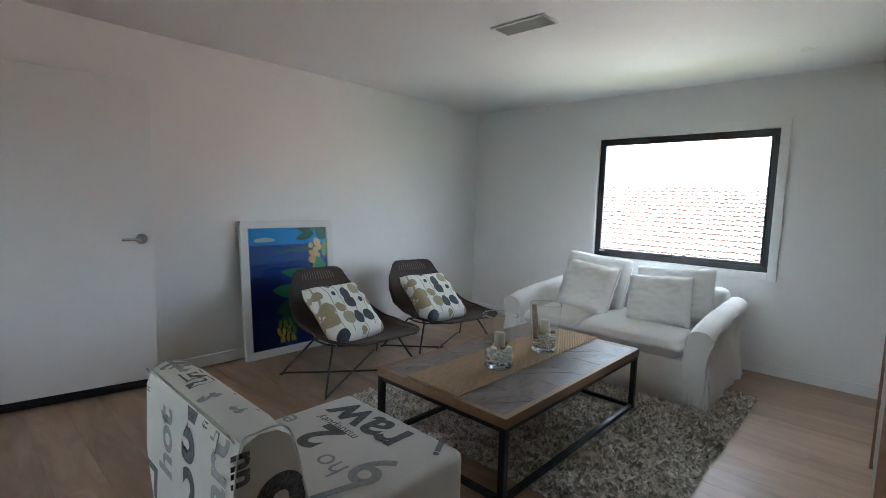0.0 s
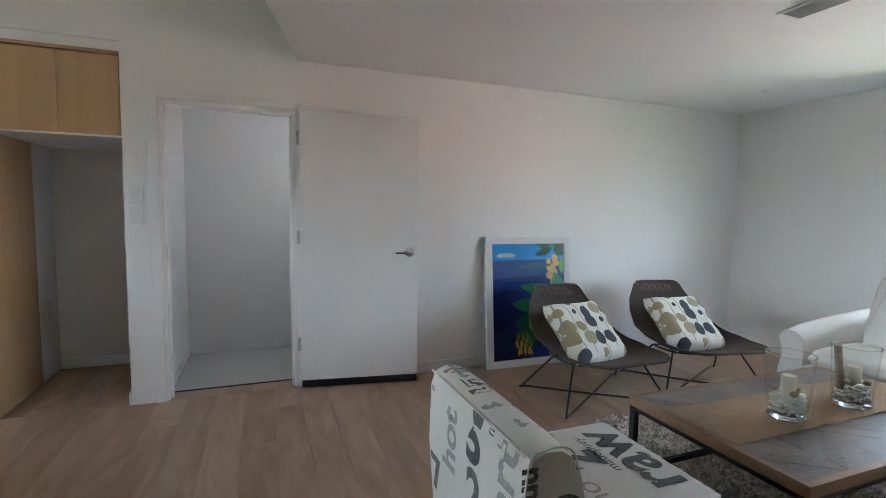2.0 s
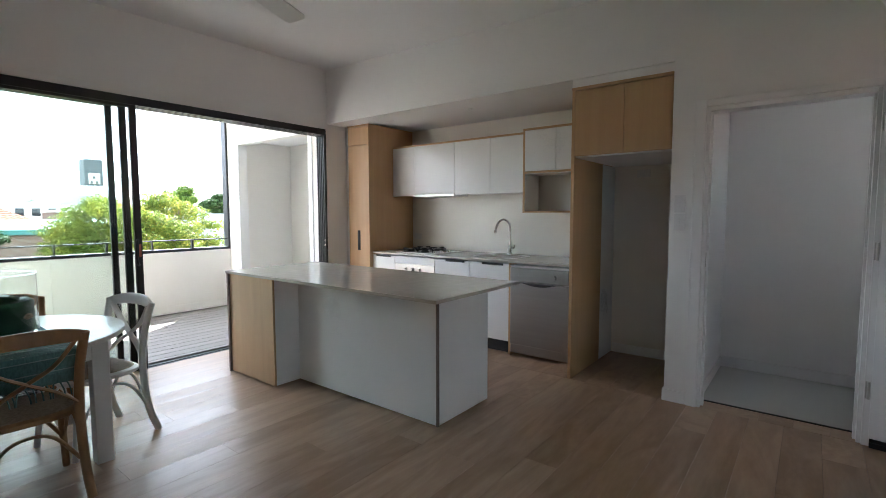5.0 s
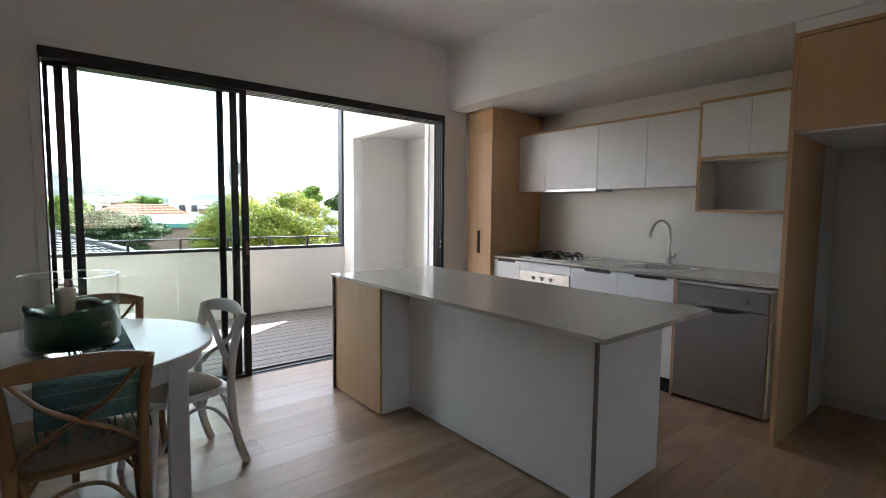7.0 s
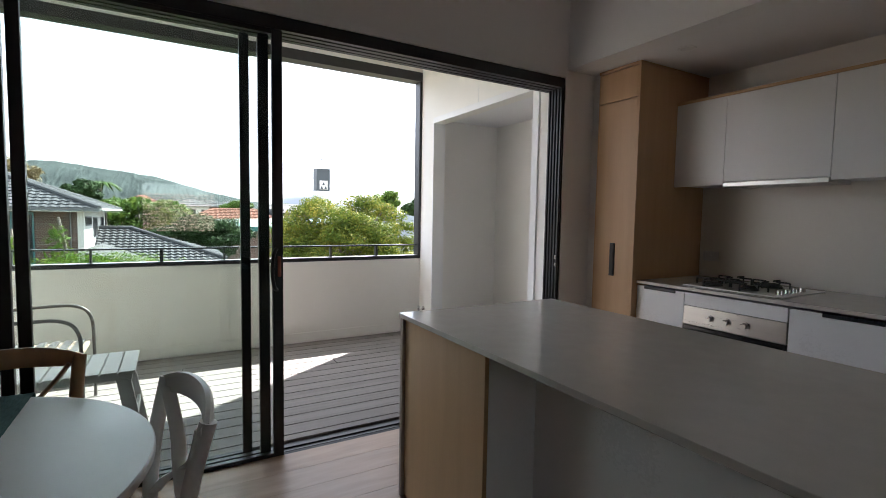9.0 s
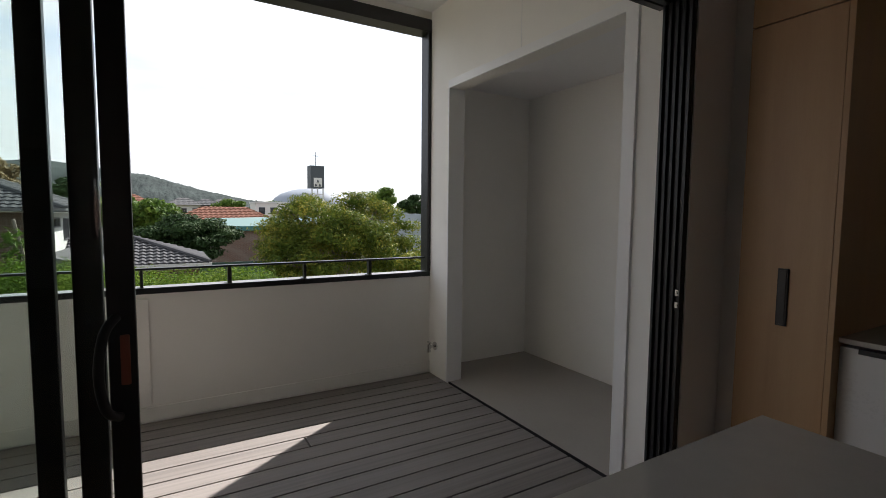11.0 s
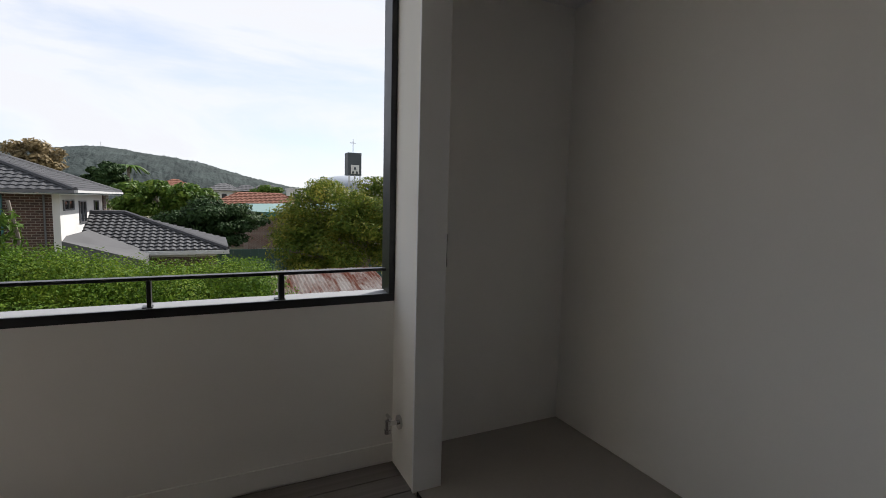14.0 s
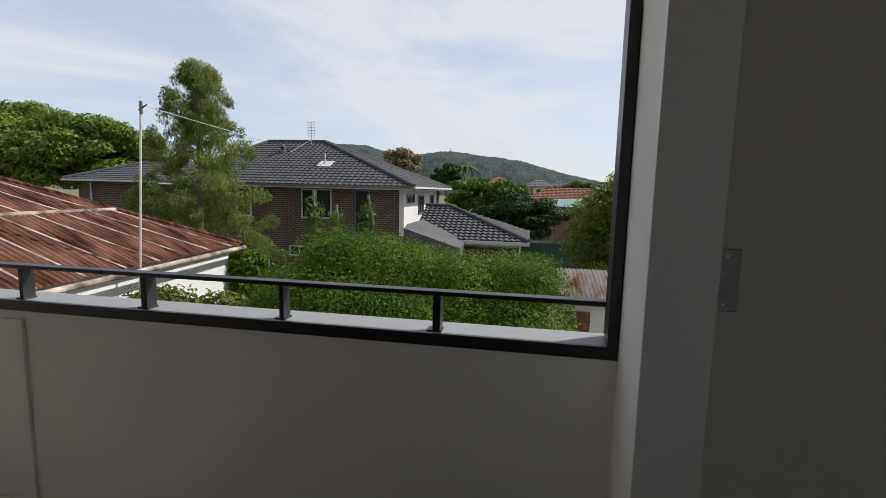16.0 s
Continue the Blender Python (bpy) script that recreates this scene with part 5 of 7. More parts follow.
for x, y, z, w, h, t_, tilt, roll, yaw, lab in ((4.47, 1.47, 0.63, 0.62, 0.46, 0.20, -16, -4, 90, "large white linen back cushion on the sofa"), (4.45, 2.14, 0.66, 0.62, 0.48, 0.20, -15, 4, 90, "large white linen back cushion on the sofa"),
                                                (4.22, 1.50, 0.60, 0.48, 0.42, 0.17, -24, -4, 84, "small white linen pillow propped on the sofa"), (4.22, 2.09, 0.625, 0.46, 0.45, 0.17, -22, 5, 94, "small white linen pillow propped on the sofa")):
    pi = thing("sofa_pillow", lab, "pillow", group="white sofa pillows")
    part("cover", cushion(w, h, t_ * 1.15, 28, 0.05), LINEN, pi, "", "all", True)
    loop = []
    for a_, b_ in ((-1, -1), (1, -1), (1, 1), (-1, 1)):
        c_, d_ = {(-1, -1): (1, -1), (1, -1): (1, 1), (1, 1): (-1, 1), (-1, 1): (-1, -1)}[a_, b_]
        for k in range(8):
            u, v_ = a_ + (c_ - a_) * k / 8, b_ + (d_ - b_) * k / 8
            ear = 1 - 0.045 * (abs(u) * abs(v_)) ** 6
            loop.append((u * ear * (1 - 0.05 * (1 - abs(v_) ** 2.2) * abs(u) ** 3) * w / 2, 0, v_ * ear * (1 - 0.05 * (1 - abs(u) ** 2.2) * abs(v_) ** 3) * h / 2))
    part("piping", tube(loop + loop[:1], 0.0045, 6), LINEN, pi, "", "all", True)
    pi.matrix_basis = pose(x, y, z, 0, 0, -yaw) @ pose(0, 0, 0, tilt, roll, 0)

# coffee table
ct = thing("coffee_table", "weathered parquet coffee table on a black steel frame", "table", (2.71, 1.78, 0))
CX0, CX1, CY0, CY1, CZ = 1.974, 3.444, 1.342, 2.200, 0.42
for b in (box(CX0, CX1, CY0, CY0 + 0.03, CZ - 0.045, CZ), box(CX0, CX1, CY1 - 0.03, CY1, CZ - 0.045, CZ), box(CX0, CX0 + 0.03, CY0 + 0.03, CY1 - 0.03, CZ - 0.045, CZ), box(CX1 - 0.03, CX1, CY0 + 0.03, CY1 - 0.03, CZ - 0.045, CZ)):
    part("edge_board", b, EDGEWOOD, ct, "brown edge board")
part("core_board", box(CX0 + 0.03, CX1 - 0.03, CY0 + 0.03, CY1 - 0.03, CZ - 0.04, CZ - 0.008), EDGEWOOD, ct)
rng = random.Random(11)
nx, ny = 6, 10
wx, wy = (CX1 - CX0 - 0.06) / nx, (CY1 - CY0 - 0.06) / ny
for i in range(nx):
    for j in range(-3, ny + 3):
        s_ = 1 if i % 2 else -1
        x0, x1 = CX0 + 0.03 + i * wx, CX0 + 0.03 + (i + 1) * wx
        y0 = CY0 + 0.03 + j * wy
        sl = s_ * wx * 0.75
        pts = [(x0, y0), (x1, y0 + sl), (x1, y0 + sl + wy), (x0, y0 + wy)]
        lo, hi = CY0 + 0.03, CY1 - 0.03
        bm = bmesh.new()
        top = [bm.verts.new((x + (0.001 if x == x0 else -0.001), y, CZ - rng.uniform(0, 0.002))) for x, y in pts]
        bm.faces.new(top)
        for py, ny_ in ((lo, -1), (hi, 1)):
            bmesh.ops.bisect_plane(bm, geom=bm.verts[:] + bm.edges[:] + bm.faces[:], plane_co=(0, py, 0), plane_no=(0, ny_, 0), clear_outer=True)
        if len(bm.faces) == 0:
            bm.free()
            continue
        bmesh.ops.inset_region(bm, faces=bm.faces[:], thickness=0.0012, depth=0.0)
        ext = bmesh.ops.extrude_face_region(bm, geom=bm.faces[:])
        bmesh.ops.translate(bm, verts=[e for e in ext["geom"] if isinstance(e, bmesh.types.BMVert)], vec=(0, 0, -0.0055))
        part("parquet_strip", bm, OLDWOOD, ct)
LG = 0.032
for x in (CX0 + 0.004, CX1 - LG - 0.004):
    for y in (CY0 + 0.004, CY1 - LG - 0.004):
        part("leg", box(x, x + LG, y, y + LG, 0.024, CZ - 0.046, 0.002), BLACK, ct)
for y in (CY0 + 0.004, CY1 - LG - 0.004):
    part("rail", box(CX0 + LG + 0.004, CX1 - LG - 0.004, y + 0.003, y + LG - 0.003, 0.024, 0.05, 0.002), BLACK, ct)
    part("rail", box(CX0 + LG + 0.004, CX1 - LG - 0.004, y + 0.003, y + LG - 0.003, CZ - 0.07, CZ - 0.046, 0.002), BLACK, ct)
for x in (CX0 + 0.004, CX1 - LG - 0.004):
    part("rail", box(x + 0.003, x + LG - 0.003, CY0 + LG + 0.004, CY1 - LG - 0.004, CZ - 0.07, CZ - 0.046, 0.002), BLACK, ct)
    part("rail", box(x + 0.003, x + LG - 0.003, CY0 + LG + 0.004, CY1 - LG - 0.004, 0.024, 0.05, 0.002), BLACK, ct)

rn = thing("table_runner", "coarse woven jute runner along the coffee table", "runner", (2.75, 1.81, CZ))
rows = []
for i in range(90):
    x = 2.0 + 1.465 * i / 89
    rows.append([(x + 0.004 * noise.noise(Vector((j * 0.7, i * 0.1, 0))), 1.632 + 0.355 * j / 40 + 0.006 * noise.noise(Vector((i * 0.35, (j > 20) * 9, 2))) * (abs(j - 20) / 20), CZ + 0.0035 + 0.0022 * ((i + j) % 2) + 0.002 * noise.noise(Vector((i * 0.2, j * 0.2, 5)))) for j in range(41)])
part("cloth", thicken(sheet(rows), 0.0025), JUTE, rn)
for k in range(46):
    y = 1.635 + k * 0.0077
    a = rng.uniform(-0.006, 0.006)
    part("fringe_thread", tube([(2.002, y, CZ + 0.004), (1.985, y + a, CZ + 0.003), (1.972 + rng.uniform(-0.004, 0.006), y + a * 2, CZ + 0.003)], 0.0022, 4), JUTE, rn)


RIMGLASS = glass_mat("solid_glass")


def hurricane(x, y, kind, lab):
    t = thing("hurricane_glass", lab, "candle holder", (x, y, CZ + 0.008), group="glass candle holders")
    part("glass_cylinder", lathe([(0.0, 0.004), (0.050, 0.0), (0.056, 0.012), (0.054, 0.03), (0.060, 0.10), (0.066, 0.24), (0.068, 0.272)], 40), GLASS, t, "", "all", True)
    part("rim", tube([(0.0672 * math.cos(q), 0.0672 * math.sin(q), 0.272) for q in (k * math.pi / 8 for k in range(17))], 0.0022, 6), RIMGLASS, t, "", "all", True)
    part("thick_base", lathe([(0.0, 0.002), (0.050, 0.002), (0.053, 0.010), (0.051, 0.018), (0.0, 0.018)], 32), RIMGLASS, t, "", "all", True)
    part("candle", lathe([(0.0, 0.095), (0.021, 0.095), (0.0215, 0.175), (0.019, 0.180), (0.0, 0.174)], 28), CANDLE, t, "cream pillar candle", True, True)
    r = random.Random(kind)
    fill = None
    for i in range(230):
        q, rr, z = r.random() * 6.28, math.sqrt(r.random()) * 0.047, 0.026 + r.random() * 0.068
        b = ball((rr * math.cos(q), rr * math.sin(q), z), r.uniform(0.005, 0.008), 1)
        fill = b if fill is None else join(fill, b)
    part("white_pebbles", fill, SHELL, t, "small white pebbles", "all", True)
    for i in range(6):
        q = i * 1.05 + kind
        part("shell", ball((0.036 * math.cos(q), 0.036 * math.sin(q), 0.102 + 0.014 * (i % 2)), 0.015, 2, (1, 0.7, 0.8), 0.4), TAN if i % 2 else SHELL, t, "", "all", True)
    for o_ in t.children:
        if o_.name.startswith(("glass", "rim", "thick")):
            o_.visible_shadow = False
    t.scale = (1.42, 1.42, 1.08)
    if kind == 2:
        part("driftwood_stick", rod((-0.05, 0.01, 0.08), (-0.062, 0.02, 0.275), 0.013, 0.011), CANE, t, "pale wooden stick", True, True)
    return t


hurricane(2.465, 1.746, 1, "glass cylinder with a candle, pebbles and shells")
hurricane(2.915, 1.733, 2, "glass cylinder with a candle, shells and a wooden stick")

# shaggy rug
RX0, RX1, RY0, RY1 = 2.22, 4.28, 0.82, 2.74
ru = thing("rug", "thick shaggy beige and grey wool rug", "rug", (3.2, 1.8, 0))
part("backing", box(RX0, RX1, RY0, RY1, 0.001, 0.010), RUG, ru)
rs = np.random.RandomState(7)
n = 26000
px, py = rs.uniform(RX0 - 0.015, RX1 + 0.015, n), rs.uniform(RY0 - 0.015, RY1 + 0.015, n)
ang, lean, ht, wd = rs.uniform(0, 6.283, n), rs.uniform(0.008, 0.026, n), rs.uniform(0.014, 0.034, n), rs.uniform(0.009, 0.017, n)
ca, sa = np.cos(ang), np.sin(ang)
vs = np.empty((n, 4, 3))
vs[:, 0] = np.stack([px - sa * wd, py + ca * wd, np.full(n, 0.008)], 1)
vs[:, 1] = np.stack([px + sa * wd, py - ca * wd, np.full(n, 0.008)], 1)
vs[:, 2] = np.stack([px + ca * lean, py + sa * lean, ht], 1)
vs[:, 3] = np.stack([px - ca * wd, py - sa * wd, np.full(n, 0.008)], 1)
idx = np.arange(n)[:, None] * 4
fs = np.concatenate([idx + [0, 1, 2], idx + [1, 3, 2], idx + [3, 0, 2]]).tolist()
me = bpy.data.meshes.new("shag")
me.from_pydata(vs.reshape(-1, 3).tolist(), [], fs)
me.transform(WORLD[ru.name].inverted())
me.materials.append(RUG)
pile = new("shag", me)
pile.parent = ru
tagged(pile, kind="stuff")

# sideboard at the edge of the room
sb = thing("sideboard", "low reddish timber sideboard with woven drawer fronts", "sideboard", (3.0, -0.02, 0))
part("body", box(2.35, 3.66, -0.25, 0.17, 0.05, 0.72), SIDEB, sb)
part("top", box(2.33, 3.70, -0.27, 0.20, 0.72, 0.75, 0.004), SIDEB, sb)
for i in range(3):
    for j in range(2):
        part("woven_drawer", box(2.40 + i * 0.42, 2.78 + i * 0.42, 0.17, 0.188, 0.08 + j * 0.32, 0.37 + j * 0.32, 0.004), CANE, sb)
for x in (2.34, 3.66):
    part("corner_post", box(x, x + 0.035, 0.165, 0.20, 0.0, 0.72, 0.003), SIDEB, sb)

# ---- dining corner ----
TC = (-3.18, 0.86)
TR, TZ = 0.58, 0.70
dt = thing("dining_table", "round white painted dining table on square legs", "table", (*TC, 0))
part("tabletop", lathe([(0.0, TZ), (TR - 0.004, TZ), (TR, TZ - 0.004), (TR, TZ - 0.024), (TR - 0.004, TZ - 0.028), (0.0, TZ - 0.028)], 96, (*TC, 0)), WPAINT, dt, "", True)
part("leaf_joint", box(TC[0] - 0.58, TC[0] + 0.58, TC[1] + 0.10, TC[1] + 0.1012, TZ - 0.0005, TZ + 0.0004), GREYIN, dt)
part("apron", lathe([(TR - 0.07, TZ - 0.028), (TR - 0.07, TZ - 0.12), (TR - 0.09, TZ - 0.12), (TR - 0.09, TZ - 0.028)], 96, (*TC, 0)), WPAINT, dt, "", True)
for sx in (-1, 1):
    for sy in (-1, 1):
        x, y = TC[0] + sx * 0.36, TC[1] + sy * 0.36
        part("leg", box(x - 0.04, x + 0.04, y - 0.04, y + 0.04, 0, TZ - 0.03, 0.004), WPAINT, dt)


def dining_chair(material, lab, at, rz):
    c = thing("dining_chair", lab, "chair", at, rz, "cross-back dining chairs")
    W = 0.20
    b = lathe([(0.0, 0.462), (0.19, 0.462), (0.205, 0.452), (0.205, 0.432), (0.19, 0.424), (0.0, 0.424)], 40)
    for v_ in b.verts:
        q = math.atan2(v_.co.y, v_.co.x)
        k = 1 + 0.16 * abs(math.sin(2 * q)) ** 2
        v_.co.x *= k * 1.02
        v_.co.y *= k
    part("seat_frame", b, material, c, "", True, True)
    b = lathe([(0.0, 0.478), (0.15, 0.474), (0.182, 0.466), (0.186, 0.460)], 40)
    for v_ in b.verts:
        q = math.atan2(v_.co.y, v_.co.x)
        k = 1 + 0.16 * abs(math.sin(2 * q)) ** 2
        v_.co.x *= k * 1.02
        v_.co.y *= k
    part("woven_seat", b, CANE, c, "woven cane seat", True, True)
    for s_ in (-1, 1):
        part("rear_post", tube([(s_ * 0.205, 0.255, 0.0), (s_ * 0.195, 0.205, 0.18), (s_ * 0.19, 0.185, 0.44), (s_ * 0.195, 0.20, 0.66), (s_ * 0.213, 0.243, 0.862)], 0.021, 10), material, c, "", True, True)
        part("front_leg", tube([(s_ * 0.20, -0.205, 0.0), (s_ * 0.19, -0.185, 0.2), (s_ * 0.18, -0.17, 0.43)], 0.017, 10), material, c, "", True, True)
        part("side_brace", tube([(s_ * 0.19, -0.16, 0.20), (s_ * 0.195, -0.08, 0.34), (s_ * 0.195, 0.02, 0.385), (s_ * 0.195, 0.11, 0.34), (s_ * 0.195, 0.19, 0.20)], 0.009, 8), material, c, "", True, True)
        part("cross_slat", tube([(s_ * 0.185, 0.238, 0.835), (s_ * 0.10, 0.242, 0.72), (0.0, 0.232 + 0.006 * s_, 0.645), (-s_ * 0.10, 0.212, 0.575), (-s_ * 0.18, 0.196, 0.50)], 0.020, 8, 0.38), material, c, "", True, True)
    for y, z in ((-0.18, 0.20), (0.2, 0.20)):
        part("end_brace", tube([(-0.18, y, z), (-0.09, y, 0.34), (0, y, 0.375), (0.09, y, 0.34), (0.18, y, z)], 0.009, 8), material, c, "", True, True)
    rows = []
    for k in range(13):
        u = k / 6 - 1
        yc = 0.235 + 0.045 * (1 - u * u)
        zt = 0.895 + 0.012 * (1 - u * u)
        e_ = 1 - 0.42 * abs(u) ** 4
        zt -= 0.030 * abs(u) ** 3
        rows.append([(u * 0.225, yc - 0.012, zt - 0.074 * e_), (u * 0.225, yc - 0.014, zt - 0.014), (u * 0.225, yc - 0.006, zt - 0.002), (u * 0.225, yc + 0.006, zt - 0.002), (u * 0.225, yc + 0.014, zt - 0.014), (u * 0.225, yc + 0.012, zt - 0.074 * e_), (u * 0.225, yc - 0.012, zt - 0.074 * e_)])
    b = sheet(rows)
    bmesh.ops.remove_doubles(b, verts=b.verts[:], dist=1e-5)
    bmesh.ops.holes_fill(b, edges=b.edges[:])
    part("top_rail", b, material, c, "", True, True)
    c.matrix_basis = pose(*at, 0, 0, rz) @ Matrix.Diagonal((1, 1, 0.93, 1))
    return c


dining_chair(WPAINT, "white painted cross-back dining chair with a woven seat", (-3.15, 1.275, 0), 12)
dining_chair(HONEY, "honey oak cross-back dining chair with a woven seat", (-2.72, 0.87, 0), -92)
dining_chair(HONEY, "honey oak cross-back dining chair behind the table", (-3.54, 1.02, 0), 98)

tr_ = thing("dining_runner", "teal woven runner with a fringe hanging over the table", "runner", (*TC, TZ))
rows = []
for i in range(60):
    s_ = -0.74 + 1.48 * i / 59
    if abs(s_) < TR + 0.003:
        x, z = s_, TZ + 0.003
    else:
        x, z = math.copysign(TR + 0.006 + 0.004 * math.sin(i * 2.0), s_), TZ + 0.003 - (abs(s_) - TR - 0.003)
    rows.append([(TC[0] + x + 0.003 * noise.noise(Vector((j * 0.5, i * 0.2, 3))), TC[1] - 0.12 + 0.34 * j / 16, z + 0.0015 * ((i + j) % 2)) for j in range(17)])
part("cloth", thicken(sheet(rows), 0.0025), TEAL, tr_)
for zz in (TZ - 0.03, TZ - 0.09):
    part("stitch_row", box(TC[0] + TR + 0.008, TC[0] + TR + 0.012, TC[1] - 0.11, TC[1] + 0.21, zz, zz + 0.004), TEALL, tr_)
for k in range(5):
    xx = TC[0] + 0.12 + k * 0.09
    part("stitch_row", box(xx, xx + 0.006, TC[1] - 0.11, TC[1] + 0.21, TZ + 0.0045, TZ + 0.0062), TEALL, tr_)
for k in range(14):
    y = TC[1] - 0.115 + k * 0.0255
    a = rng.uniform(-0.015, 0.015)
    part("tassel", tube([(TC[0] + TR + 0.008, y, TZ - 0.15), (TC[0] + TR + 0.01, y + a, TZ - 0.185), (TC[0] + TR + 0.008, y + a * 1.4, TZ - 0.22)], 0.0035, 5), TEAL, tr_)
VC = (-3.137, 0.865)
vz = TZ + 0.006
va = thing("glass_vase", "wide clear glass cylinder with a candle and dark green filling", "vase", (*VC, vz))
part("glass_cylinder", lathe([(0.0, vz), (0.174, vz), (0.180, vz + 0.006), (0.180, vz + 0.331)], 64, (*VC, 0)), GLASS, va, "", "all")
part("rim", tube([(VC[0] + 0.1785 * math.cos(q), VC[1] + 0.1785 * math.sin(q), vz + 0.331) for q in (k * math.pi / 12 for k in range(25))], 0.003, 6), RIMGLASS, va, "", "all")
part("thick_base", lathe([(0.0, vz + 0.001), (0.172, vz + 0.001), (0.177, vz + 0.008), (0.172, vz + 0.015), (0.0, vz + 0.015)], 48, (*VC, 0)), RIMGLASS, va, "", "all")
part("candle", lathe([(0.0, vz + 0.14), (0.038, vz + 0.14), (0.038, vz + 0.262), (0.033, vz + 0.267), (0.0, vz + 0.26)], 28, (VC[0] - 0.03, VC[1] - 0.02, 0)), CANDLE, va, "cream pillar candle", True)
for o_ in va.children:
    if o_.name.startswith(("glass", "rim", "thick")):
        o_.visible_shadow = False
rows = []
for k in range(49):
    q = k * math.pi / 24
    c_, s_ = math.cos(q), math.sin(q)
    top = 0.188 + 0.010 * math.sin(3 * q) + 0.006 * math.sin(7 * q + 1)
    row = [(0.0, 0.016), (0.135, 0.016), (0.146, 0.04), (0.142, 0.09), (0.146, 0.12), (0.140, top - 0.03), (0.146, top), (0.12, top - 0.012), (0.07, top - 0.05), (0.0, 0.15)]
    rows.append([(VC[0] + r * c_ * (1 + 0.04 * noise.noise(Vector((c_ * 2, s_ * 2, z * 30)))), VC[1] + r * s_ * (1 + 0.04 * noise.noise(Vector((c_ * 2, s_ * 2, z * 30)))), vz + z + (0.012 * noise.noise(Vector((c_ * 3, s_ * 3, r * 20))) if z > 0.05 else 0)) for r, z in ((1.14 * a_, b_) for a_, b_ in row)])
b = sheet(rows)
bmesh.ops.remove_doubles(b, verts=b.verts[:], dist=1e-4)
part("green_filling", b, DKGREEN, va, "crumpled dark green leaves", "all")
part("driftwood_piece", ball((VC[0] + 0.097, VC[1] + 0.112, vz + 0.11), 0.05, 3, (1.0, 0.5, 0.32), 0.4), CANE, va, "pale driftwood piece", "all")

# ---- balcony furniture ----
st = thing("slatted_table", "small whitewashed slatted outdoor table on splayed legs", "table", (-4.95, 1.02, 0))
TX0, TX1, TY0, TY1 = -5.18, -4.74, 0.66, 1.31
for k in range(8):
    y = TY0 + k * (TY1 - TY0) / 8
    part("slat", box(TX0, TX1, y + 0.004, y + (TY1 - TY0) / 8 - 0.004, 0.435, 0.455, 0.003), SANDW, st)
for x in (TX0 + 0.05, TX1 - 0.08):
    part("bearer", box(x, x + 0.03, TY0 + 0.02, TY1 - 0.02, 0.395, 0.434, 0.002), SANDW, st)
for sx, x in ((-1, TX0 + 0.08), (1, TX1 - 0.08)):
    for sy, y in ((-1, TY0 + 0.07), (1, TY1 - 0.07)):
        b = box(-0.014, 0.014, -0.034, 0.034, 0, 0.44, 0.002)
        for v_ in b.verts:
            k = 1 - v_.co.z / 0.44
            v_.co.x += sx * 0.03 * k
            v_.co.y += sy * 0.075 * k
        b.transform(Matrix.Translation((x, y, -0.007)))
        part("leg", b, SANDW, st)
part("stretcher", box(TX0 + 0.08, TX1 - 0.08, TY1 - 0.02, TY1 + 0.0, 0.16, 0.20, 0.002), SANDW, st)
oc = thing("outdoor_armchair", "grey outdoor armchair with bent metal arms and woven seat", "chair", (-5.56, 0.70, 0))
GREYM = mat("grey_metal", (0.12, 0.115, 0.11), 0.45, metal=0.4, var=0.1)
for x in (-5.30, -5.84):
    part("arm_frame", tube([(x, 1.0, -0.006), (x, 1.0, 0.42), (x, 0.985, 0.57), (x, 0.92, 0.64), (x, 0.78, 0.655), (x, 0.50, 0.635), (x, 0.40, 0.57), (x, 0.36, -0.006)], 0.011, 10), GREYM, oc, "bent grey tube arm", True)
part("seat", box(-5.84, -5.28, 0.40, 0.98, 0.37, 0.40, 0.008), CANE, oc, "woven grey seat")
for k in range(8):
    part("strap", box(-5.835, -5.285, 0.42 + k * 0.07, 0.465 + k * 0.07, 0.398, 0.412, 0.003), GREYM, oc)
part("back_panel", thicken(sheet([[(-5.83 + 0.54 * u / 6, 0.40 - 0.1 * v_, 0.42 + 0.36 * v_) for u in range(7)] for v_ in (0, 0.5, 1)]), 0.012), CANE, oc, "woven back")

# ---- outside ----
GZ = -3.7
GROUND = mat("yard_grass", (0.07, 0.085, 0.035), 0.95, var=0.45, scale=0.6, fine=14, bump=0.4, depth=0.02, tint=(0.12, 0.105, 0.06))
BRICK = brick_mat("dark_brown_brick", (0.085, 0.042, 0.030), (0.048, 0.028, 0.023), (0.20, 0.175, 0.15))
BRICKR = brick_mat("red_brown_brick", (0.14, 0.08, 0.057), (0.10, 0.058, 0.042), (0.20, 0.175, 0.15))
SLATE = mat("dark_roof_tile", (0.056, 0.057, 0.061), 0.75, spec=0.3, var=0.35, scale=2.5, fine=30, bump=0.2)
TERRA = mat("terracotta_tile", (0.160, 0.072, 0.048), 0.85, spec=0.15, var=0.35, scale=1.5, fine=12, bump=0.2)
SALMON = mat("pale_terracotta_tile", (0.46, 0.30, 0.24), 0.75, var=0.25, scale=3, fine=20, bump=0.2)
RUST = mat("rusty_tin", (0.070, 0.024, 0.015), 0.95, metal=0.0, spec=0.04, var=0.5, scale=1.4, fine=22, bump=0.2, stretch=(3.0, 0.7, 1), tint=(0.13, 0.060, 0.043), contrast=1.8)
TINGREY = mat("patchy_tin", (0.13, 0.038, 0.020), 0.9, metal=0.0, spec=0.1, var=0.35, scale=1.1, fine=9, bump=0.2, stretch=(0.7, 2.2, 1), tint=(0.17, 0.155, 0.145), distort=0.8, contrast=3.2)
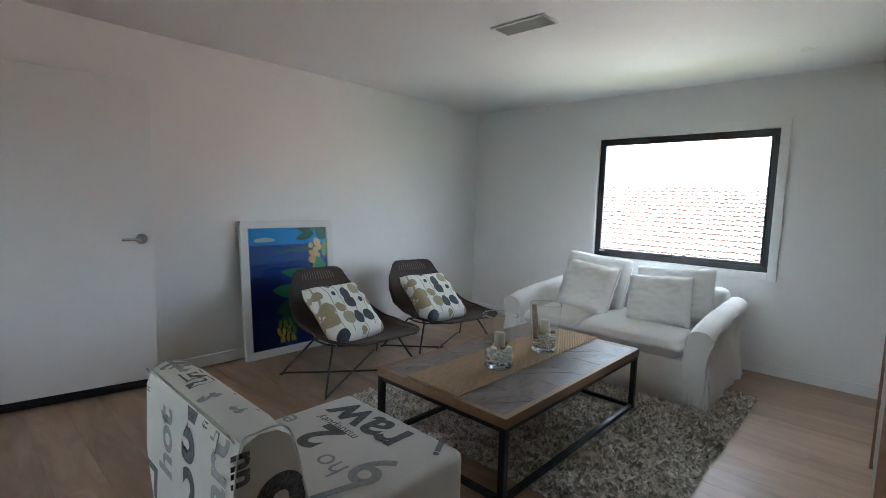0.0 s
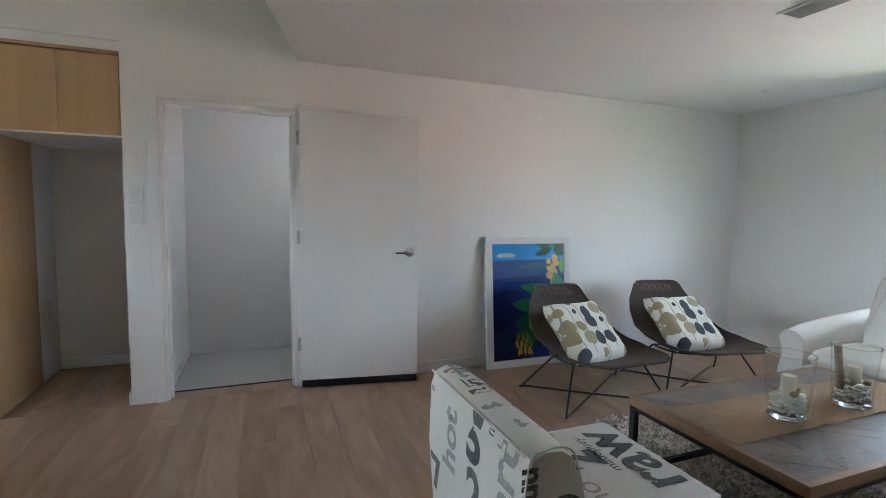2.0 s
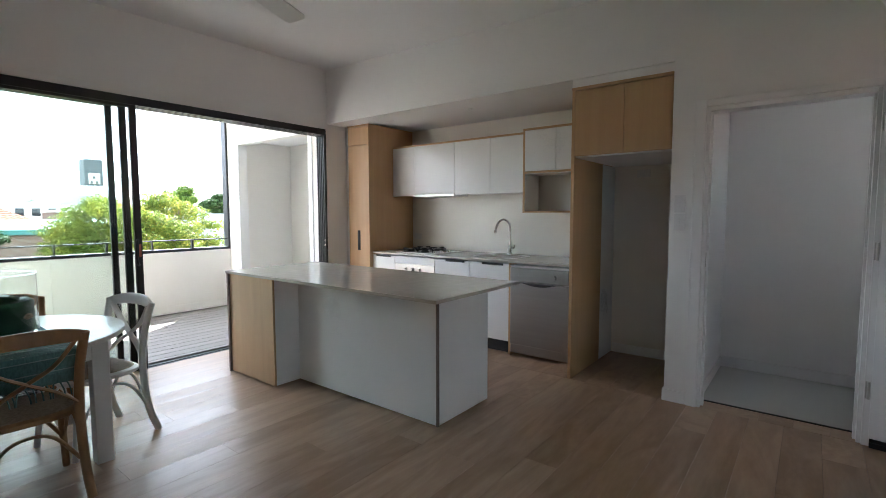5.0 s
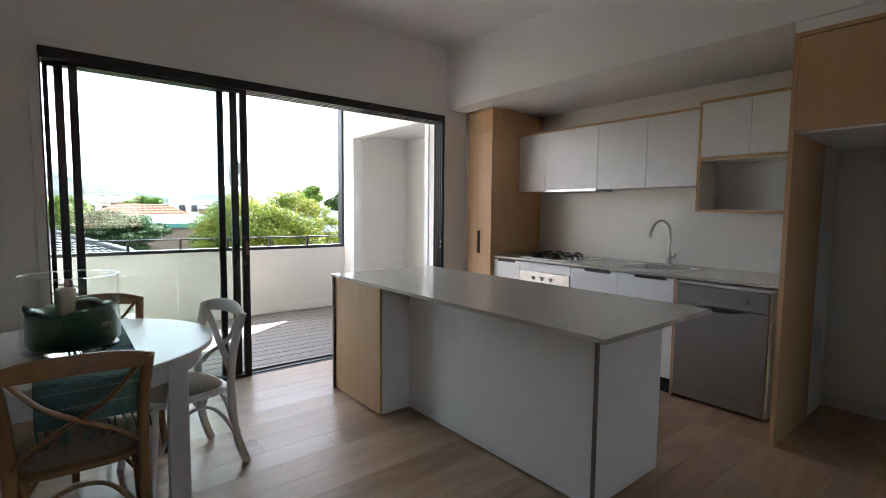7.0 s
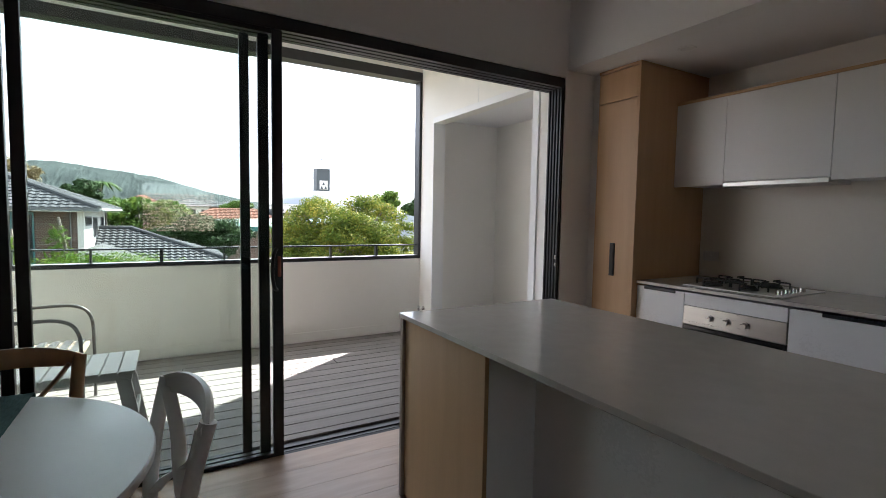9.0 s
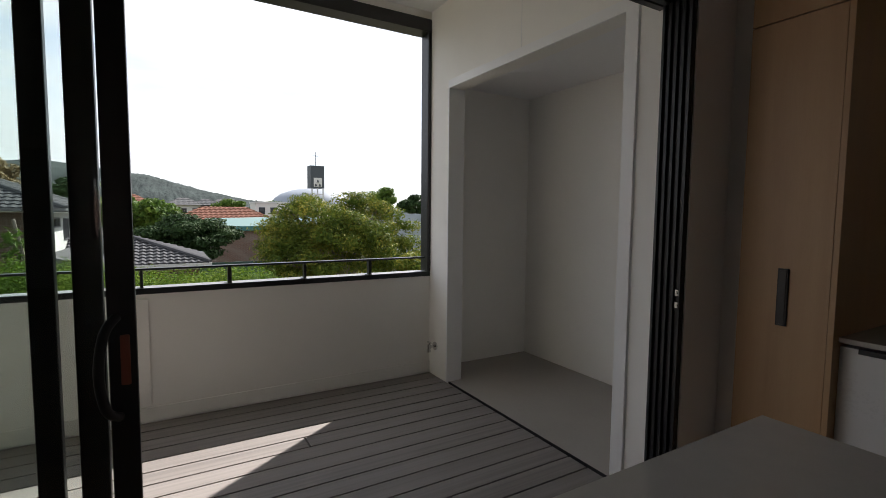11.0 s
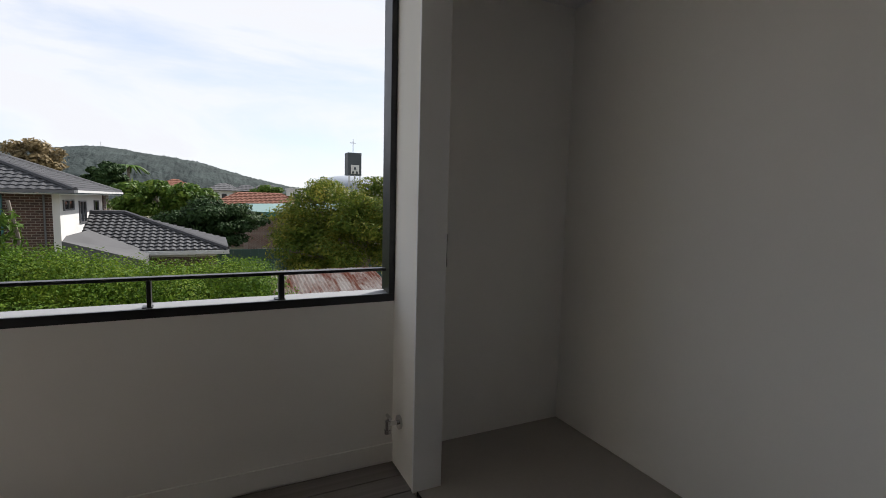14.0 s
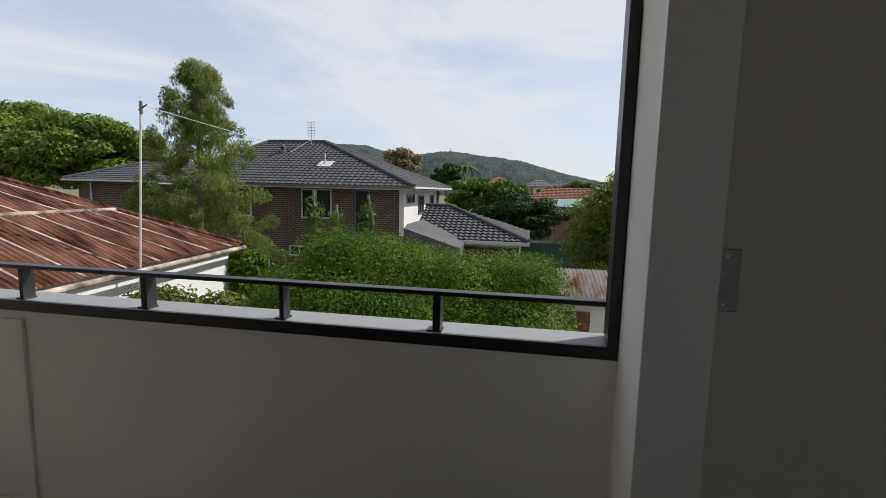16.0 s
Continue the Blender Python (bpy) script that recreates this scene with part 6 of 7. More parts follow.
GUTTER = mat("pale_gutter", (0.48, 0.48, 0.47), 0.45, var=0.08)
DGUTTER = mat("dark_gutter", (0.10, 0.10, 0.105), 0.45, var=0.1)
HWHITE = mat("white_house_wall", (0.58, 0.57, 0.545), 0.7, var=0.06, scale=1.2, fine=40, bump=0.1)
DWIN = mat("dark_window", (0.02, 0.024, 0.03), 0.08, var=0.3, bump=0)
LEAD = mat("grey_membrane", (0.10, 0.10, 0.102), 0.9, spec=0.15, var=0.15, scale=1.5)
BARK = mat("grey_bark", (0.16, 0.135, 0.11), 0.9, var=0.35, scale=8, fine=50, bump=0.6, depth=0.01, stretch=(3, 3, 0.6))
L_VINE = leaf_mat("vine_leaves", (0.026, 0.058, 0.006), (0.068, 0.128, 0.012), (0.150, 0.205, 0.020), 0.65, 0.35)
L_SHRUB = leaf_mat("shrub_leaves", (0.044, 0.067, 0.015), (0.096, 0.126, 0.026), (0.192, 0.185, 0.044), 0.45, 0.35)
L_GUM = leaf_mat("gum_leaves", (0.055, 0.092, 0.022), (0.145, 0.195, 0.045), (0.31, 0.33, 0.09), 0.45, 0.45)
L_YEL = leaf_mat("yellow_green_leaves", (0.042, 0.078, 0.012), (0.11, 0.15, 0.022), (0.29, 0.265, 0.045), 0.45, 0.35)
L_DARK = leaf_mat("dark_glossy_leaves", (0.014, 0.032, 0.010), (0.028, 0.056, 0.018), (0.052, 0.084, 0.028), 0.6, 0.12)
L_TREE = leaf_mat("tree_leaves", (0.037, 0.074, 0.013), (0.074, 0.133, 0.021), (0.141, 0.192, 0.033), 0.45, 0.3)
L_BROWN = leaf_mat("brownish_leaves", (0.13, 0.10, 0.05), (0.22, 0.17, 0.09), (0.32, 0.25, 0.14))

L_FIG = leaf_mat("fig_leaves", (0.06, 0.105, 0.016), (0.125, 0.185, 0.03), (0.23, 0.28, 0.05), 0.45, 0.35)


def ribbed(m, axis, pitch, low):
    """Darker stripes along the ribs of sheet iron: valley shade put into the colour."""
    n, l = m.node_tree.nodes, m.node_tree.links
    p = n["Principled BSDF"]
    base = p.inputs["Base Color"].links[0].from_socket
    tc, sp = n.new("ShaderNodeTexCoord"), n.new("ShaderNodeSeparateXYZ")
    l.new(tc.outputs["Object"], sp.inputs[0])
    f, si, mr = n.new("ShaderNodeMath"), n.new("ShaderNodeMath"), n.new("ShaderNodeMapRange")
    f.operation, si.operation = "MULTIPLY", "SINE"
    f.inputs[1].default_value = 2 * math.pi / pitch
    mr.inputs["From Min"].default_value, mr.inputs["To Min"].default_value, mr.inputs["To Max"].default_value = -1.0, low, 1.0
    mx = n.new("ShaderNodeMix")
    mx.data_type, mx.blend_type = "RGBA", "MULTIPLY"
    mx.inputs["Factor"].default_value = 1.0
    l.new(sp.outputs[axis], f.inputs[0])
    l.new(f.outputs[0], si.inputs[0])
    l.new(si.outputs[0], mr.inputs["Value"])
    l.new(base, mx.inputs["A"])
    l.new(mr.outputs[0], mx.inputs["B"])
    l.new(mx.outputs["Result"], p.inputs["Base Color"])


# both iron roofs get their rib shading as colour stripes
ribbed(RUST, "X", 0.12, 0.45)
ribbed(TINGREY, "Y", 0.09, 0.5)

gb = bmesh.new()
bmesh.ops.create_grid(gb, x_segments=60, y_segments=60, size=1500)
for v_ in gb.verts:
    v_.co.z = GZ - 0.2 + 0.0
fixed("ground", gb, GROUND, "green and brown back yards reaching the horizon", "ground")


def leaves(name, blobs, n, size, material, parent, seed, droop=0.0, slim=0.5):
    """A crown of single leaves scattered through lumps (centre, radii)."""
    r = np.random.RandomState(seed)
    vol = np.array([b[1][0] * b[1][1] * b[1][2] for b in blobs]) ** (2 / 3)
    pick = r.choice(len(blobs), n, p=vol / vol.sum())
    c = np.array([b[0] for b in blobs])[pick]
    q = np.array([b[1] for b in blobs])[pick]
    d = r.normal(size=(n, 3))
    d /= np.linalg.norm(d, axis=1)[:, None]
    rad = 1 - 0.55 * r.random_sample(n) ** 2.0
    lump = 1 + 0.16 * np.sin(d[:, 0] * 5 + c[:, 1]) * np.cos(d[:, 1] * 4.3 + c[:, 2] * 2) + 0.10 * np.sin(d[:, 2] * 9 + c[:, 0] * 3)
    p = c + d * q * (rad * lump)[:, None]
    nrm = d + r.normal(size=(n, 3)) * 0.42
    nrm[:, 2] += 0.35
    nrm /= np.linalg.norm(nrm, axis=1)[:, None]
    t = np.cross(nrm, r.normal(size=(n, 3)))
    t[:, 2] -= droop
    t /= np.linalg.norm(t, axis=1)[:, None]
    b = np.cross(nrm, t)
    s = size * (0.6 + 0.8 * r.random_sample(n))[:, None]
    v = np.stack([p - t * s, p + b * s * slim + nrm * s * 0.15, p + t * s, p - b * s * slim + nrm * s * 0.15], 1)
    i = np.arange(n)[:, None] * 4
    me = bpy.data.meshes.new(name)
    me.from_pydata(v.reshape(-1, 3).tolist(), [], np.concatenate([i + [0, 1, 2], i + [0, 2, 3]]).tolist())
    me.transform(WORLD.get(parent.name, Matrix()).inverted())
    me.materials.append(material)
    ob = new(name, me)
    ob.parent = parent
    return ob


def lumps(c, r, n, seed, size=0.45, low=-0.6):
    rr = random.Random(seed)
    out = []
    for i in range(n):
        while True:
            d = Vector((rr.uniform(-1, 1), rr.uniform(-1, 1), rr.uniform(low, 1)))
            if 0.3 < d.length < 1:
                break
        k = size * rr.uniform(0.7, 1.25)
        out.append(((c[0] + d.x * r[0] * 0.8, c[1] + d.y * r[1] * 0.8, c[2] + d.z * r[2] * 0.8), (r[0] * k, r[1] * k, r[2] * k * 0.8)))
    return out


def tree(name, label, c, r, material, n, size, seed, trunk=True, nl=14, droop=0.0, slim=0.5, lump=0.45, cat="tree", group=""):
    t = thing(name, label, cat, (c[0], c[1], GZ - 0.2), group=group)
    bl = lumps(c, r, nl, seed, lump)
    if trunk:
        part("trunk", tube([(c[0], c[1], GZ - 0.25), (c[0] + 0.1, c[1] + 0.05, (GZ + c[2]) / 2), (c[0], c[1] - 0.05, c[2] + r[2] * 0.5)], max(0.10, r[1] * 0.05), 9), BARK, t, "", True)
        for i, (bc, br) in enumerate(bl[:8]):
            part("limb", tube([(c[0], c[1], c[2] - r[2] * 0.6), ((c[0] + bc[0]) / 2, (c[1] + bc[1]) / 2, (c[2] - r[2] * 0.5 + bc[2]) / 2), bc], max(0.03, r[1] * 0.016), 6), BARK, t, "", True)
    leaves("crown", bl, n, size, material, t, seed, droop, slim)
    return t


def tiled(e0, e1, r0, r1, pitch=0.27, roll=0.25, wave=0.032, step=0.03, cols=None):
    """Rows of rolled tiles (or, with step 0, ribbed sheet) on a roof face between eave e0-e1 and ridge r0-r1."""
    e0, e1, r0, r1 = (Vector(p) for p in (e0, e1, r0, r1))
    nrm = (e1 - e0).cross((r0 + r1) / 2 - (e0 + e1) / 2).normalized()
    if nrm.z < 0:
        nrm = -nrm
    ax = (e1 - e0).normalized()
    slope = ((r0 + r1) / 2 - (e0 + e1) / 2)
    rows_n = max(1, round(slope.length / pitch))
    vs, fs = [], []
    for i in range(rows_n):
        for k, (f, lift) in enumerate(((i / rows_n, step), ((i + 1.02) / rows_n, 0.0))):
            a, b = e0.lerp(r0, min(f, 1)), e1.lerp(r1, min(f, 1))
            ua, ub = (a - e0).dot(ax), (b - e0).dot(ax)
            per = roll / 4
            m = max(2, int((e1 - e0).length / per) + 1)
            for j in range(m + 1):
                u = min(max(j * per, ua), ub)
                w = wave * (0.5 + 0.5 * math.cos(2 * math.pi * u / roll))
                vs.append(a + ax * (u - ua) + nrm * (lift + w))
        base = len(vs) - 2 * (m + 1)
        for j in range(m):
            q = (base + j, base + j + 1, base + m + 1 + j + 1, base + m + 1 + j)
            if (vs[q[1]] - vs[q[0]]).length + (vs[q[2]] - vs[q[3]]).length > 0.01:
                fs.append(q)
        if step and i >= 0:
            # the front lip of each row
            lip = len(vs)
            for j in range(m + 1):
                vs.append(vs[base + j] - nrm * (step + 0.012))
            for j in range(m):
                if (vs[base + j + 1] - vs[base + j]).length > 0.005:
                    fs.append((lip + j, lip + j + 1, base + j + 1, base + j))
    me = bpy.data.meshes.new("tiles")
    me.from_pydata([tuple(v_) for v_ in vs], [], fs)
    return me


def roof(parent, name, faces, material, label="", **kw):
    for f in faces:
        me = tiled(*f, **kw)
        me.transform(WORLD.get(parent.name, Matrix()).inverted())
        me.materials.append(material)
        ob = new(name, me)
        ob.parent = parent
        tagged(ob, label)


def hip(x0, x1, y0, y1, ze, zr, run, south_run=None):
    """The four faces of a hipped roof whose ridge runs along y."""
    xm = (x0 + x1) / 2
    a, b = (xm, y0 + (south_run or run), zr), (xm, y1 - run, zr)
    return [((x1, y0, ze), (x1, y1, ze), a, b), ((x0, y1, ze), (x0, y0, ze), b, a), ((x1, y1, ze), (x0, y1, ze), b, b), ((x0, y0, ze), (x1, y0, ze), a, a)], (a, b)


def ridges(parent, lines, material, r=0.10):
    for p0, p1 in lines:
        part("ridge_cap", rod(Vector(p0) + Vector((0, 0, 0.03)), Vector(p1) + Vector((0, 0, 0.03)), r, n=8), material, parent)


def house_window(parent, x, y0, y1, z0, z1, mull=1, fmat=None, face="x"):
    d = 0.05
    fm = fmat or GUTTER

    def bx(u0, u1, z0_, z1_, d0, d1):
        return box(x + d0, x + d1, u0, u1, z0_, z1_) if face == "x" else box(u0, u1, x + d0, x + d1, z0_, z1_)
    w = part("window", bx(y0, y1, z0, z1, -0.02, 0.012), DWIN, parent, "dark glazed window")
    part("window_frame", join(bx(y0 - 0.05, y1 + 0.05, z0 - 0.05, z0, 0, d), bx(y0 - 0.05, y1 + 0.05, z1, z1 + 0.05, 0, d), bx(y0 - 0.05, y0, z0, z1, 0, d), bx(y1, y1 + 0.05, z0, z1, 0, d),
                              *[bx(y0 + (y1 - y0) * (i + 1) / (mull + 1) - 0.025, y0 + (y1 - y0) * (i + 1) / (mull + 1) + 0.025, z0, z1, 0, d) for i in range(mull)]), fm, w)
    return w


# two-storey brick house
bh = thing("brick_house", "two-storey dark brick house with a charcoal tiled hip roof", "house", (-27.6, -7.0, GZ - 0.2))
bh.location = bh.location + Vector((0, 0.22, 0))
part("wall", box(-31.2, -24.0, -11.8, -1.75, GZ - 0.2, 1.30), BRICK, bh, "dark brown brick walls")
part("wall", box(-29.5, -24.6, -17.3, -11.8, GZ - 0.2, 1.30), BRICK, bh, "dark brown brick wing")
part("white_wall", box(-31.2, -23.99, -1.749, -1.55, -0.6, 1.30), HWHITE, bh, "white rendered side wall")
part("corner_brick", box(-31.25, -30.7, -1.60, -1.50, -0.6, 1.3), BRICK, bh)
fcs, (ra, rb) = hip(-31.9, -23.4, -12.4, -1.0, 1.40, 3.50, 5.6, 2.8)
roof(bh, "roof_face", fcs, SLATE, "charcoal roof tiles")
ridges(bh, [(ra, rb), ((-23.4, -1.0, 1.40), rb), ((-31.9, -1.0, 1.40), rb), ((-23.4, -12.4, 1.40), ra)], SLATE)
fc2, (rc, rd) = hip(-30.1, -24.0, -18.0, -11.0, 1.40, 2.55, 3.0)
roof(bh, "roof_face", fc2, SLATE, "charcoal roof tiles")
ridges(bh, [((-24.0, -18.0, 1.40), rc), (rc, rd)], SLATE)
part("gutter", box(-23.42, -23.30, -12.4, -0.95, 1.33, 1.42), DGUTTER, bh, "dark eave gutter")
part("gutter", box(-31.9, -23.30, -1.0, -0.9, 1.34, 1.42), GUTTER, bh, "pale eave gutter")
part("gutter", box(-24.0, -23.9, -18.0, -12.4, 1.34, 1.42), GUTTER, bh, "pale eave gutter")
part("eave_soffit", box(-31.9, -23.4, -12.4, -1.0, 1.27, 1.30), HWHITE, bh)
part("downpipe", rod((-23.94, -1.95, 1.25), (-23.94, -1.95, GZ), 0.03), DGUTTER, bh)
part("downpipe", rod((-24.5, -17.0, 1.25), (-24.5, -17.0, -2.0), 0.05), GUTTER, bh)
house_window(bh, -24.0, -5.98, -4.72, 0.05, 1.18, 1)
house_window(bh, -24.0, -3.60, -3.05, -0.6, 1.18, 0, mat("teal_frame", (0.03, 0.12, 0.13), 0.4))
house_window(bh, -24.0, -6.55, -5.72, -1.58, -1.24, 1)
house_window(bh, -24.0, -8.3, -7.6, -2.3, -1.5, 0)
house_window(bh, -24.0, -9.0, -8.4, 0.05, 1.18, 0)
house_window(bh, -1.55, -27.4, -26.5, 0.25, 1.0, 1, DGUTTER, "y")
house_window(bh, -1.55, -29.7, -29.0, 0.25, 1.0, 0, DGUTTER, "y")
house_window(bh, -1.55, -25.6, -24.4, 0.78, 1.05, 1, DGUTTER, "y")
part("vent_pipe", join(rod((-26.4, -8.15, 2.85), (-26.4, -8.15, 3.18), 0.11), rod((-26.4, -8.15, 3.13), (-26.15, -8.15, 3.23), 0.11)), DGUTTER, bh, "black roof vent")
part("vent_pipe", join(rod((-25.2, -5.5, 2.22), (-25.2, -5.5, 2.80), 0.035), thicken(sheet([[(-25.45 + 0.5 * i, y, 2.47 - 0.247 * i) for y in (-5.8, -5.15)] for i in (0, 1)]), 0.02)), GUTTER, bh, "pale flue with flashing")
AY = -7.15
part("aerial", join(rod((-27.3, AY, 3.3), (-27.3, AY, 4.45), 0.018), *[rod((-27.3, AY - 0.19, 3.78 + i * 0.13), (-27.3, AY + 0.19, 3.78 + i * 0.13), 0.012) for i in range(6)],
                    *[rod((-27.3, AY + d, 3.74), (-27.3, AY + d, 4.47), 0.012) for d in (-0.18, -0.07, 0.18)], rod((-27.3, AY, 3.6), (-26.35, AY - 0.6, 2.92), 0.014)), GUTTER, bh, "thin television aerial")

# garage in front of it
ga = thing("garage", "low garage with a charcoal tiled roof", "garage", (-28, 0.8, GZ - 0.2))
part("wall", box(-30.8, -25.9, -1.4, 3.3, GZ - 0.2, -0.82), BRICK, ga)
part("tiled_face", box(-25.89, -25.85, -1.4, 3.3, -1.1, -0.85), GUTTER, ga)
roof(ga, "roof_face", [((-25.4, -1.5, -0.80), (-25.4, 3.72, -0.80), (-28.2, -1.5, 0.50), (-28.2, -0.1, 0.50)), ((-25.4, 3.72, -0.80), (-31.0, 3.72, -0.80), (-28.2, -0.1, 0.50), (-28.2, -0.1, 0.50))], SLATE, "charcoal roof tiles", pitch=0.30, wave=0.05, step=0.05)
ridges(ga, [((-25.4, 3.72, -0.78), (-28.2, -0.1, 0.52)), ((-28.2, -1.5, 0.52), (-28.2, -0.1, 0.52))], SLATE, 0.11)
part("gutter", box(-25.44, -25.30, -1.5, 3.76, -0.95, -0.80), GUTTER, ga, "white gutter")
lt_ = poly([(-23.99, -1.55, -0.20), (-25.7, -0.9, 0.0), (-25.5, 1.0, -0.84), (-24.0, 1.0, -1.0)])
ext_ = bmesh.ops.extrude_face_region(lt_, geom=lt_.faces[:])
bmesh.ops.translate(lt_, verts=[e for e in ext_["geom"] if isinstance(e, bmesh.types.BMVert)], vec=(0, 0, -1.2))
part("lean_to", lt_, LEAD, ga, "flat grey lean-to roof")

# rust-red tin roofed cottage
tc_ = thing("tin_cottage", "white cottage with a rusty corrugated iron roof", "house", (-13.0, -8.0, GZ - 0.2))
E0, E1 = Vector((-17.0, -4.0, -0.30)), Vector((-8.4, -3.15, -0.30))
R1 = Vector((-13.0, -7.7, 1.52))
part("wall", poly([(-16.75, -4.25, GZ), (-8.4, -3.42, GZ), (-8.4, -3.42, -0.36), (-16.75, -4.25, -0.36)]), HWHITE, tc_, "white weathered wall")
part("wall", poly([(-16.75, -4.25, GZ), (-16.4, -12.0, GZ), (-16.4, -12.0, -0.36), (-16.75, -4.25, -0.36)]), HWHITE, tc_)
mid0, mid1 = E0.lerp(R1, 0.52), E1.lerp(Vector((-9.0, -7.3, 1.52)), 0.52)
roof(tc_, "roof_sheet", [(E0, E1, mid0, mid1)], RUST, "rusty corrugated sheet", pitch=6, roll=0.12, wave=0.026, step=0.0)
roof(tc_, "roof_sheet", [(mid0 + Vector((0, 0, 0.03)), mid1 + Vector((0, 0, 0.03)), R1, (-9.0, -7.3, 1.52))], RUST, "rusty corrugated sheet", pitch=6, roll=0.12, wave=0.026, step=0.0)
roof(tc_, "roof_sheet", [((-16.7, -12.0, -0.30), E0, (-13.0, -10.0, 1.52), R1)], RUST, "rusty corrugated sheet", pitch=6, roll=0.12, wave=0.026, step=0.0)
PALEW = mat("weathered_flashing", (0.10, 0.055, 0.04), 0.85, var=0.3, scale=2.5, tint=(0.34, 0.28, 0.24), contrast=2.5)
part("hip_flashing", join(rod(E0 + Vector((0, 0, 0.02)), R1 + Vector((0, 0, 0.03)), 0.05, n=8)), RUST, tc_)
part("lap_flashing", rod(mid0 + Vector((0, 0, 0.012)), mid1 + Vector((0, 0, 0.012)), 0.05, n=8), PALEW, tc_, "pale weathered sheet lap")
for k in range(9):
    a, b = E0.lerp(E1, (k + 0.7) / 9.5), mid0.lerp(mid1, (k + 0.3) / 9.5)
    part("sheet_seam", rod(a + Vector((0, 0, 0.012)), b + Vector((0, 0, 0.012)), 0.028, n=6), PALEW, tc_)
for k in range(7):
    a, b = mid0.lerp(mid1, (k + 0.8) / 7.5), R1.lerp(Vector((-9.0, -7.3, 1.52)), (k + 0.4) / 7.5)
    part("sheet_seam", rod(a + Vector((0, 0, 0.04)), b + Vector((0, 0, 0.014)), 0.024, n=6), PALEW, tc_)
part("gutter", rod(E0 + Vector((0, 0.06, -0.08)), E1 + Vector((0, 0.06, -0.08)), 0.055, n=10), PALEW, tc_, "weathered gutter")
ms = thing("aerial_mast", "slim leaning steel aerial mast with a guy wire", "mast", (-13.0, -3.77, GZ - 0.2))
part("pole", rod((-13.0, -3.77, GZ - 0.25), (-13.0, -3.33, 2.75), 0.024, 0.02), GUTTER, ms)
part("bracket", join(rod((-13.0, -3.38, 2.62), (-13.0, -3.20, 2.72), 0.014), rod((-13.0, -3.33, 2.55), (-13.0, -3.33, 2.78), 0.03)), DGUTTER, ms)
part("guy_wire", rod((-13.0, -3.22, 2.68), (-14.6, -1.9, 2.25), 0.006, n=5), GUTTER, ms)

# small rusty shed by the vines
sh = thing("tin_shed", "small shed with a patchy rusted iron roof", "shed", (-14.6, 5.4, GZ - 0.2))
part("wall", box(-16.5, -15.05, 4.45, 6.9, GZ - 0.2, -0.96), HWHITE, sh, "pale shed wall")
part("door", box(-15.05, -15.01, 4.5, 5.02, GZ - 0.2, -1.08), mat("rust_red_door", (0.14, 0.05, 0.035), 0.7, var=0.4), sh, "dark red shed door")
roof(sh, "roof_sheet", [((-14.85, 4.36, -0.90), (-14.85, 7.1, -0.90), (-16.9, 4.42, -0.50), (-16.9, 7.1, -0.40))], TINGREY, "patchy corrugated sheet", pitch=5, roll=0.09, wave=0.022, step=0.0)

# vines over the fence and the shrubs below
vi = thing("vine_thicket", "dense bright green vine growing over a fence", "vine", (-15, 1.9, GZ - 0.2), kind="stuff")
vb = []
rr = random.Random(21)
for k in range(46):
    f = k / 45
    y = -0.9 + 5.05 * f + rr.uniform(-0.2, 0.2)
    top = 0.38 * math.sin(math.pi * min(1, f * 1.9 + 0.12)) ** 0.6 - 0.02 * f + rr.uniform(-0.16, 0.10)
    vb.append(((-15.3 + rr.uniform(-0.9, 0.9), y, top - 0.55), (0.75, 0.62, 0.55)))
    vb.append(((-14.2 + rr.uniform(-0.5, 0.7), y + rr.uniform(-0.4, 0.4), top - 1.25), (0.75, 0.6, 0.6)))
    vb.append(((-13.6 + rr.uniform(-0.4, 0.5), y - 0.2, top - 2.1), (0.7, 0.6, 0.7)))
leaves("foliage", vb, 210000, 0.026, L_VINE, vi, 3, 0.1, 0.62)
for i, (c, r, lab, mt, n) in enumerate((((-13.2, -1.8, -1.5), (0.9, 1.2, 0.8), "yellow-green shrub below the vines", L_SHRUB, 9000), ((-12.6, 0.9, -1.72), (0.9, 1.6, 0.9), "leafy shrub below the vines", L_SHRUB, 9000),
                                        ((-11.8, -2.35, -0.95), (0.45, 0.85, 0.7), "yellow-green shrub by the cottage", L_SHRUB, 5000), ((-17.3, -4.0, -1.2), (0.6, 0.7, 0.85), "creeper on the cottage corner", L_VINE, 5000),
                                        ((-16.8, -2.6, -1.5), (1.2, 1.8, 0.7), "dark shrubs under the brick house", L_TREE, 7000), ((-12.5, 2.9, -1.72), (0.8, 1.2, 0.9), "leafy shrub beside the shed", L_SHRUB, 6000), ((-11.0, -1.2, -2.5), (0.9, 2.4, 0.7), "leafy shrub by the fence", L_TREE, 6000))):
    tree("shrub", lab, c, r, mt, n, 0.055, 40 + i, False, 12, 0.2, 0.5, 0.5, "shrub", "yard shrubs")
lq = thing("loquat_tree", "young large-leaved tree beside the brick house", "tree", (-20.0, -2.9, GZ - 0.2))
for i, (y, z) in enumerate(((-3.35, 1.0), (-2.55, 0.55), (-1.45, 0.9))):
    part("stem", tube([(-20, -2.9, GZ - 0.2), (-20.1, y + 0.1, z - 2.0), (-20, y, z + 0.2)], 0.045, 7), BARK, lq, "", True)
    leaves("crown", [((-20, y, z - 0.25 - 0.33 * k), (0.30, 0.34, 0.26)) for k in range(6)], 200, 0.15, L_TREE, lq, 60 + i, 0.5, 0.3)

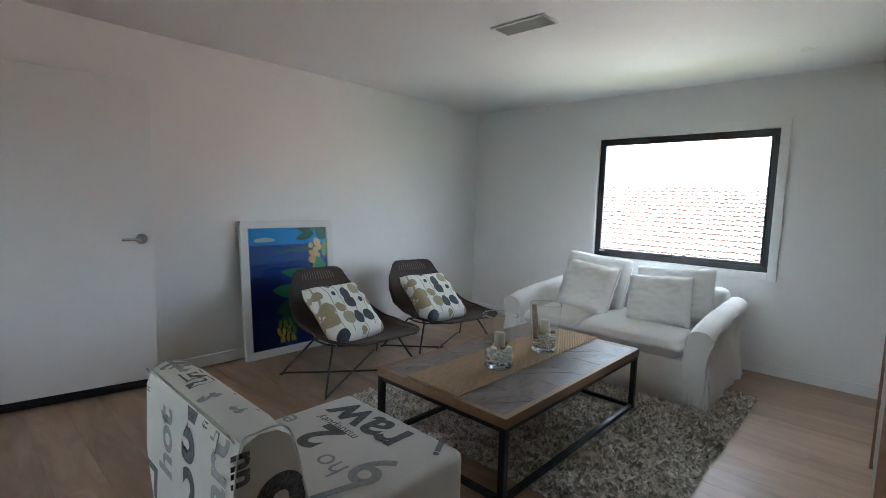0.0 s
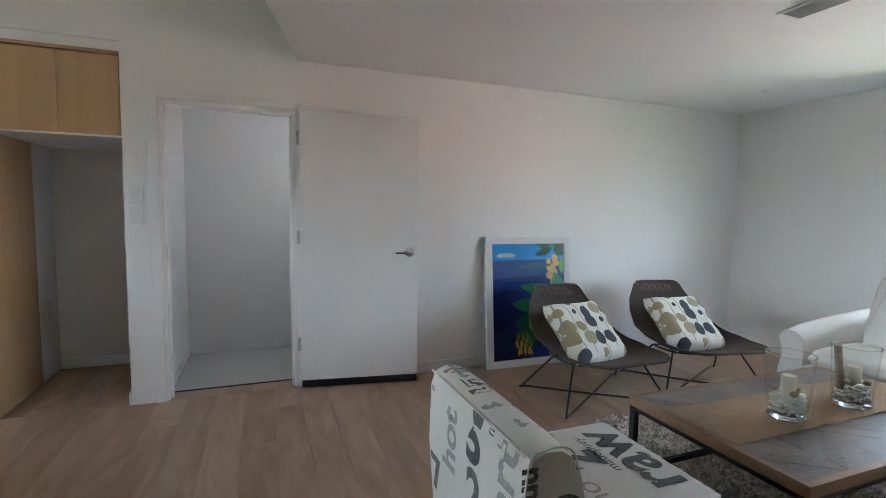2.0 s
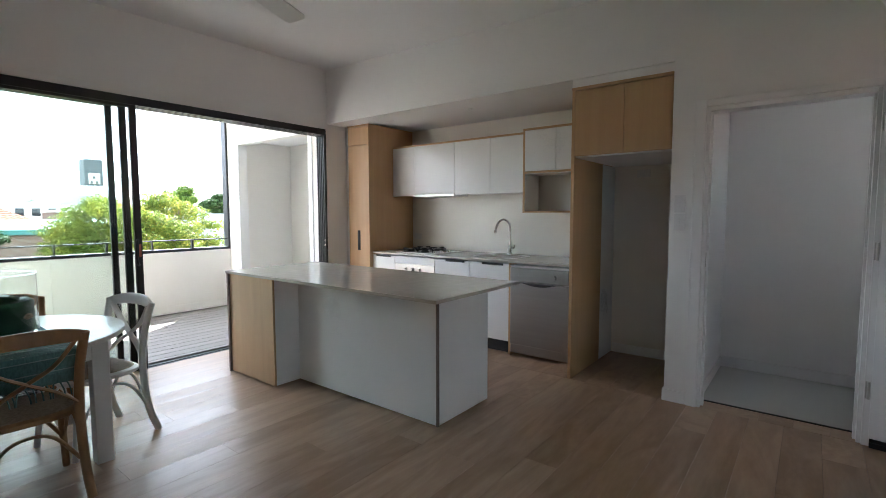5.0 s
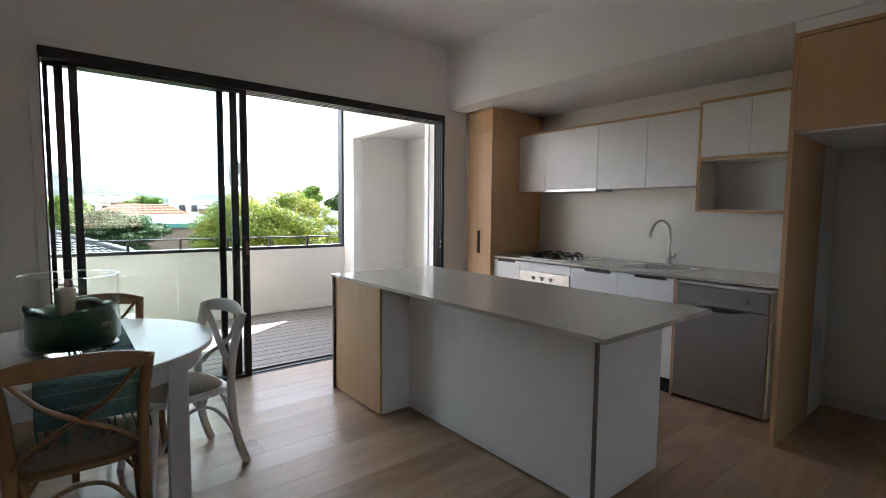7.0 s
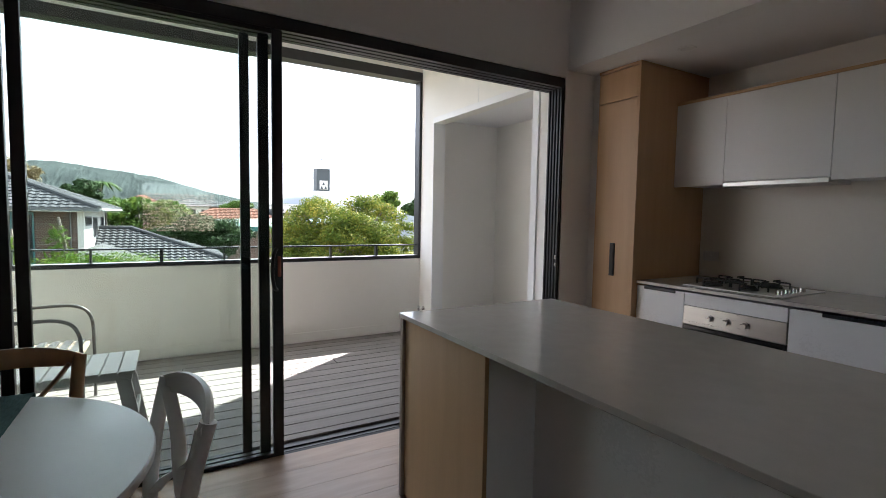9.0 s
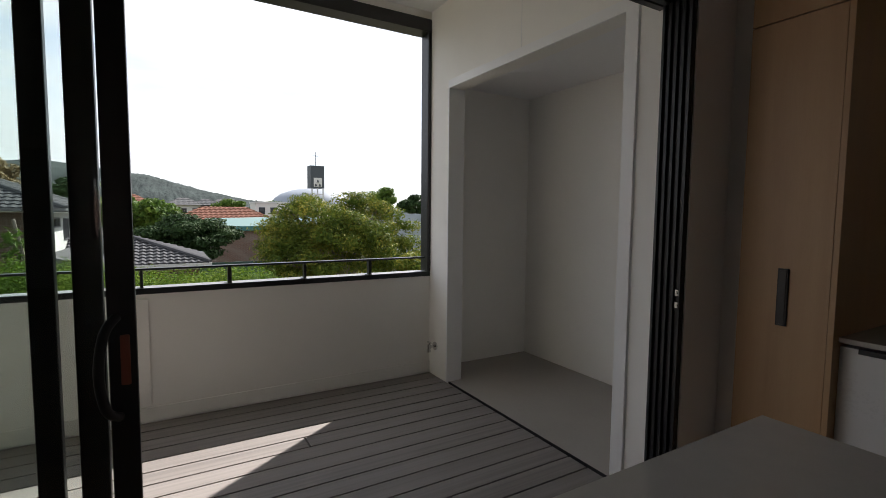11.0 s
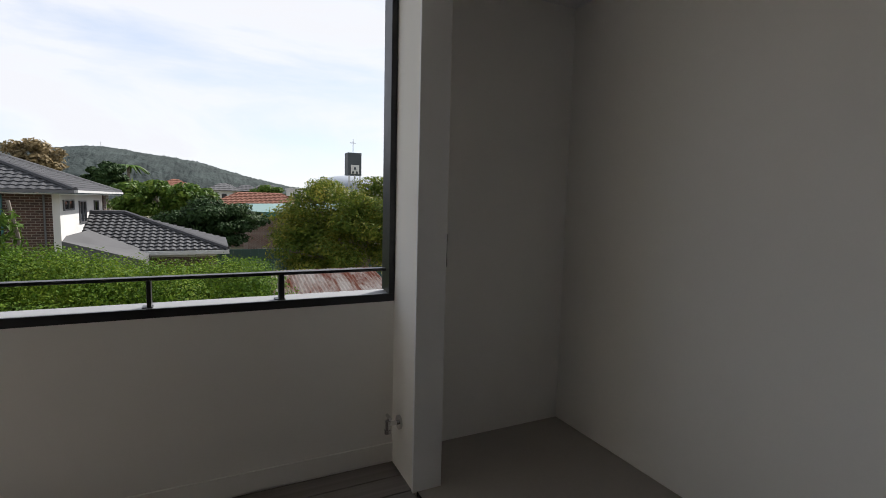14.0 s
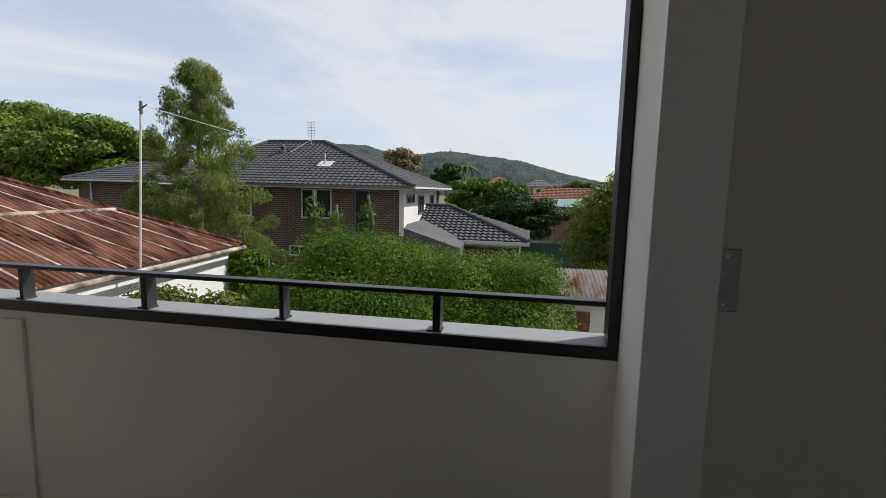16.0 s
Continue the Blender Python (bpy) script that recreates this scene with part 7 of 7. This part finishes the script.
# trees
gm = thing("gum_tree", "tall slender gum tree with drooping leaves", "tree", (-20.0, -7.5, GZ - 0.2))
part("trunk", tube([(-20, -7.5, GZ - 0.25), (-20.05, -7.6, 0.0), (-20, -7.5, 2.6), (-20, -7.6, 5.0)], 0.11, 9), BARK, gm, "slim grey trunk", True)
gr = random.Random(17)
gbl = []
for k in range(400):
    h = gr.random() ** 1.2
    rad = (2.05 * (1 - h) ** 0.75 + 0.42) * gr.uniform(0.2, 1.08)
    q = gr.uniform(0, 6.283)
    sz = gr.uniform(0.16, 0.34)
    gbl.append(((-20 + rad * math.cos(q), -7.5 + rad * math.sin(q), -0.5 + 5.8 * h - 0.25 * rad), (sz, sz, sz * 0.85)))
for bc, br in gbl[:26]:
    part("limb", tube([(-20, -7.5, bc[2] - 0.7), ((-20 + bc[0]) / 2, (-7.5 + bc[1]) / 2, bc[2] - 0.2), bc], 0.022, 6), BARK, gm, "", True)
leaves("crown", gbl, 60000, 0.060, L_GUM, gm, 5, 1.0, 0.26)
tree("fig_tree", "huge spreading dark green tree", (-41, -35, 3.4), (6, 8.5, 4.6), L_FIG, 60000, 0.17, 6, True, 110, 0.0, 0.5, 0.19, group="far trees")
tree("fig_tree", "huge spreading dark green tree", (-44, -46, 4.0), (6, 8, 5.6), L_FIG, 45000, 0.18, 7, True, 90, 0.0, 0.5, 0.20, group="far trees")
tree("autumn_leaved_tree", "yellow-green spreading tree beyond the fence", (-22.0, 8.3, 0.0), (2.4, 4.2, 2.6), L_YEL, 80000, 0.054, 8, True, 170, 0.1, 0.5, 0.155)
tree("autumn_leaved_tree", "low yellow-green tree beside the shed", (-20.0, 11.2, -0.6), (1.2, 1.3, 0.9), L_YEL, 8000, 0.07, 9, True, 14, 0.1, 0.55, 0.4)
tree("dark_round_tree", "dense dark glossy round tree", (-34.0, 3.2, -0.35), (2.4, 3.3, 1.7), L_DARK, 30000, 0.09, 10, True, 70, 0.0, 0.55, 0.24)
for i, (c, r, mt, lab) in enumerate((((-48, -0.8, 0.9), (3, 3.5, 2.0), L_TREE, "broad green tree behind the houses"), ((-62, -6.3, 3.1), (2, 2.2, 1.7), L_DARK, "dark green tree behind the roof"), ((-58, -10.8, 4.3), (2, 2.7, 1.9), L_BROWN, "brownish tree behind the roof"),
                                     ((-90, 11.5, 1.5), (3, 3.6, 2.4), L_TREE, "round green tree in the distance"), ((-100, 21, 1.4), (4, 5, 2.2), L_TREE, "round green tree in the distance"), ((-75, 33.0, 3.6), (2, 2.6, 2.2), L_TREE, "tall tree beyond the shed"),
                                     ((-75, 38.5, 2.6), (2, 3, 2.0), L_DARK, "dark tree beyond the shed"), ((-120, 3, 0.6), (5, 8, 2), L_DARK, "dark trees in the distance"), ((-130, 24, 1.2), (5, 9, 2), L_DARK, "dark trees in the distance"), ((-68, 1.5, 1.0), (2.5, 2.6, 1.8), L_TREE, "green tree behind the houses"),
                                     ((-140, 52, 2.0), (6, 12, 3), L_TREE, "dark trees in the distance"))):
    tree("distant_tree", lab, c, r, mt, 3000 if mt is L_BROWN else 9000, 0.12 + 0.0010 * abs(c[0]), 70 + i, True, 34, 0, 0.55, 0.28, group="distant trees")
pl = thing("palm", "small palm behind the roofs", "palm tree", (-70, -5.5, GZ - 0.2))
part("trunk", tube([(-70, -5.5, GZ - 0.2), (-70, -5.4, 1), (-70, -5.5, 4.6)], 0.15, 8), BARK, pl, "", True)
for k in range(12):
    q = k * 0.524
    part("frond", thicken(sheet([[(-70 + math.cos(q) * t_ * 2.2 - math.sin(q) * w * 0.28 * math.sin(math.pi * min(t_ + 0.1, 1)), -5.5 + math.sin(q) * t_ * 2.2 + math.cos(q) * w * 0.28 * math.sin(math.pi * min(t_ + 0.1, 1)), 4.6 + 1.1 * t_ - 1.9 * t_ * t_ - 0.1 * abs(w)) for w in (-1, 0, 1)] for t_ in (0, 0.25, 0.5, 0.75, 1)]), 0.02), L_TREE, pl)

# town beyond
FENCE = mat("dark_green_fence", (0.018, 0.05, 0.042), 0.5, var=0.12)
fe = thing("yard_fence", "dark green corrugated yard fence", "fence", (-30, 8, GZ - 0.2))
for k in range(24):
    part("fence_panel", box(-31.0 - 0.06 * (k % 2), -30.95, 2.5 + k * 0.4, 2.895 + k * 0.4, GZ - 0.2, -1.35), FENCE, fe)
tb = thing("brick_building", "low brown brick building with a teal metal roof", "building", (-46, 9, GZ - 0.2))
part("wall", box(-50, -44.5, 5.6, 15, GZ - 0.2, -0.1), BRICKR, tb)
part("roof", poly([(-44.3, 5.2, 0.10), (-44.3, 15.2, 0.35), (-51, 15.2, 1.0), (-51, 5.2, 0.75)]), mat("teal_metal_roof", (0.11, 0.19, 0.18), 0.7, metal=0.0, var=0.12), tb, "teal sheet roof")
part("fascia", box(-44.35, -44.25, 5.2, 15.2, -0.15, 0.22), mat("teal_fascia", (0.03, 0.13, 0.12), 0.5), tb)
tr2 = thing("terracotta_house", "house with a faded terracotta tile roof", "house", (-62, 8, GZ - 0.2))
part("wall", box(-66, -59, 3.0, 13, GZ - 0.2, 0.3), BRICKR, tr2)
fcs, (ra, rb) = hip(-66.5, -58.5, 2.6, 13.4, 0.3, 1.9, 3.2)
roof(tr2, "roof_face", fcs, TERRA, "terracotta tiles", pitch=0.5, roll=0.5, wave=0.06, step=0.06)
for i, (x, y0, y1, z, mt, lab) in enumerate(((-70, 12.6, 17.0, 2.5, HWHITE, "flat-roofed pale building among the trees"), (-58, 13.8, 17.6, 1.5, BRICKR, "flat-roofed brick building among the trees"), (-95, 2.5, 7.5, 2.4, HWHITE, "pale house in the distance"), (-110, 7, 12, 2.6, LEAD, "grey house in the distance"),
                                             (-100, -5, -0.5, 3.0, LEAD, "grey roofed house in the distance"), (-130, 12, 19, 3.2, HWHITE, "pale house in the distance"))):
    t = thing("distant_building", lab, "building", (x, (y0 + y1) / 2, GZ - 0.2), group="distant buildings")
    part("wall", box(x - 5, x, y0, y1, GZ - 0.2, z), mt, t)
    if i < 2:
        part("parapet", box(x - 5.1, x + 0.1, y0 - 0.1, y1 + 0.1, z, z + 0.25), GUTTER, t)
    else:
        ff, _ = hip(x - 5.6, x + 0.6, y0 - 0.5, y1 + 0.5, z, z + 1.3, 2.4)
        roof(t, "roof_face", ff, (LEAD, SLATE, TERRA, LEAD)[i - 2], "", pitch=0.8, roll=0.8, wave=0.05, step=0.05)
    for k in range(3):
        yy = y0 + (y1 - y0) * (k + 0.5) / 3
        part("window", box(x + 0.0, x + 0.03, yy - 0.4, yy + 0.4, z - 1.4, z - 0.5), DWIN, t)
s2 = thing("steel_shed", "tall pale blue-grey corrugated steel shed", "shed", (-33, 18.5, GZ - 0.2))
BLUEST = mat("blue_grey_steel", (0.30, 0.34, 0.37), 0.5, metal=0.2, var=0.12, scale=2)
part("wall", box(-38, -30, 16.6, 26, GZ - 0.2, 1.35), BLUEST, s2)
part("gable", poly([(-30.0, 16.6, 1.35), (-30.0, 26, 1.35), (-30.0, 19.0, 2.6)]), BLUEST, s2)
for k in range(26):
    part("rib", box(-30.0, -29.96, 16.65 + k * 0.12, 16.69 + k * 0.12, GZ - 0.2, 1.4 + k * 0.05), BLUEST, s2)
part("roof_edge", join(rod((-29.9, 16.3, 1.2), (-29.9, 19.0, 2.65), 0.09, n=6), rod((-29.9, 19.0, 2.65), (-29.9, 26.5, 1.2), 0.09, n=6)), GUTTER, s2)
part("rail", box(-29.98, -29.9, 16.6, 26, -0.75, -0.62), GUTTER, s2)

# church hall with a bell tower
ch = thing("bell_tower", "dark bell tower with a pale square emblem and a cross", "tower", (-110, 32, GZ - 0.2))
DKT = mat("dark_cladding", (0.045, 0.055, 0.062), 0.5, var=0.15)
part("block", box(-113, -110, 30.5, 33.55, 6.85, 11.85), DKT, ch, "dark clad upper block")
for y in (30.7, 31.95, 33.2):
    part("leg", box(-110.4, -110.1, y, y + 0.22, GZ - 0.2, 6.85), GUTTER, ch)
for z in (2.0, 4.2, 5.4):
    part("cross_brace", box(-110.35, -110.15, 30.7, 33.4, z, z + 0.18), GUTTER, ch)
em = part("emblem", box(-109.99, -109.95, 31.15, 33.0, 7.15, 9.15), HWHITE, ch, "white square emblem")
for y, z in ((32.07, 8.45), (31.62, 7.55), (32.52, 7.55)):
    part("bell_shape", join(rod((-109.93, y, z - 0.25), (-109.93, y, z + 0.25), 0.26, 0.12), rod((-109.93, y, z - 0.32), (-109.93, y, z - 0.25), 0.30)), DKT, em)
part("spire_cross", join(box(-111.6, -111.5, 31.97, 32.07, 11.85, 15.0), box(-111.6, -111.5, 31.35, 32.7, 14.1, 14.2)), DGUTTER, ch, "thin metal cross")
dm = thing("domed_hall", "wide shallow pale domed roof of a hall", "hall", (-122, 33, GZ - 0.2))
part("dome", lathe([(10.2, 3.2), (9.6, 4.6), (8.0, 5.9), (5.0, 6.9), (2.0, 7.3), (0.0, 7.35)], 48, (-122, 34.5, 0)), mat("pale_metal_dome", (0.24, 0.27, 0.31), 0.6, metal=0.0, var=0.1), dm, "", True)
part("drum", rod((-122, 34.5, GZ - 0.2), (-122, 34.5, 3.2), 10.0, n=48), HWHITE, dm)

# the wooded hill
prof = [(-330, 30), (-260, 58), (-205, 55), (-160, 42), (-129, 45.5), (-108, 48.5), (-86, 48), (-60, 44), (-35, 41.5), (-10, 38), (15, 31), (40, 24), (82, 15), (130, 9), (200, 6), (320, 4)]
hb = []
for i in range(26):
    f = i / 25
    row = []
    for j in range(760):
        y = -330 + 650 * j / 759
        z = np.interp(y, [p[0] for p in prof], [p[1] for p in prof])
        z = GZ + (z - GZ) * math.sin(f * math.pi / 2) ** 0.9
        bmp = (1.3 * noise.noise(Vector((y * 0.06, i * 0.8, 3))) + 1.5 * abs(noise.noise(Vector((y * 0.23, i * 0.9, 9)))) + 0.9 * abs(noise.noise(Vector((y * 0.55, i * 1.7, 5))))) * (f > 0)
        row.append((-480 - 120 * f + 3.0 * noise.noise(Vector((y * 0.2, i * 1.1, 0))), y, z + bmp))
    hb.append(row)
# distance haze is mixed into both tones: blue-grey in place of leaf green
HILL = mat("hazed_wooded_hill", (0.033, 0.041, 0.041), 0.95, var=0.35, scale=0.06, fine=0.35, bump=0.6, depth=2.0, tint=(0.054, 0.065, 0.062), spec=0.05)
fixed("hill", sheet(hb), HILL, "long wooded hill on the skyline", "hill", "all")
hm = thing("hill_mast", "thin mast on the hilltop", "mast", (-598, -98, 46))
part("pole", rod((-598, -98, 44), (-598, -98, 54), 0.35, 0.2), DGUTTER, hm)

# neighbour's roof outside the living room window
nr = thing("neighbour_roof", "sunlit pale tiled roof outside the window", "roof", (16, 4, GZ - 0.2))
roof(nr, "roof_face", [((11.5, -8.0, -1.2), (11.5, 22.0, -1.2), (20.0, -8.0, 2.2), (20.0, 22.0, 2.2))], SALMON, "pale terracotta tiles", pitch=0.36, roll=0.32, wave=0.04, step=0.045)
# near-black strips laid on the lips draw the shade below each tile row
TILE_SHADE = mat("tile_shade_black", (0.013, 0.012, 0.011), 1.0, var=0.2, spec=0.0, bump=0)
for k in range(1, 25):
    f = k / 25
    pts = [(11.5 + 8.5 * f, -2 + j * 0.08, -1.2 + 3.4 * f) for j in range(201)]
    part("shade_strip", sheet([[(x - 0.030, y, z + 0.030 + 0.020 * math.cos(2 * math.pi * (y + 8) / 0.32)) for x, y, z in pts], [(x - 0.038, y, z + 0.068 + 0.020 * math.cos(2 * math.pi * (y + 8) / 0.32)) for x, y, z in pts]]), TILE_SHADE, nr, "black strip drawn as the shade under a row of tiles")
part("wall", box(11.9, 28, -8, 22, GZ - 0.2, -1.25), HWHITE, nr)
part("back_slope", poly([(20, -8, 2.2), (20, 22, 2.2), (28.5, 22, -1.2), (28.5, -8, -1.2)]), SALMON, nr)
part("ridge_cap", rod((20, 4.9, 2.23), (20, 22, 2.23), 0.10, n=8), SALMON, nr)
part("vent_cowl", join(rod((18.6, 4.4, 1.6), (18.6, 4.4, 2.05), 0.05), lathe([(0.0, 2.2), (0.14, 2.18), (0.2, 2.08), (0.06, 2.02)], 16, (18.6, 4.4, 0))), GUTTER, nr, "small roof vent")

# ---- boards of the floor and the deck ----
def boards(parent, name, x0, x1, y0, y1, w, length, z, t, gap, material, seed):
    rng = random.Random(seed)
    shared = {}
    x = x0
    while x < x1 - 0.01:
        ww = min(w, x1 - x)
        y = y0 - rng.random() * length
        while y < y1:
            a, b = max(y, y0), min(y + length, y1)
            if b - a > 0.02:
                key = (round(ww, 3), round((b - a) * 20) / 20)
                if key not in shared:
                    bm = box(-ww / 2 + gap / 2, ww / 2 - gap / 2, -0.5, 0.5, -t, 0)
                    me = bpy.data.meshes.new(name)
                    bm.to_mesh(me)
                    bm.free()
                    me.materials.append(material)
                    shared[key] = me
                ob = new(name, shared[key])
                ob.parent = parent
                ob.matrix_basis = Matrix.LocRotScale((x + ww / 2, (a + b) / 2, z), None, (1, b - a - gap, 1))
            y += length
        x += w


fl = tagged(new("floor"), "wide warm oak floorboards laid lengthwise", "floor", kind="structure")
boards(fl, "plank", WX, EX, SY, NY, 0.185, 2.0, 0.0, 0.012, 0.0013, FLOOR, 3)
boards(fl, "plank", DX0 - 0.01, 1.5, NY + 0.001, 4.15, 0.185, 2.0, 0.0, 0.012, 0.0013, FLOOR, 6)
boards(fl, "plank", WX, -0.6, NY + 0.001, 5.0, 0.185, 2.0, 0.0, 0.012, 0.0013, FLOOR, 4)
dk = tagged(new("deck"), "weathered grey deck boards of the balcony", "deck", kind="structure")
boards(dk, "deck_board", BX, -4.505, BY0, 4.008, 0.137, 60.0, -0.008, 0.02, 0.011, DECK, 5)
fixed("deck_base", box(BO, -4.49, BY0, 4.0, -0.3, -0.035), RUBBER, "dark void under the deck boards", "floor")
